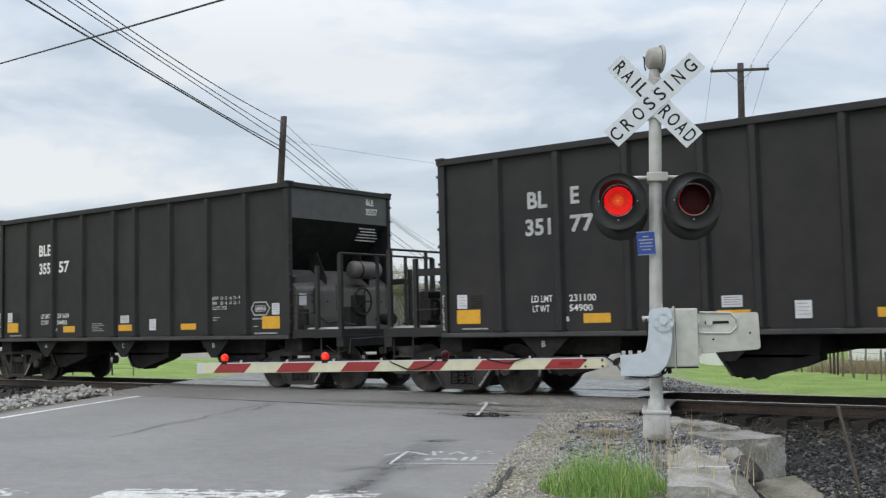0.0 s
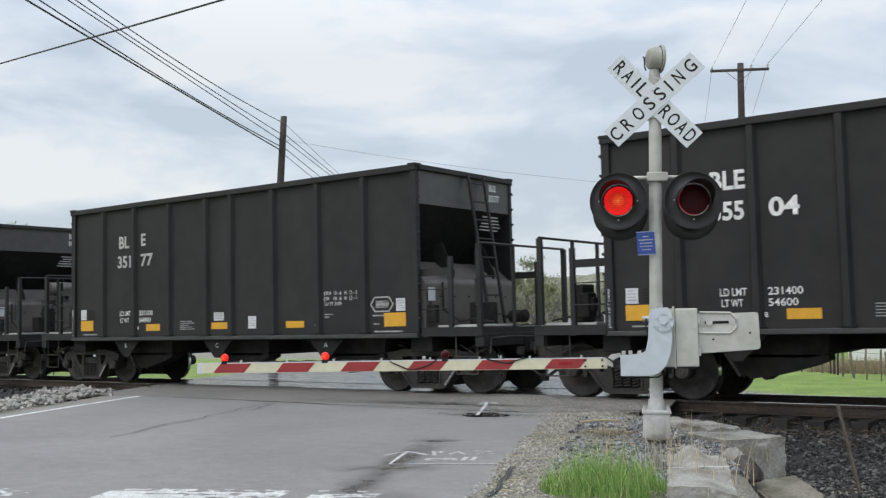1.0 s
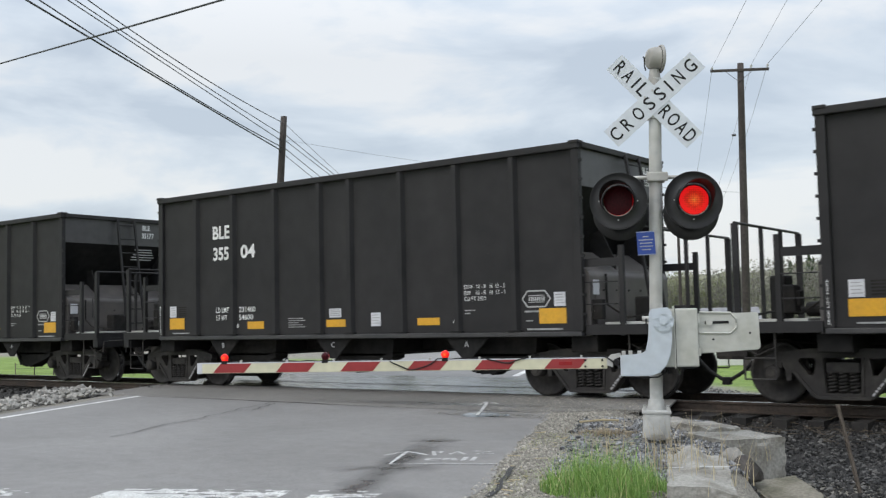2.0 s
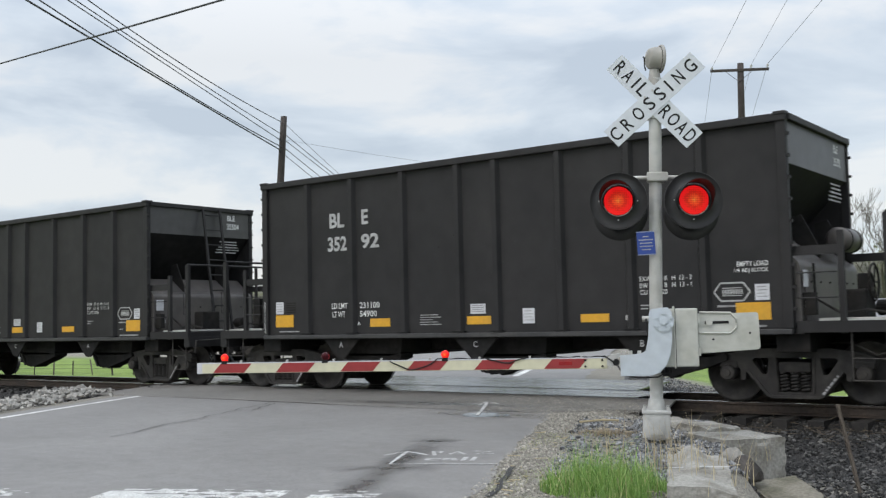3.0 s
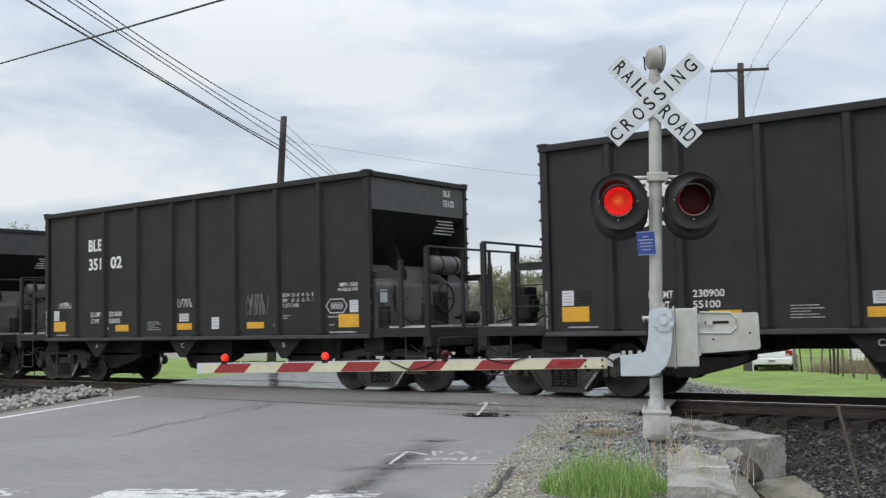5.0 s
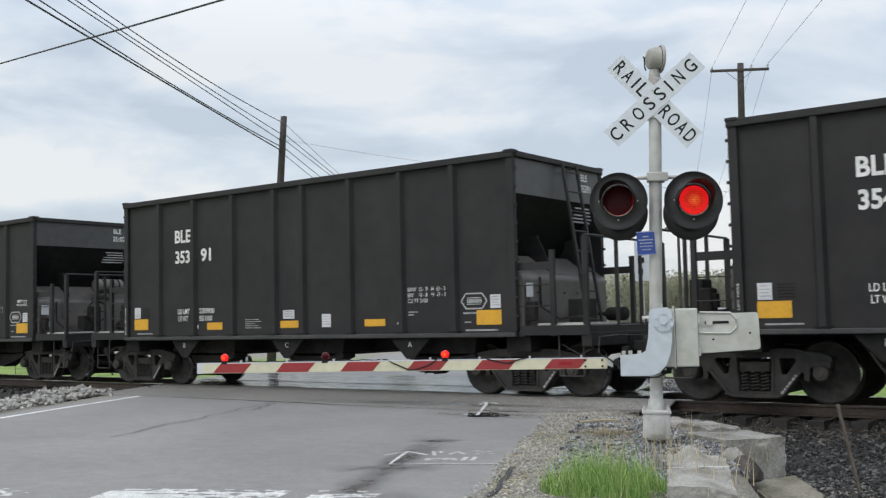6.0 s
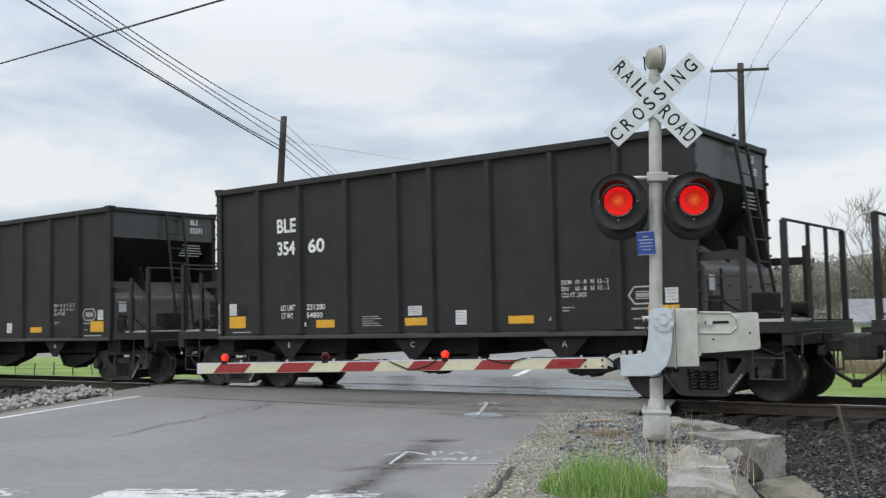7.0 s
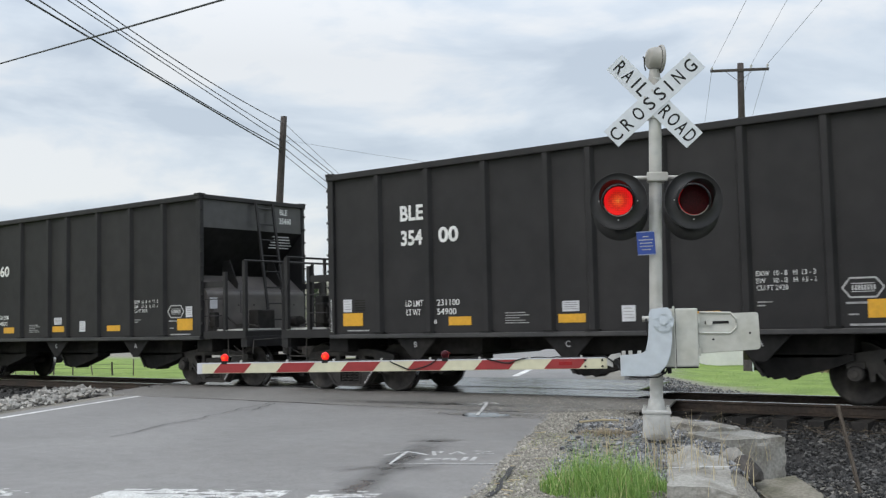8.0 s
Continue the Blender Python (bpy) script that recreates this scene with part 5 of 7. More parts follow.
    for x, side in ((-4.79, "steady"), (-3.59, "left"), (-2.22, "right")):
        body = part("arm_lamp", box(box(bmesh.new(), -0.026, 0.026, -0.026, 0.026, 0.014, 0.028, 0.003), -0.034, 0.034, -0.024, 0.0, -0.012, 0.016, 0.003), M_BLACK, arm, "red lamp on the arm", pose(x, 0, zt))
        bm = bmesh.new()
        for sgn, idx in ((-1, 0), (1, 1)):
            rs = []
            for j in range(7):
                t = radians(15 * j)
                rs.append([bm.verts.new((0.047 * math.cos(t) * math.cos(radians(12 * i)), sgn * 0.047 * math.cos(t) * math.sin(radians(12 * i)), 0.047 * math.sin(t))) for i in range(16)])
            for a, b in zip(rs, rs[1:]):
                for i in range(15):
                    bm.faces.new((a[i], a[i + 1], b[i + 1], b[i])).material_index = idx
            lo = [bm.verts.new((0.034 * math.cos(radians(12 * i)), sgn * 0.034 * math.sin(radians(12 * i)), -0.034)) for i in range(16)]
            for i in range(15):
                bm.faces.new((lo[i], lo[i + 1], rs[0][i + 1], rs[0][i])).material_index = idx
        dome = part("turning_lamp", bm, [M_DOME_LIT, M_LENS_DARK], body, "ribbed red dome, lit on one face", pose(0, 0, 0.060), True)
        if side != "steady":
            FLASHERS.append((dome, "arm_" + side))
    bm = bmesh.new()
    pts = []
    for i in range(60):
        x = -0.5 - 4.25 * i / 59
        sag = 0.0
        if -1.75 < x < -1.35:
            sag = -0.05 * math.sin((x + 1.75) / 0.4 * math.pi)
        if -2.85 < x < -2.3:
            sag = -0.11 * math.sin((x + 2.85) / 0.55 * math.pi)
        pts.append((x, -0.03 if sag else 0.0, zt + 0.012 + 0.006 * math.sin(i * 2.1) + sag))
    pipe(bm, pts, 0.007, 5)
    part("lamp_cable", bm, M_BLACK, arm, "black cable laid along the arm")
    for i in range(8):
        part("cable_clip", box(bmesh.new(), -0.75 - 0.55 * i, -0.73 - 0.55 * i, -0.02, 0.02, zt, zt + 0.03), M_GALV, arm)
    return gate


build_signal()
build_gate()


# ---- paint and marks on the road ----
def worn_patch(bm, u0, u1, v0, v1, keep, seed, cell=(0.02, 0.045), z=0.002):
    """Paint of which flakes are left."""
    nu, nv = int((u1 - u0) / cell[0]), int((v1 - v0) / cell[1])
    for i in range(nu):
        for j in range(nv):
            u, v = u0 + (i + 0.5) * cell[0], v0 + (j + 0.5) * cell[1]
            edge = min(i, nu - 1 - i) / nu
            if noise.noise((u * 4.0, v * 1.5, seed)) * 0.8 + noise.noise((u * 15.0, v * 9.0, seed + 3.0)) * 0.6 + (0.12 if edge > 0.2 else -0.1) < keep:
                continue
            a, b = cell[0] * random.uniform(0.35, 0.56), cell[1] * random.uniform(0.4, 0.62)
            q = [(u - a, v - b), (u - a * random.uniform(0.4, 1), v + b), (u + a, v + b * random.uniform(0.5, 1)), (u + a, v - b)]
            bm.faces.new([bm.verts.new((*road_xy(p, r), z)) for p, r in q])


def build_marks():
    bm = bmesh.new()
    worn_patch(bm, -5.55, -4.98, -10.5, -8.95, 0.0, 1.0)
    worn_patch(bm, -5.55, -4.98, -8.75, -8.20, -0.05, 2.0)
    worn_patch(bm, -5.55, -5.05, -12.0, -11.1, 0.12, 3.0)
    tagged(part("stop_line", bm, M_PAINT), "worn white stop line, flaked down to the asphalt", "road marking", kind="stuff")
    bm = bmesh.new()
    stroke(bm, [road_xy(-30 + i * 0.9, -15.82 + 0.02 * math.sin(i)) for i in range(40)] + [road_xy(5.8, -15.82)], 0.11, 0.003)
    tagged(part("edge_line", bm, M_PAINT), "thin white edge line along the road", "road marking")
    bm = bmesh.new()
    stroke(bm, [road_xy(10.6, -9.2), road_xy(12, -9.2), road_xy(14, -9.2)], 0.16, 0.003)
    tagged(part("lane_line", bm, M_PAINT), "short white lane line beyond the rails", "road marking")
    # spray-painted utility marks
    bm = bmesh.new()
    stroke(bm, [(-6.66, -6.40), (-6.65, -6.2), (-6.63, -6.07), (-6.45, -6.12), (-6.28, -6.18)], 0.042, 0.0030)
    stroke(bm, [(-6.62, -6.08), (-6.42, -6.46), (-6.21, -6.85), (-5.75, -6.61), (-5.30, -6.38)], 0.036, 0.0042)
    stroke(bm, [(-6.20, -6.17), (-6.40, -5.93), (-6.30, -5.91), (-6.26, -6.0), (-6.33, -6.03)], 0.036, 0.0034)
    stroke(bm, [(-6.11, -6.04), (-6.18, -5.82), (-5.97, -5.97)], 0.036, 0.0034)
    stroke(bm, [(-6.12, -5.96), (-6.05, -5.93)], 0.030, 0.0046)
    stroke(bm, [(-6.03, -5.73), (-5.87, -5.68), (-5.90, -5.89), (-5.74, -5.80)], 0.034, 0.0034)
    tagged(part("arrow_mark", bm, M_SPRAY), "white spray-painted utility arrow on the asphalt", "road marking")
    me = lettering("call", 0.24, 0.50, 0.012)
    me.materials.append(M_SPRAY)
    ob = new("sprayed_word", me)
    ob.matrix_basis = Matrix.Translation((-6.08, -6.52, 0.0035)) @ pose(0, 0, 0, 0, 0, 27) @ pose(0, 0, 0, -90, 0, 0)
    tagged(ob, "sprayed white word on the grey asphalt", "road marking")
    bm = bmesh.new()
    stroke(bm, [(-9.14, -1.16), (-9.25, -0.95), (-9.36, -0.66), (-9.18, -0.76), (-8.96, -0.94)], 0.05, 0.0085)
    stroke(bm, [(-9.30, -0.72), (-8.95, -1.3), (-8.55, -1.97), (-8.20, -2.58), (-8.40, -2.62)], 0.05, 0.0100)
    tagged(part("arrow_mark", bm, M_SPRAY), "white spray-painted arrow at the asphalt seam", "road marking")
    # puddle at the seam
    bm = bmesh.new()
    ring = []
    for i in range(48):
        t = 6.28318 * i / 48
        k = 1 + 0.35 * noise.noise((math.cos(t) * 1.5, math.sin(t) * 1.5, 4.0)) + 0.15 * noise.noise((math.cos(t) * 5, math.sin(t) * 5, 1.0))
        ring.append(bm.verts.new((-8.16 + 0.30 * k * math.cos(t) - 0.20 * k * math.sin(t), -2.49 + 0.30 * k * math.sin(t) + 0.10 * k * math.cos(t), 0.0045)))
    bm.faces.new(ring)
    tagged(part("puddle", bm, M_WATER), "shallow rain puddle at the asphalt seam", "puddle", kind="structure")
    # broken edge of the asphalt; the dark stroke also paints the shadow along it
    bm = stroke(bmesh.new(), [(-5.10, -6.45), (-5.02, -6.62), (-4.86, -6.9), (-4.74, -7.18), (-4.55, -7.5), (-4.42, -7.85)], 0.05, 0.006)
    tagged(part("road_crack", bm, M_CRACK), "dark broken edge of the grey asphalt, its shadow painted in", "crack", kind="structure")
    # cracks
    for a, b, wig, w in (((-10.78, -6.72), (-12.9, -1.9), 0.12, 0.017), ((-16.6, -1.75), (-7.3, -2.25), 0.10, 0.022), ((-11.9, -3.4), (-12.6, -2.2), 0.06, 0.018)):
        n = 60
        d = Vector((b[0] - a[0], b[1] - a[1]))
        nrm = Vector((-d.y, d.x)).normalized()
        pts = []
        for i in range(n + 1):
            t = i / n
            k = wig * (noise.noise((t * 5, a[0], 0)) + 0.5 * noise.noise((t * 17, a[1], 3)))
            pts.append((a[0] + d.x * t + nrm.x * k, a[1] + d.y * t + nrm.y * k))
        bm = stroke(bmesh.new(), pts, w, 0.010)
        tagged(part("road_crack", bm, M_CRACK), "dark open crack in the grey asphalt", "crack", kind="structure")


build_marks()


# ---- poles and wires ----
def taper_pole(name, base, top, r0, r1, label, mat=None):
    thing = tagged(empty(name, Matrix.Translation(base)), label, "utility pole")
    bm = bmesh.new()
    n, seg = 10, 14
    base, top = Vector((0, 0, 0)), Vector(top) - Vector(base)
    rings = []
    for i in range(n + 1):
        t = i / n
        c = base.lerp(top, t)
        r = r0 + (r1 - r0) * t
        rings.append([bm.verts.new((c.x + r * (1 + 0.05 * noise.noise((k, i, 1.5))) * math.cos(6.28318 * k / seg), c.y + r * math.sin(6.28318 * k / seg), c.z)) for k in range(seg)])
    for a, b in zip(rings, rings[1:]):
        for k in range(seg):
            bm.faces.new((a[k], a[(k + 1) % seg], b[(k + 1) % seg], b[k]))
    bm.faces.new(rings[-1])
    bm.faces.new(rings[0])
    part("pole", bm, mat or M_WOOD, thing, "weathered wooden pole", smooth=True)
    return thing


def wire(a, b, sag, r, label, n=24):
    a, b = Vector(a), Vector(b)
    pts = []
    for i in range(n + 1):
        t = i / n
        p = a.lerp(b, t)
        p.z -= sag * 4 * t * (1 - t)
        pts.append(p)
    bm = pipe(bmesh.new(), pts, r, 6)
    return tagged(part("overhead_wire", bm, M_WIRE), label, "overhead wire", "overhead wires")


def beyond(a, b, far):
    """The line from a through b, drawn out to far times its length."""
    a, b = Vector(a), Vector(b)
    return a + (b - a) * far


def build_poles():
    p1 = taper_pole("utility_pole", (-29.75, 14.0, -0.5), (-28.86, 14.0, 9.52), 0.19, 0.125, "leaning dark wooden utility pole beyond the tracks")
    for z in (8.1, 8.6):
        part("guy_clamp", rod(bmesh.new(), (0.78, -0.14, z + 0.5), (0.78, 0.14, z + 0.5), 0.05, 8), M_BLACK, p1)
    for z0, e, sag, r in ((8.14, (-12.99, -19.55, 10.24), 0.085, 0.024), (8.29, (-13.45, -18.60, 11.53), 0.595, 0.018), (8.53, (-14.75, -15.87, 10.71), -0.02, 0.015),
                          (8.80, (-15.12, -15.10, 11.09), 0.20, 0.015), (9.29, (-15.34, -14.62, 12.29), 0.811, 0.016)):
        wire((-28.87, 13.85, z0), e, sag, r, "black cable strung along the road to the pole", 48)
    for z0, z1, sag, r in ((9.33, 6.34, 0.403, 0.009), (8.89, 6.0, 0.153, 0.015), (8.65, 5.83, 0.084, 0.014), (8.32, 4.99, 0.099, 0.016), (8.04, 4.70, 0.152, 0.013)):
        wire((-29.03, 14.15, z0), (-41.5, 40.4, z1), sag, r, "black cable going on along the road")
    wire(beyond((-12.16, -3.76, 6.43), (-22.43, -1.53, 7.61), 1.6), beyond((-22.43, -1.53, 7.61), (-12.16, -3.76, 6.43), 1.9), 0.02, 0.017, "thick cable crossing high over the road")
    wire((-29.0, 14.1, 8.62), (-14.45, 24.95, 6.09), 0.278, 0.005, "thin service wire between two poles")
    p2 = taper_pole("utility_pole", (-14.55, 25.0, -0.5), (-14.33, 25.0, 11.27), 0.17, 0.125, "upright wooden utility pole with one crossarm")
    part("crossarm", bar(bmesh.new(), (0.22 - 1.12 * ACROSS.x, -0.49 - 0.12, 11.51), (0.22 + 1.12 * ACROSS.x, 0.49 - 0.12, 11.45), 0.075, 0.10), M_WOOD, p2, "wooden crossarm")
    for s in (-1, 1):
        part("arm_brace", bar(bmesh.new(), (0.22 + s * 0.48, s * 0.23 - 0.14, 11.45), (0.2, -0.14, 11.0), 0.03, 0.012), M_WIRE, p2)
    for x in (-1.05, 0.45, 1.08):
        part("insulator", lathe(bmesh.new(), [(0.0, 0.02), (0.05, 0.02), (0.06, 0.05), (0.12, 0.045), (0.16, 0.02)], 12, "Z"), M_GALV, p2, "small pin insulator", pose(0.22 + x * ACROSS.x, x * ACROSS.y - 0.12, 11.52))
    part("pole_foot", rod(bmesh.new(), (-0.008, 0, -1.0), (0, 0, 0.01), 0.178, 14, 0.170), M_WOOD, p2, smooth=True)
    part("side_bracket", rod(bmesh.new(), (-0.24, 0, 8.93), (-0.1, 0, 8.93), 0.05, 8), M_WIRE, p2)
    for x, b in ((-1.05, (-9.8, 13.14, 10.03)), (0.45, (-9.44, 15.56, 10.55)), (1.08, (-8.03, 14.01, 9.87))):
        a = (-14.33 + x * ACROSS.x, 24.88 + x * ACROSS.y, 11.16)
        wire(a, beyond(a, b, 3.0), 0.1, 0.006, "thin bare wire from the crossarm")
        wire(a, (a[0] - 19.0, 65.0, 8.3), 0.9, 0.006, "thin bare wire going on past the crossarm")
    p3 = taper_pole("utility_pole", (-33.5, 62.0, -0.5), (-33.5, 62.0, 8.6), 0.15, 0.10, "far wooden utility pole with one crossarm")
    part("crossarm", bar(bmesh.new(), (-1.1, 0, 8.8), (1.1, 0, 8.8), 0.09, 0.11), M_WOOD, p3, "wooden crossarm")


build_poles()


# ---- concrete, stones, stake ----
def rough_block(name, size, m, label, seed, chip=0.03, mat=None, ridge=None):
    """A weathered block with chipped edges and worn faces, its top at z = 0."""
    bm = bmesh.new()
    box(bm, -size[0] / 2, size[0] / 2, -size[1] / 2, size[1] / 2, -size[2], 0)
    bmesh.ops.subdivide_edges(bm, edges=list(bm.edges), cuts=18, use_grid_fill=True)
    for v in bm.verts:
        c = v.co.copy()
        near = [abs(abs(c.x) - size[0] / 2) < 0.05, abs(abs(c.y) - size[1] / 2) < 0.05, c.z > -0.05]
        n = noise.noise((c.x * 6 + seed, c.y * 6, c.z * 6)) + 0.5 * noise.noise((c.x * 17 + seed, c.y * 17, c.z * 17))
        if sum(near) >= 2:
            k = chip * max(0.15, n + 0.25)
            v.co -= Vector((math.copysign(k, c.x) if near[0] else 0, math.copysign(k, c.y) if near[1] else 0, k * 0.8 if near[2] else 0))
        if ridge and c.z > -0.1:
            v.co.z += ridge(c.x, c.y)
        v.co += Vector((0.003, 0.003, 0.003)) * noise.noise((c.x * 21, c.y * 21, c.z * 21 + seed))
    ob = part(name, bm, mat or M_CONCRETE, None, m=m)
    return tagged(ob, label, "concrete block")


def boulder(name, r, at, label, mat, seed, squash=0.8):
    bm = bmesh.new()
    bmesh.ops.create_icosphere(bm, subdivisions=4, radius=r)
    for v in bm.verts:
        d = v.co.normalized()
        k = 1 + 0.35 * noise.noise(d * 1.3 + Vector((seed, 0, 0))) + 0.16 * noise.noise(d * 4 + Vector((0, seed, 0))) + 0.06 * noise.noise(d * 11)
        q = d * r * k
        for ax in (Vector((0.6, 0.5, 0.62)), Vector((-0.7, 0.4, 0.58)), Vector((0.2, -0.9, 0.4)), Vector((0.9, -0.3, 0.2))):
            over = q.dot(ax) - 0.58 * r
            if over > 0:
                q -= ax * over * 0.9
        v.co = Vector((q.x, q.y, q.z * squash))
    return tagged(part(name, bm, mat, None, m=pose(*at)), label, "rock")


def scatter(name, n, place, r0, r1, mat, label, category, seed, lift=0.3):
    """Loose stones over an area, joined."""
    rng = random.Random(seed)
    bm = bmesh.new()
    done = 0
    tries = 0
    while done < n and tries < n * 8:
        tries += 1
        p = place(rng)
        if p is None:
            continue
        r = rng.uniform(r0, r1) * (1.5 if rng.random() < 0.08 else 1)
        stone(bm, (p[0], p[1], p[2] + r * lift), r, rng)
        done += 1
    return tagged(part(name, bm, mat), label, category, kind="stuff")


M_STAKE = material("weathered_stake_steel", (0.15, 0.125, 0.10), 0.75, 0.2, 0.3, 20, 0.2, 80, (0.08, 0.062, 0.05), 0.6, 4)


def build_stonework():
    turn = math.degrees(math.atan2(-1.35, 1.63))
    rough_block("concrete_headwall", (1.55, 0.40, 0.75), pose(-4.88, -2.98, 0.075, 0, 0.4, turn), "long crumbling concrete headwall with a chipped top", 1.0, 0.03,
                ridge=lambda x, y: 0.03 * smooth(-0.02, 0.06, x) - 0.05 * smooth(0.16, 0.0, abs(x + 0.07)) + 0.014 * noise.noise((x * 7, y * 7, 1.0)))
    rough_block("concrete_block", (0.85, 0.72, 0.75), pose(-4.12, -3.66, 0.055, 0, 0, turn + 3), "square weathered concrete end block", 4.0, 0.02)
    rough_block("concrete_slab", (0.52, 1.82, 0.55), pose(-3.475, -6.11, 0.05, 0, 1.0, TURN - 1), "broken pale concrete slab with dead grass over it", 9.0, 0.022,
                ridge=lambda x, y: 0.085 * smooth(0.16, 0.0, abs(x + 0.05 - 0.12 * (0.9 - y) * 0.6)) * smooth(-0.2, 0.9, y) - 0.05 * smooth(0.05, 0.25, x) * smooth(0.3, -0.8, y) + 0.012 * noise.noise((x * 9, y * 9, 3.0)))
    bm = stroke(bmesh.new(), [(-3.69, -6.23), (-3.58, -6.17)], 0.03, 0.062)
    stroke(bm, [(-3.46, -6.11), (-3.34, -6.04), (-3.25, -5.99)], 0.035, 0.068)
    tagged(part("paint_mark", bm, M_SPRAY), "short white paint line across the slab", "paint mark")
    rough_block("concrete_footing", (0.80, 0.50, 0.4), pose(-3.06, -5.22, -0.21, 3, 6, -50), "low mossy concrete footing below the headwall", 14.0, 0.03, M_MOSSY)
    rough_block("concrete_stub", (0.24, 0.42, 0.4), pose(-3.36, -5.55, -0.20, 0, 3, TURN), "short dark concrete stub between slab and footing", 21.0, 0.03, M_MOSSY)
    boulder("slab_lump", 0.10, (-3.80, -5.42, 0.05), "pale broken lump of concrete on the slab", M_CONCRETE, 2.0, 0.8)
    boulder("pale_rock", 0.13, (-3.50, -5.22, 0.03), "pale angular rock wedged beside the slab", M_STONE_PALE, 5.0)
    boulder("dark_rock", 0.16, (-3.37, -5.30, -0.05), "dark wet rock wedged between concrete blocks", M_GLASS_STONE, 8.0)
    # stake
    st = tagged(empty("metal_stake", pose(-2.925, -3.33, -0.6)), "weathered perforated steel stake leaning in the ballast", "stake")
    bm = bmesh.new()
    bar(bm, (0, 0, 0), (-0.17, -0.10, 0.98), 0.065, 0.012)
    bar(bm, (0.0, 0.018, 0), (-0.17, -0.082, 0.98), 0.012, 0.04)
    part("stake_bar", bm, M_STAKE, st, "grey-brown steel bar")
    for i in range(14):
        t = 0.15 + i * 0.058
        part("stake_hole", rod(bmesh.new(), (-0.17 * t, -0.10 * t - 0.009, 0.98 * t), (-0.17 * t, -0.10 * t - 0.004, 0.98 * t), 0.008, 6), M_BLACK, st)

    def ballast(rng):
        x, y = rng.uniform(-6.2, 0.6), rng.uniform(-5.6, 0.75)
        u, v = road_uv(x, y)
        if v < ROAD_R + 1.5 or (v < ROAD_R + 2.15 and y < -1.7):
            return None
        return x, y, ground_z(x, y)

    def ties(rng):
        x, y = rng.uniform(-7.2, 2.0), rng.uniform(0.2, 3.6)
        u, v = road_uv(x, y)
        return None if v < ROAD_R + 1.9 else (x, y, ground_z(x, y) - 0.02)

    def blue(rng):
        x, y = rng.uniform(-7.0, -3.3), rng.uniform(-6.8, -2.1)
        u, v = road_uv(x, y)
        d = v - ROAD_R
        if not 0.45 < d < 2.3 or u < -4.4 or y > -2.15 - 0.1 * math.sin(x * 3):
            return None
        if d < 1.15 and rng.random() < 0.75 - 0.5 * noise.noise((x * 2, y * 2, 0)):
            return None
        return x, y, ground_z(x, y)

    def shoulder(rng):
        v, u = ROAD_R + rng.uniform(-0.05, 1.6), rng.uniform(-6.5, 1.5)
        x, y = road_xy(u, v)
        return None if rng.random() < (v - ROAD_R) / 2.2 else (x, y, ground_z(x, y))

    def pale(rng):
        t, w = rng.uniform(-0.25, 1.0), rng.gauss(0, 0.30)
        x, y = -15.4 - 3.6 * t - 0.8 * w, -5.9 + 4.2 * t - 0.9 * w
        u, v = road_uv(x, y)
        return None if v > -16.35 else (x, y, 0.02 + max(0, 0.11 - 0.3 * abs(w)) * rng.random())

    def left_bed(rng):
        x, y = rng.uniform(-34, -17.5), rng.uniform(-2.6, 0.7)
        u, v = road_uv(x, y)
        return None if v > ROAD_L - 0.6 else (x, y, ground_z(x, y))

    def far_gravel(rng):
        x, y = rng.uniform(-12.0, -4.5), rng.uniform(3.4, 9.0)
        u, v = road_uv(x, y)
        if v < ROAD_R + 0.8 or y > 5.8 - 0.8 * min(0.0, x + 6.3) + rng.uniform(-0.8, 0.2):
            return None
        return x, y, ground_z(x, y)

    def apron_grit(rng):
        x, y = rng.uniform(-10.5, -5.0), rng.uniform(-2.6, 0.7)
        v = road_uv(x, y)[1]
        if v > ROAD_R + 1.2 or rng.random() > smooth(-9.8, -7.0, v) + 0.05:
            return None
        return x, y, 0.004 if y > -1.9 else 0.0

    scatter("apron_grit", 5200, apron_grit, 0.004, 0.012, M_PEBBLE, "fine loose grit strewn over the dark apron", "gravel", 23)
    scatter("far_gravel", 4200, far_gravel, 0.010, 0.026, M_STONE_BLUE, "grey gravel between the far rail and the grass", "gravel", 18)
    scatter("far_cinders", 3000, far_gravel, 0.010, 0.026, M_BALLAST, "dark cinders between the far rail and the grass", "gravel", 19)
    scatter("track_ballast", 15000, ballast, 0.016, 0.040, M_BALLAST, "dark grey crushed stone sloping down from the rails", "ballast", 11)
    scatter("tie_ballast", 2200, ties, 0.022, 0.045, M_BALLAST, "dark stones packed between the ties", "ballast", 12)
    scatter("blue_gravel", 7500, blue, 0.012, 0.036, M_STONE_BLUE, "blue-grey crushed stone round the signal base", "gravel", 13)
    scatter("shoulder_gravel", 11000, shoulder, 0.005, 0.017, M_PEBBLE, "small brownish gravel along the road edge", "gravel", 14)
    scatter("pale_rubble", 800, pale, 0.03, 0.085, M_STONE_PALE, "heap of pale broken limestone beside the road", "rubble", 15)
    scatter("bed_ballast", 3000, left_bed, 0.03, 0.06, M_BALLAST, "dark crushed stone beside the rails", "ballast", 16)


build_stonework()


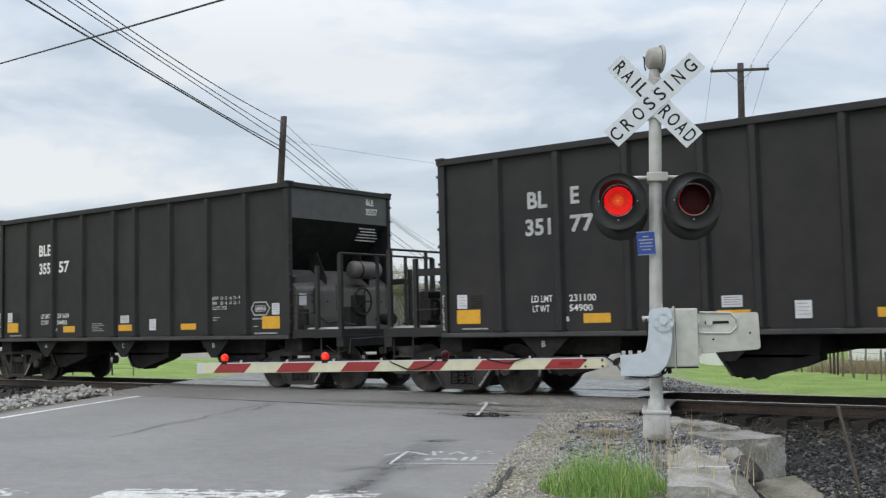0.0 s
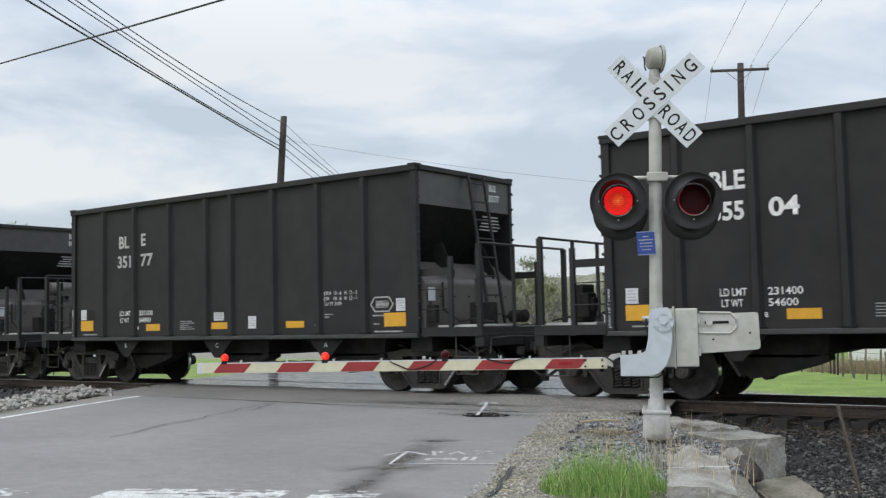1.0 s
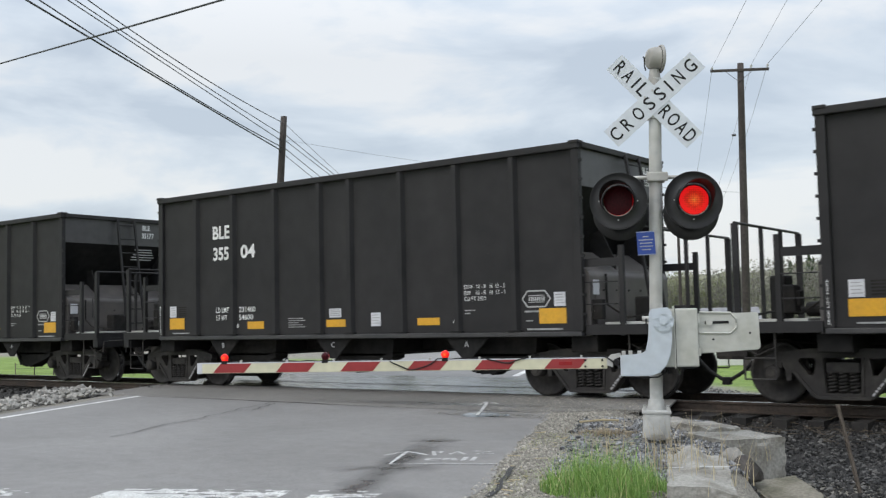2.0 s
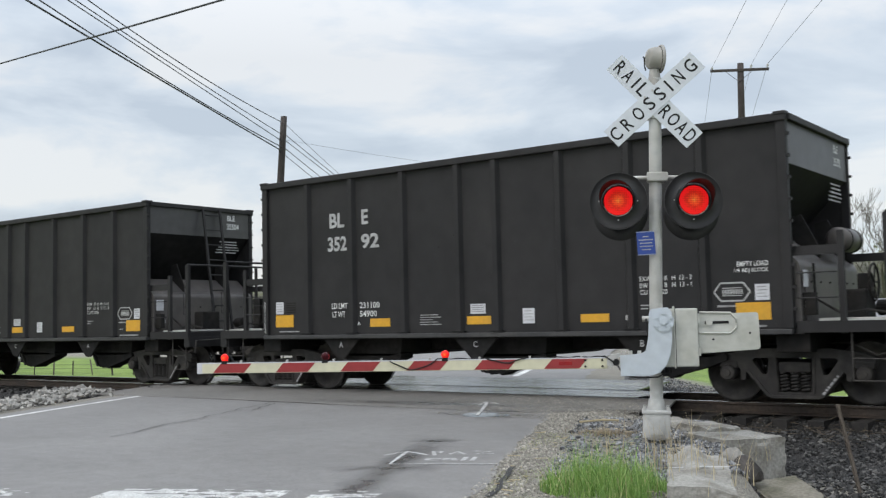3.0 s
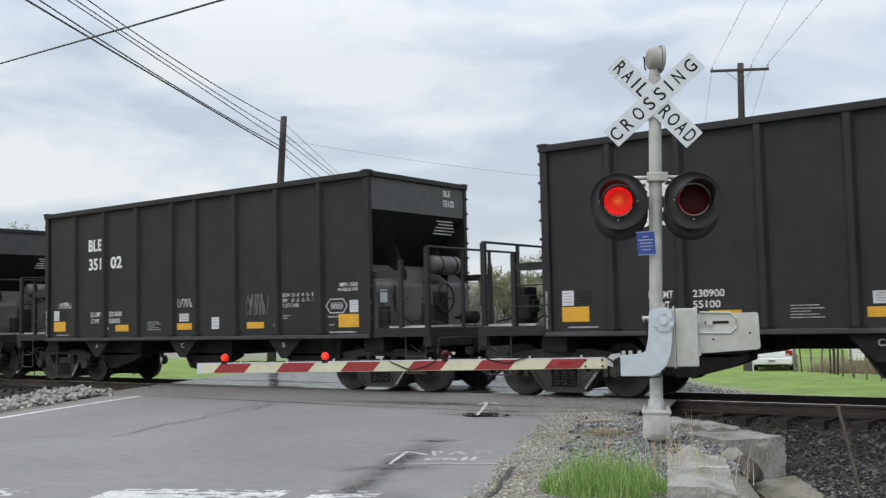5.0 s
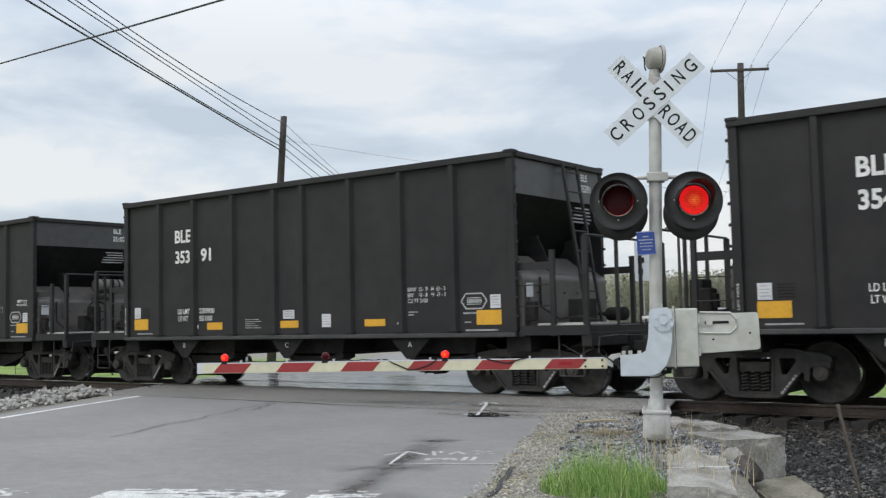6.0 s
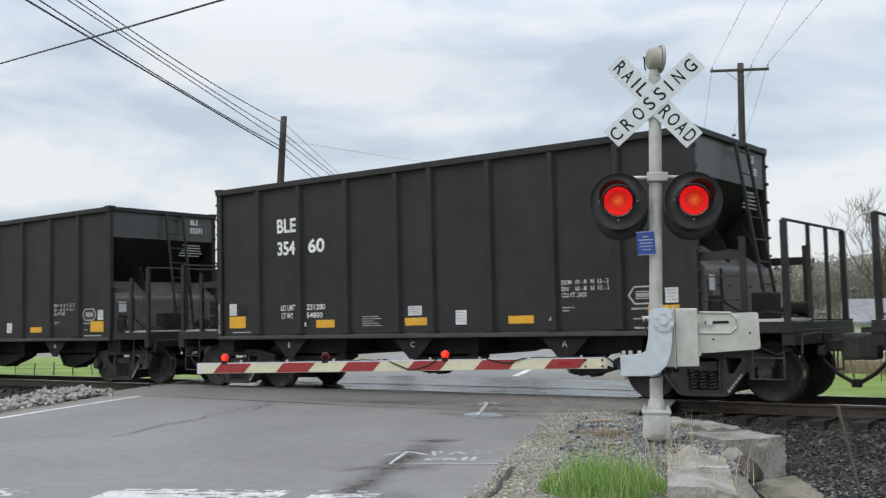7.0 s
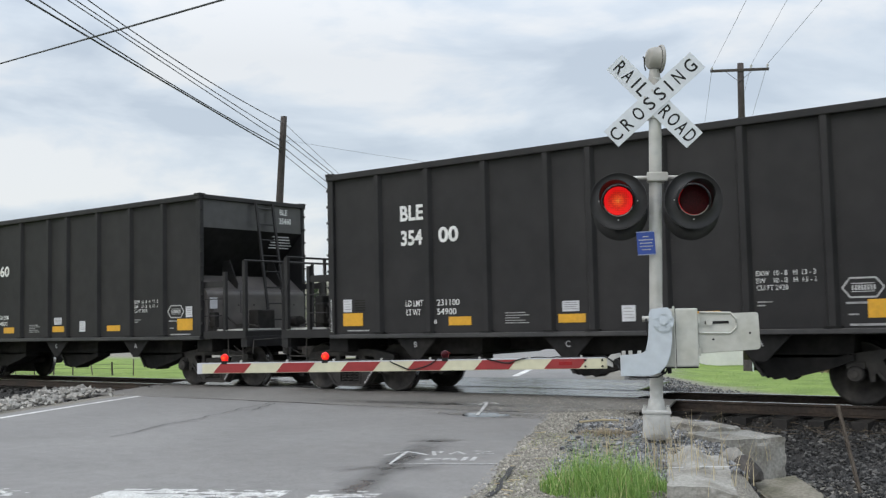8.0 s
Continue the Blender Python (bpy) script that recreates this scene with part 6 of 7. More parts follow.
# ---- plants ----
def leaf_material(name, c0, c1, c2=None):
    m = bpy.data.materials.new(name)
    m.use_nodes = True
    nt = m.node_tree
    b = nt.nodes["Principled BSDF"]
    b.inputs["Roughness"].default_value = 0.65
    geo = nt.nodes.new("ShaderNodeNewGeometry")
    r = nt.nodes.new("ShaderNodeValToRGB")
    r.color_ramp.elements[0].color, r.color_ramp.elements[1].color = (*c0, 1), (*c1, 1)
    if c2:
        r.color_ramp.elements.new(0.8).color = (*c1, 1)
        r.color_ramp.elements[-1].color = (*c2, 1)
    tr = nt.nodes.new("ShaderNodeBsdfTranslucent")
    mx = nt.nodes.new("ShaderNodeMixShader")
    mx.inputs["Fac"].default_value = 0.3
    link_nodes(nt, (geo.outputs["Random Per Island"], r.inputs["Fac"]), (r.outputs["Color"], b.inputs["Base Color"]), (r.outputs["Color"], tr.inputs["Color"]),
               (b.outputs["BSDF"], mx.inputs[1]), (tr.outputs["BSDF"], mx.inputs[2]), (mx.outputs["Shader"], nt.nodes["Material Output"].inputs["Surface"]))
    return m


M_GRASS = leaf_material("fresh_spring_grass", (0.11, 0.23, 0.04), (0.27, 0.42, 0.11), (0.50, 0.46, 0.24))
M_DEAD = leaf_material("rotted_dark_stalks", (0.05, 0.04, 0.028), (0.16, 0.125, 0.085))
M_MOSS = leaf_material("yellowish_moss_weeds", (0.22, 0.24, 0.09), (0.36, 0.38, 0.17), (0.42, 0.40, 0.24))
M_STRAW = leaf_material("dry_straw", (0.38, 0.31, 0.18), (0.58, 0.50, 0.33))
M_BROWN = leaf_material("dead_brown_weeds", (0.20, 0.15, 0.09), (0.38, 0.31, 0.20))
# Buds and twigs are greyed: the haze of distance is in their colours.
M_BUD = leaf_material("haze_greyed_budding_leaves", (0.17, 0.18, 0.10), (0.28, 0.30, 0.17), (0.33, 0.34, 0.23))
M_TWIG = leaf_material("haze_greyed_bare_twigs", (0.15, 0.145, 0.125), (0.26, 0.25, 0.215))
M_CONIFER = leaf_material("dark_conifer_needles", (0.03, 0.06, 0.025), (0.07, 0.10, 0.04))
M_BARK = material("grey_bark", (0.11, 0.10, 0.085), 0.9, 0, 0.3, 8, 0.3, 30, (0.06, 0.055, 0.045), 0.5, 2)


def blade(bm, x, y, z, h, lean, around, w, n=4):
    """One bending blade of grass."""
    dx, dy = math.cos(around), math.sin(around)
    sx, sy = -dy * w, dx * w
    prev = None
    for i in range(n + 1):
        t = i / n
        out = lean * t * t * h
        zz = z + h * (t - 0.35 * lean * t * t)
        k = 1 - t * 0.95
        row = (bm.verts.new((x + dx * out - sx * k, y + dy * out - sy * k, zz)), bm.verts.new((x + dx * out + sx * k, y + dy * out + sy * k, zz)))
        if prev:
            bm.faces.new((prev[0], prev[1], row[1], row[0]))
        prev = row


def build_plants():
    rng = random.Random(21)
    bm = bmesh.new()
    for _ in range(3000):
        a, d = rng.uniform(0, 6.283), 0.62 * math.sqrt(rng.random())
        x, y = road_xy(-4.72 + 0.92 * d * math.cos(a), -6.52 + 0.80 * d * math.sin(a))
        h = rng.choice((0.7, 1.0, 1.7)) * rng.uniform(0.08, 0.28) * (1.15 - 0.75 * (d / 0.62) ** 2)
        blade(bm, x, y, ground_z(x, y), h, rng.uniform(0.1, 0.9), rng.uniform(0, 6.283), rng.uniform(0.0025, 0.005))
    tagged(part("grass_tuft", bm, M_GRASS), "thick tuft of fresh green spring grass", "grass", kind="stuff")
    bm = bmesh.new()
    for cx, cy, n, hh, sp in ((-3.62, -6.05, 60, 0.66, 0.30), (-3.85, -5.75, 10, 0.75, 0.05), (-4.0, -6.6, 16, 0.4, 0.25), (-4.68, -5.35, 7, 0.42, 0.06), (-3.2, -6.5, 10, 0.4, 0.2), (-3.35, -5.0, 4, 0.35, 0.1)):
        for _ in range(n):
            x, y = cx + rng.gauss(0, sp), cy + rng.gauss(0, sp)
            blade(bm, x, y, -0.02, hh * rng.uniform(0.4, 1.0), rng.uniform(0.05, 0.6), rng.uniform(0, 6.283), rng.uniform(0.003, 0.005), 6)
    tagged(part("dry_reeds", bm, M_STRAW), "tall dry straw stems standing among the concrete", "dry grass", kind="stuff")
    bm = bmesh.new()
    for _ in range(500):
        x, y = -5.55 + rng.gauss(0, 0.16), -3.85 + rng.gauss(0, 0.12)
        blade(bm, x, y, ground_z(x, y), rng.uniform(0.03, 0.12), rng.uniform(0.4, 1.6), rng.uniform(0, 6.283), 0.004)
    tagged(part("dead_weeds", bm, M_BROWN), "low patch of dead brown weeds in the gravel", "dry grass", kind="stuff")
    bm = bmesh.new()
    for _ in range(4500):
        v, u = ROAD_R + rng.uniform(0.05, 1.5), rng.uniform(-5.5, -1.0)
        x, y = road_xy(u, v)
        if noise.noise((x * 1.8, y * 1.8, 5.0)) < 0.10:
            continue
        blade(bm, x, y, ground_z(x, y), rng.uniform(0.012, 0.045), rng.uniform(0.4, 1.6), rng.uniform(0, 6.283), 0.0025, 3)
    tagged(part("verge_weeds", bm, M_MOSS), "thin yellowish weeds in the verge gravel", "weeds", kind="stuff")
    bm = bmesh.new()
    for _ in range(110):
        x, y = road_xy(rng.uniform(-5.5, -0.6), ROAD_R + abs(rng.gauss(0.9, 0.5)))
        a, l = rng.uniform(0, 6.283), rng.uniform(0.03, 0.14)
        pipe(bm, [(x, y, ground_z(x, y) + 0.02), (x + l * math.cos(a), y + l * math.sin(a), ground_z(x, y) + 0.025)], rng.uniform(0.002, 0.004), 4)
    pipe(bm, [(-6.35, -3.0, 0.03), (-6.1, -2.85, 0.05), (-5.95, -2.72, 0.04)], 0.014, 6)
    tagged(part("straw_litter", bm, M_STRAW), "loose straw and twigs on the verge gravel", "litter", kind="stuff")
    bm = bmesh.new()
    for _ in range(520):
        x, y = rng.uniform(-5.6, 1.0), rng.choice((-0.3, 0.1, 0.4)) + rng.gauss(0, 0.22)
        if y > 0.72 or road_uv(x, y)[1] < ROAD_R + 1.6:
            continue
        a, l = rng.uniform(0, 6.283), rng.uniform(0.04, 0.22)
        z = ground_z(x, y) + 0.05
        pipe(bm, [(x, y, z), (x + l * math.cos(a), y + l * math.sin(a), z + rng.uniform(-0.01, 0.06))], rng.uniform(0.002, 0.005), 4)
    tagged(part("rail_litter", bm, M_DEAD), "dead brown stalks and twigs littered along the rail", "litter", kind="stuff")
    # rough growth beyond the rails
    bm = bmesh.new()
    for _ in range(24000):
        t = rng.random()
        x, y = -9.6 + 13 * t + rng.gauss(0, 0.6), 15.6 - 6.5 * t + abs(rng.gauss(0, 3.6)) + 0.3
        if x < -10.1 + (17.8 - y) * 0.62:
            continue
        blade(bm, x, y, ground_z(x, y), rng.uniform(0.15, 0.6), rng.uniform(0.1, 1.0), rng.uniform(0, 6.283), rng.uniform(0.006, 0.014), 3)
    tagged(part("tall_dead_weeds", bm, M_BROWN), "tall dead weeds behind the field fence", "dry grass", kind="stuff")
    bm = bmesh.new()
    for _ in range(7000):
        x, y = rng.uniform(-13, 3), rng.uniform(6.0, 15)
        u, v = road_uv(x, y)
        if v < ROAD_R + 1.4 or y < 6.4 - 0.8 * min(0.0, x + 6.3):
            continue
        blade(bm, x, y, ground_z(x, y), rng.uniform(0.01, 0.03), rng.uniform(0.6, 1.8), rng.uniform(0, 6.283), rng.uniform(0.006, 0.012), 2)
    tagged(part("field_grass", bm, M_GRASS), "short fresh green grass beyond the rails", "grass", kind="stuff")


build_plants()


def limb(bm, a, d, length, r, depth, rng, twig=0.006):
    """A limb that forks into finer ones."""
    pts = [Vector(a)]
    dd = Vector(d).normalized()
    n = 4
    for i in range(n):
        dd = (dd + Vector((rng.gauss(0, 0.12), rng.gauss(0, 0.12), 0.07))).normalized()
        pts.append(pts[-1] + dd * length / n)
    rings = []
    seg = 6 if depth > 1 else 4
    for i, p in enumerate(pts):
        rr = max(twig, r * (1 - 0.6 * i / n))
        m = Matrix.Translation(p) @ dd.to_track_quat("Z", "Y").to_matrix().to_4x4()
        rings.append([bm.verts.new(m @ Vector((rr * math.cos(6.28318 * k / seg), rr * math.sin(6.28318 * k / seg), 0))) for k in range(seg)])
    for p, q in zip(rings, rings[1:]):
        for k in range(seg):
            bm.faces.new((p[k], p[(k + 1) % seg], q[(k + 1) % seg], q[k]))
    tips = []
    if depth > 0:
        for k in range(rng.choice((3, 4, 4))):
            i = rng.choice((2, 3, 4, 4))
            side = Vector((rng.gauss(0, 1), rng.gauss(0, 1), rng.uniform(0.1, 0.9))).normalized()
            tips += limb(bm, pts[i], dd * 0.75 + side * 0.7, length * rng.uniform(0.5, 0.75), r * 0.42, depth - 1, rng, twig)
    else:
        tips = pts[2:]
    return tips


def leaf_quad(bm, p, s, rng):
    q = Euler((rng.uniform(0, 6.3), rng.uniform(0, 6.3), rng.uniform(0, 6.3))).to_matrix()
    bm.faces.new([bm.verts.new(Vector(p) + q @ Vector(c)) for c in ((-s, 0, 0), (0, -s * 0.6, 0.1 * s), (s, 0, 0), (0, s * 0.6, 0.1 * s))])


def tree(at, height, label, leaves, mat, seed, depth=4, name="tree"):
    rng = random.Random(seed)
    t = tagged(empty(name, Matrix.Translation(at)), label, "tree")
    bm = bmesh.new()
    tips = limb(bm, (0, 0, 0), (0.03, 0.02, 1), height * 0.46, height * 0.018, depth, rng, 0.008)
    part("trunk", bm, M_BARK, t, "grey trunk and bare limbs")
    if leaves:
        bm = bmesh.new()
        for _ in range(leaves):
            p = rng.choice(tips)
            leaf_quad(bm, p + Vector((rng.gauss(0, 0.25), rng.gauss(0, 0.25), rng.gauss(0, 0.2))), rng.uniform(0.05, 0.13), rng)
        part("crown", bm, mat, t, "thin crown of young leaves")
    return t


def build_trees():
    tree((-17.3, 60.0, -0.4), 10.6, "tall bare grey tree standing above the woods", 0, None, 5, 5)
    tree((-16.4, 60.5, -0.4), 6.4, "bare grey tree with a few first buds", 500, M_BUD, 6)
    tree((-83.5, 32.5, -0.4), 9.4, "broad tree with pale first leaves beyond the tracks", 2600, M_BUD, 9)
    tree((-87.5, 36.0, -0.4), 9.2, "broad tree with pale first leaves and open limbs", 2600, M_BUD, 10)
    tree((-46.0, 60.0, -0.4), 6.6, "small rounded tree with fresh yellow-green leaves", 3600, M_BUD, 12, 3)
    tree((-50.5, 61.0, -0.4), 5.6, "small tree with fresh yellow-green leaves", 3200, M_BUD, 13, 3)
    tree((-57.0, 56.0, -0.4), 6.0, "small tree with fresh pale green leaves", 3000, M_BUD, 14, 3)
    # the far woods
    rng = random.Random(31)
    wood, twig, bud, dark = bmesh.new(), bmesh.new(), bmesh.new(), bmesh.new()
    line = [(-118, 30), (-95, 52), (-70, 66), (-48, 76), (-24, 80), (6, 80), (40, 74)]
    for i in range(900):
        t = rng.random() * (len(line) - 1)
        k = int(t)
        f = t - k
        back = rng.random() ** 1.5 * 22
        x = line[k][0] + (line[k + 1][0] - line[k][0]) * f - back * 0.45
        y = line[k][1] + (line[k + 1][1] - line[k][1]) * f + back
        h = (rng.uniform(4.2, 6.6) if x > -36 else rng.uniform(3.2, 5.2)) * (1 + 0.15 * noise.noise((x * 0.08, y * 0.08, 0))) + back * 0.05
        pipe(wood, [(x, y, -0.5), (x + rng.gauss(0, 0.2), y, h * 0.8)], 0.03 + 0.004 * h, 5)
        conifer = rng.random() < 0.045
        if conifer:
            for j in range(120):
                z = rng.uniform(0.12, 1.0)
                a, d = rng.uniform(0, 6.283), (1.03 - z) * h * 0.24 * rng.random() ** 0.5
                leaf_quad(dark, (x + d * math.cos(a), y + d * math.sin(a), z * h * 1.08), rng.uniform(0.15, 0.4), rng)
            continue
        for j in range(11):
            z = h * rng.uniform(0.2, 0.8)
            a, l = rng.uniform(0, 6.283), h * rng.uniform(0.12, 0.3)
            pipe(wood, [(x, y, z), (x + l * math.cos(a), y + l * math.sin(a), z + l * rng.uniform(0.5, 1.2))], 0.016, 3)
        green = noise.noise((x * 0.06, y * 0.06, 9.0)) + (0.25 if -75 < x < -38 else -0.1)
        for j in range(260):
            a, d, z = rng.uniform(0, 6.283), h * 0.27 * rng.random() ** 0.5, h * (0.18 + 0.84 * rng.random() ** 0.8)
            d *= 1.1 - 0.5 * abs(z / h - 0.55)
            leaf_quad(bud if rng.random() < 0.45 + green else twig, (x + d * math.cos(a), y + d * math.sin(a), z), rng.uniform(0.05, 0.14), rng)
    for nm, bm, mt, lb in (("woods_trunks", wood, M_TWIG, "many thin grey trunks of the far woods"), ("woods_twigs", twig, M_TWIG, "bare grey twigs of the far woods"),
                           ("woods_leaves", bud, M_BUD, "pale budding leaves of the far woods"), ("woods_conifers", dark, M_CONIFER, "dark conifers among the far woods")):
        tagged(part(nm, bm, mt), lb, "woods", kind="stuff")
    # wooded rise added to close the view behind them, haze put into its colour
    bm = bmesh.new()
    rows = []
    for i in range(241):
        a = radians(60 + 150 * i / 240)
        row = []
        for j in range(9):
            d = 112 + j * 9
            crest = 6.5 + 2.6 * smooth(112, 100, 60 + 150 * i / 240) + 1.2 * noise.noise((i * 0.06, 0, 2)) + 0.8 * noise.noise((i * 0.35, j * 0.5, 5)) + 0.5 * noise.noise((i * 1.3, j, 9))
            row.append(bm.verts.new((d * math.cos(a), -14 + d * math.sin(a), -1.0 + (crest + 0.3 * j) * smooth(-0.5, 2.0, j))))
        rows.append(row)
    for p, q in zip(rows, rows[1:]):
        for j in range(8):
            bm.faces.new((p[j], q[j], q[j + 1], p[j + 1]))
    tagged(part("wooded_rise", bm, material("hazed_bare_woods_far_off", (0.20, 0.195, 0.145), 0.95, 0, 0.4, 1.6, 0.6, 3.0, (0.125, 0.135, 0.08), 0.8, 0.25)), "low rise of hazy grey-green woods", "backdrop", kind="structure")
    # undergrowth along the edge of the woods
    bm = bmesh.new()
    for _ in range(12000):
        t = rng.random() * (len(line) - 1)
        k = int(t)
        f = t - k
        x = line[k][0] + (line[k + 1][0] - line[k][0]) * f + rng.gauss(0, 1.5)
        y = line[k][1] + (line[k + 1][1] - line[k][1]) * f + rng.gauss(0, 1.5) - 1.5
        leaf_quad(bm, (x, y, -0.4 + 2.2 * rng.random() ** 2), rng.uniform(0.12, 0.32), rng)
    tagged(part("undergrowth", bm, M_TWIG), "grey-brown brush along the edge of the woods", "brush", kind="stuff")


build_trees()


# ---- fences, house, sign beyond the rails ----
M_POST = material("grey_split_post_wood", (0.20, 0.175, 0.145), 0.9, 0, 0.3, 10, 0.4, 40, (0.11, 0.095, 0.08), 0.6, 2)


def fence(points, label, h, seed):
    rng = random.Random(seed)
    f = tagged(empty("wire_fence"), label, "fence")
    tops = []
    for x, y in points:
        g = ground_z(x, y) - 0.08
        q = pose(x, y, g, rng.uniform(-4, 4), rng.uniform(-6, 6), rng.uniform(0, 90))
        hh = h * rng.uniform(0.8, 1.2)
        r = rng.uniform(0.02, 0.036)
        part("fence_post", pipe(bmesh.new(), [(0, 0, 0), (rng.uniform(-0.02, 0.02), 0, hh * 0.5), (0, rng.uniform(-0.02, 0.02), hh)], r, 7), rng.choice((M_POST, M_POST, M_WOOD)), f, m=q)
        tops.append((x, y, g))
    for z in (0.25, 0.5, 0.72):
        part("fence_wire", pipe(bmesh.new(), [(x, y, g + h * z / 0.75 * 0.8) for x, y, g in tops], 0.004, 5), M_WIRE, f)


M_SIDING = material("white_clapboard", (0.72, 0.72, 0.70), 0.6, 0, 0.06, 3, 0.1, 20, (0.6, 0.6, 0.58), 0.5, 0.8)
M_ROOF = material("grey_roof_shingle", (0.22, 0.22, 0.23), 0.8, 0, 0.2, 5, 0.3, 20, (0.15, 0.15, 0.16), 0.5, 1)
M_PANE = material("dark_window_glass", (0.03, 0.035, 0.04), 0.08, 0, 0.1, 5, 0)


def house(at, turn, w, d, h, label):
    t = tagged(empty("house", pose(*at, 0, 0, turn)), label, "house")
    part("wall", box(bmesh.new(), -w / 2, w / 2, -d / 2, d / 2, 0, h), M_SIDING, t, "white clapboard walls")
    bm = bmesh.new()
    vs = [[bm.verts.new((x, y, z)) for y, z in ((-d / 2 - 0.3, h - 0.1), (0, h + d * 0.28), (d / 2 + 0.3, h - 0.1), (d / 2 + 0.3, h - 0.25), (-d / 2 - 0.3, h - 0.25))] for x in (-w / 2 - 0.3, w / 2 + 0.3)]
    for k in range(5):
        bm.faces.new((vs[0][k], vs[0][(k + 1) % 5], vs[1][(k + 1) % 5], vs[1][k]))
    bm.faces.new(vs[0])
    bm.faces.new(vs[1][::-1])
    part("roof", bm, M_ROOF, t, "low grey shingle roof")
    for x in (-w * 0.3, w * 0.05, w * 0.32):
        wn = part("window", box(bmesh.new(), x - 0.5, x + 0.5, -d / 2 - 0.04, -d / 2 + 0.02, 0.9, 1.9), M_SIDING, t)
        part("pane", box(bmesh.new(), x - 0.42, x + 0.42, -d / 2 - 0.05, -d / 2 - 0.041, 0.98, 1.82), M_PANE, wn)
    return t


M_WHITE_CAR = material("white_car_paint", (0.74, 0.75, 0.77), 0.25, 0, 0.04, 3, 0, 20, (0.66, 0.66, 0.66), 0.5, 1.5)
M_TYRE = material("black_tyre_rubber", (0.02, 0.02, 0.02), 0.85, 0, 0.2, 20, 0.2, 60)
M_PLATE = material("pale_plate_sheet", (0.55, 0.57, 0.60), 0.5, 0, 0.1, 20, 0.05, 60)


def sedan(at, turn):
    """A parked saloon: x forward, y to its left, on its wheels at z = 0."""
    c = tagged(empty("car", pose(at[0], at[1], ground_z(*at), 0, 0, turn)), "parked white sedan with red tail lights on the grass", "car")
    body = part("body", prism(bmesh.new(), [(-2.18, 0.30), (-2.26, 0.60), (-2.23, 0.86), (-2.12, 0.99), (-1.5, 1.03), (0.9, 0.97), (1.9, 0.84), (2.2, 0.66), (2.24, 0.42), (2.12, 0.26), (-1.9, 0.22)], -0.88, 0.88, 0.075), M_WHITE_CAR, c, "white painted body", smooth=False)
    part("boot_lid", prism(bmesh.new(), [(-2.252, 0.62), (-2.262, 0.66), (-2.242, 0.86), (-2.13, 1.005), (-1.6, 1.042), (-1.6, 1.0), (-2.1, 0.96), (-2.2, 0.84)], -0.60, 0.60, 0.008), M_WHITE_CAR, body)
    part("bumper", box(bmesh.new(), -2.33, -2.10, -0.87, 0.87, 0.30, 0.60, 0.055), M_WHITE_CAR, c, "white rear bumper")
    part("bumper_lip", box(bmesh.new(), -2.27, -2.08, -0.70, 0.70, 0.20, 0.31, 0.02), M_BLACK, c, "black lower valance")
    part("exhaust", rod(bmesh.new(), (-2.28, -0.45, 0.22), (-1.9, -0.45, 0.22), 0.03, 10), M_GALV, c)
    cabin = part("cabin", prism(bmesh.new(), [(-1.72, 1.0), (-1.0, 1.40), (-0.5, 1.455), (0.15, 1.44), (1.05, 0.95)], -0.70, 0.70, 0.06), M_WHITE_CAR, c, "white roof and pillars")
    part("rear_window", prism(bmesh.new(), [(-1.62, 1.075), (-1.10, 1.365), (-1.095, 1.35), (-1.61, 1.06)], -0.58, 0.58), M_PANE, cabin, "dark sloping rear window")
    part("windscreen", prism(bmesh.new(), [(0.30, 1.375), (0.96, 1.015), (0.95, 1.0), (0.29, 1.36)], -0.58, 0.58), M_PANE, cabin, "dark windscreen")
    for s in (-1, 1):
        for x0, x1, a, b in ((-1.12, -0.42, 0.18, 0.0), (-0.34, 0.52, 0.0, 0.33)):
            part("side_window", prism(bmesh.new(), [(x0 - 0.12 if a else x0, 1.05), (x0 + a, 1.36), (x1 - b, 1.37), (x1, 1.05)], s * 0.703 - 0.006, s * 0.703 + 0.006), M_PANE, cabin, "dark side window")
        tail = part("tail_light", box(bmesh.new(), -2.275, -2.05, s * 0.74 - 0.145, s * 0.74 + 0.145, 0.69, 0.93, 0.035), M_TAIL, c, "red tail light")
        part("reverse_light", box(bmesh.new(), -2.279, -2.27, s * 0.69 - 0.05, s * 0.69 + 0.05, 0.72, 0.78, 0.003), M_PLATE, tail, "clear reversing light")
        part("headlight", box(bmesh.new(), 2.05, 2.235, s * 0.68 - 0.16, s * 0.68 + 0.16, 0.60, 0.72, 0.03), M_PLATE, c, "clear headlight")
        part("door_mirror", box(bmesh.new(), 0.58, 0.70, s * 0.93 - 0.09, s * 0.93 + 0.09, 0.98, 1.10, 0.03), M_WHITE_CAR, c)
        for x in (-1.35, 1.35):
            w = part("wheel", lathe(bmesh.new(), [(-0.10, 0.2), (-0.10, 0.29), (-0.07, 0.315), (0.07, 0.315), (0.10, 0.29), (0.10, 0.2)], 24), M_TYRE, c, "black rubber tyre", pose(x, s * 0.80, 0.31))
            part("rim", lathe(bmesh.new(), [(-0.106, 0.05), (-0.104, 0.19), (0.104, 0.19), (0.106, 0.05)], 18), M_GALV, w, "grey wheel rim")
    plate = part("number_plate", box(bmesh.new(), -2.345, -2.328, -0.17, 0.17, 0.40, 0.52, 0.004), M_PLATE, c, "pale number plate")
    part("plate_bar", box(bmesh.new(), -2.349, -2.3455, -0.13, 0.13, 0.44, 0.485), M_TARGET, plate, "plain dark bar")
    part("boot_badge", rod(bmesh.new(), (-2.275, 0, 0.82), (-2.24, 0, 0.82), 0.035, 12), M_GALV, body)
    return c


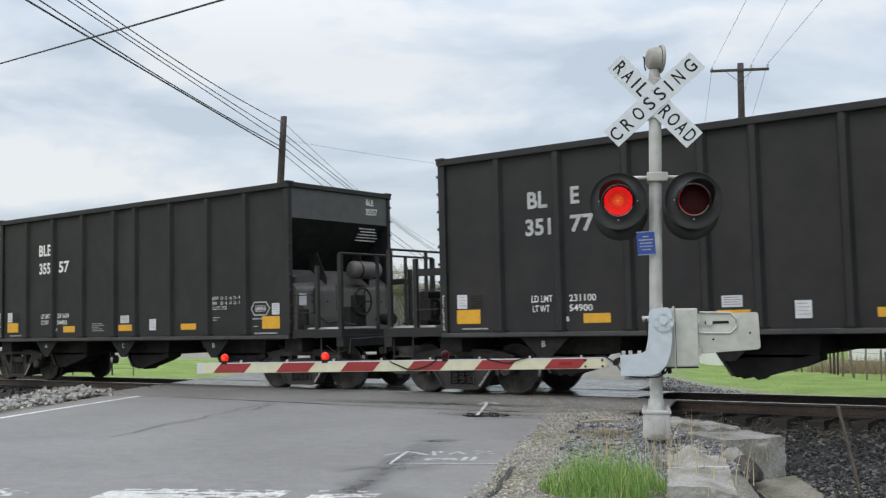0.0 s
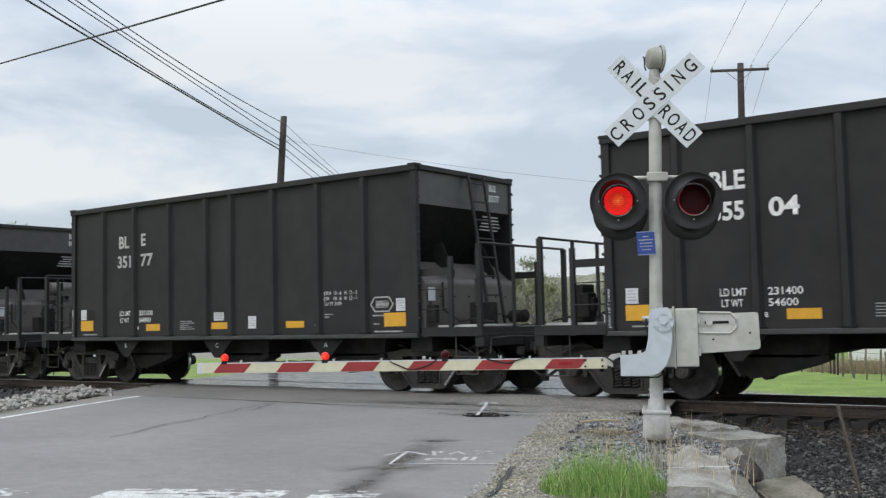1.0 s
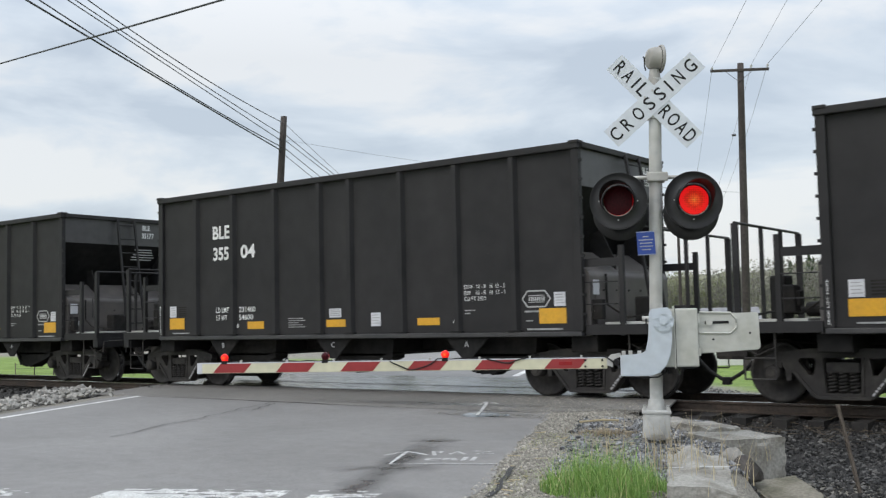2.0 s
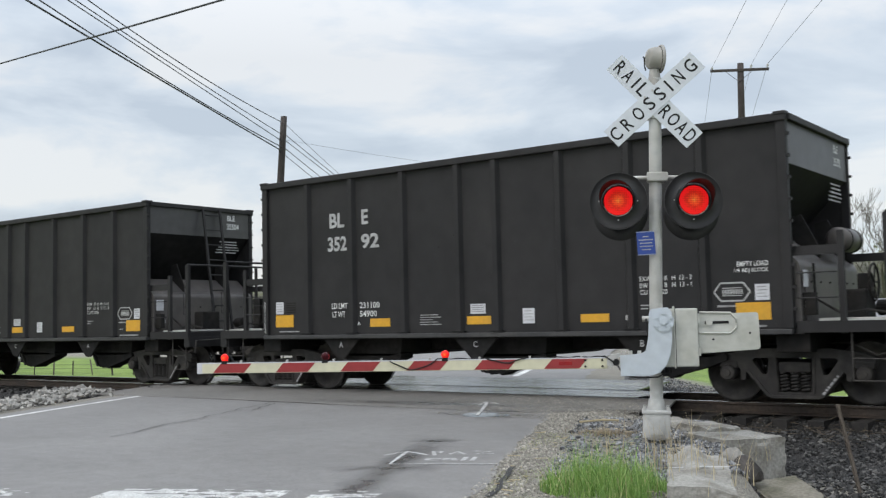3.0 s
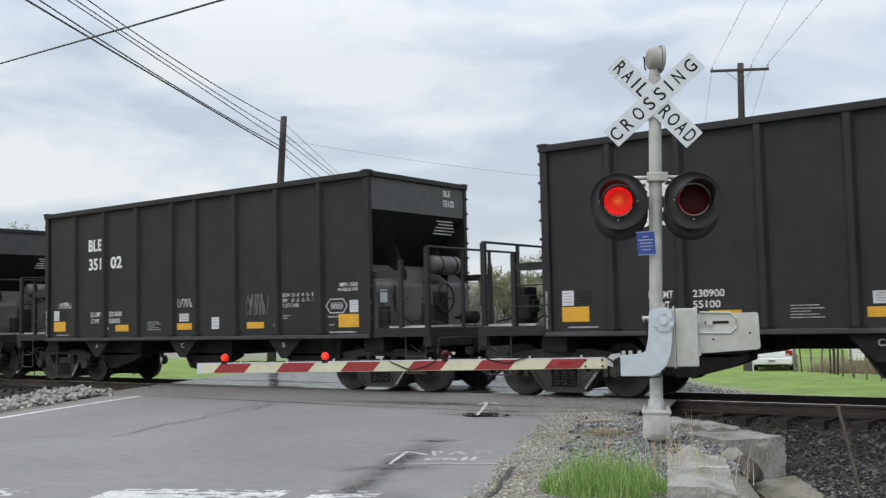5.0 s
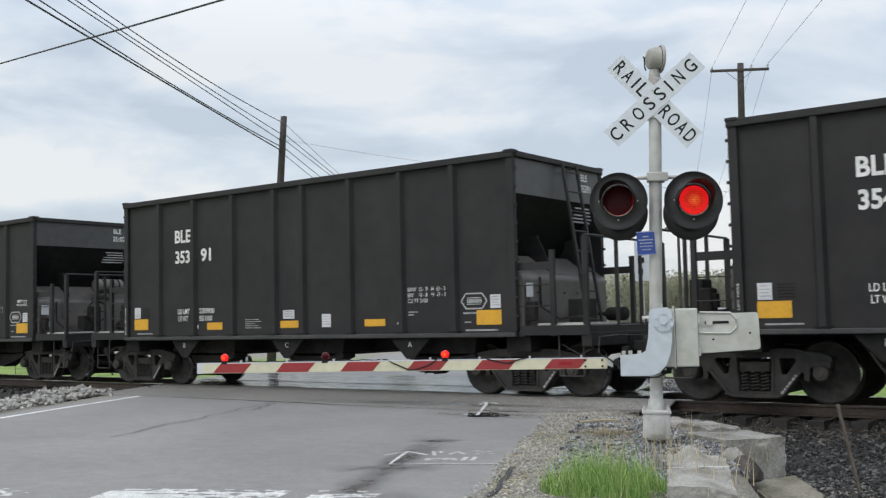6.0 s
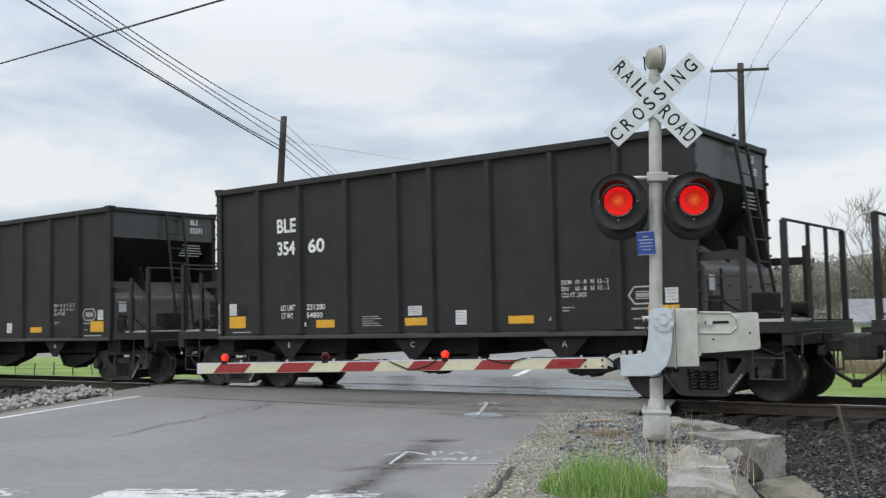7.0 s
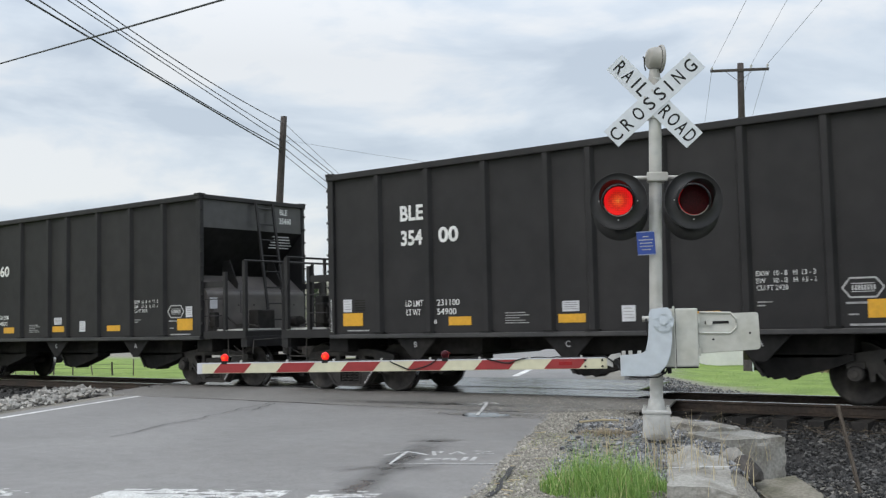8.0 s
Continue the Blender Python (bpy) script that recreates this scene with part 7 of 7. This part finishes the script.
def build_far_things():
    fence([(-10.4 + 0.36 * i + 0.13 * math.sin(i * 5.3), 17.8 - 0.58 * i + 0.16 * math.sin(i * 3.1)) for i in range(14)], "old wooden field fence posts with sagging wire", 0.95, 3)
    fence([(-35.5 + 0.9 * i, 6.6 + 0.2 * i) for i in range(7)], "row of low fence posts beyond the rails", 0.6, 4)
    house((-39.3, 57.2, -0.4), 30, 2.6, 2.4, 0.85, "low white shed far off before the woods")
    house((-13.6, 44.5, -1.36), 18, 4.6, 4, 2.2, "long low white building beyond the field fence")
    house((-20.6, 37.2, -1.40), 28, 3.6, 3, 2.2, "white shed standing behind the utility pole")
    sedan((-16.4, 33.6), 105)
    s = tagged(empty("marker_post", pose(-15.55, 28.3, ground_z(-15.55, 28.3) - 0.05, 2, 0, 0)), "thin white marker post in the grass", "post")
    part("post", rod(bmesh.new(), (0, 0, 0), (0, 0, 0.75), 0.035, 8), M_SIGN_WHITE, s)
    part("post_cap", rod(bmesh.new(), (0, 0, 0.75), (0, 0, 0.79), 0.042, 8), M_SIGN_WHITE, s)
    s = tagged(empty("road_sign", pose(-10.72, 8.0, -0.3, 0, 0, TURN)), "white roadside notice board on a thin post", "sign")
    part("sign_post", rod(bmesh.new(), (0, 0, 0), (0, 0, 3.45), 0.03, 8), M_GALV, s)
    bd = part("board", box(bmesh.new(), -0.17, 0.17, -0.06, -0.04, 2.45, 3.40, 0.004), M_SIGN_WHITE, s, "white board with dark lines")
    for i in range(3):
        part("board_line", box(bmesh.new(), -0.10, 0.08 - 0.03 * i, -0.066, -0.061, 3.15 - 0.27 * i, 3.28 - 0.27 * i), M_BLACK, bd)


build_far_things()


# ---- movement ----
START, SPEED = 3.6756, 11.1034
DRIFT_T = (0.0, 1.0, 1.5, 1.7, 2.8, 3.0, 3.5, 4.0, 4.5, 6.5, 7.0, 8.0)
DRIFT = (-0.047, -0.083, -0.060, -0.045, 0.029, 0.03, 0.150, 0.149, 0.117, -0.011, -0.05, -0.121)


def run(t):
    """How far the train has come to the left."""
    return SPEED * t - float(np.interp(t, DRIFT_T, DRIFT))


def motions():
    steps = [i / 10 for i in range(81)]
    spins = [i / 30 for i in range(241)]
    for k, car in TRAIN:
        walk(car, [(t, pose(START + P * k - run(t), 0, 0)) for t in steps])
        for w in [o for o in car.children if o.name.startswith("wheelset")]:
            at = w.location.copy()
            walk(w, [(t, pose(at.x, at.y, at.z, 0, -math.degrees(run(t) / WHEEL_R), 0)) for t in spins])
    # the lamps turn from their dark to their lit face in an eighth of a second
    for lamp, side in FLASHERS:
        at = lamp.location.copy()
        turns = sorted([(t, "right") for t in (ARM_TO_RIGHT if "arm" in side else TO_RIGHT)] + [(t, "left") for t in (ARM_TO_LEFT if "arm" in side else TO_LEFT)])
        ang = 0.0 if "left" in side else 180.0
        rows = [(0.0, pose(at.x, at.y, at.z, 0, 0, ang))]
        for t, on in turns:
            t += 0.11 if side == "left" and on == "right" else 0.0
            for i, d in enumerate((-2 / 30, -1 / 30, 0.0, 1 / 30)):
                rows.append((t + d, pose(at.x, at.y, at.z, 0, 0, ang + 60 * i)))
            ang += 180.0
        rows.append((8.0, pose(at.x, at.y, at.z, 0, 0, ang)))
        walk(lamp, rows)


motions()
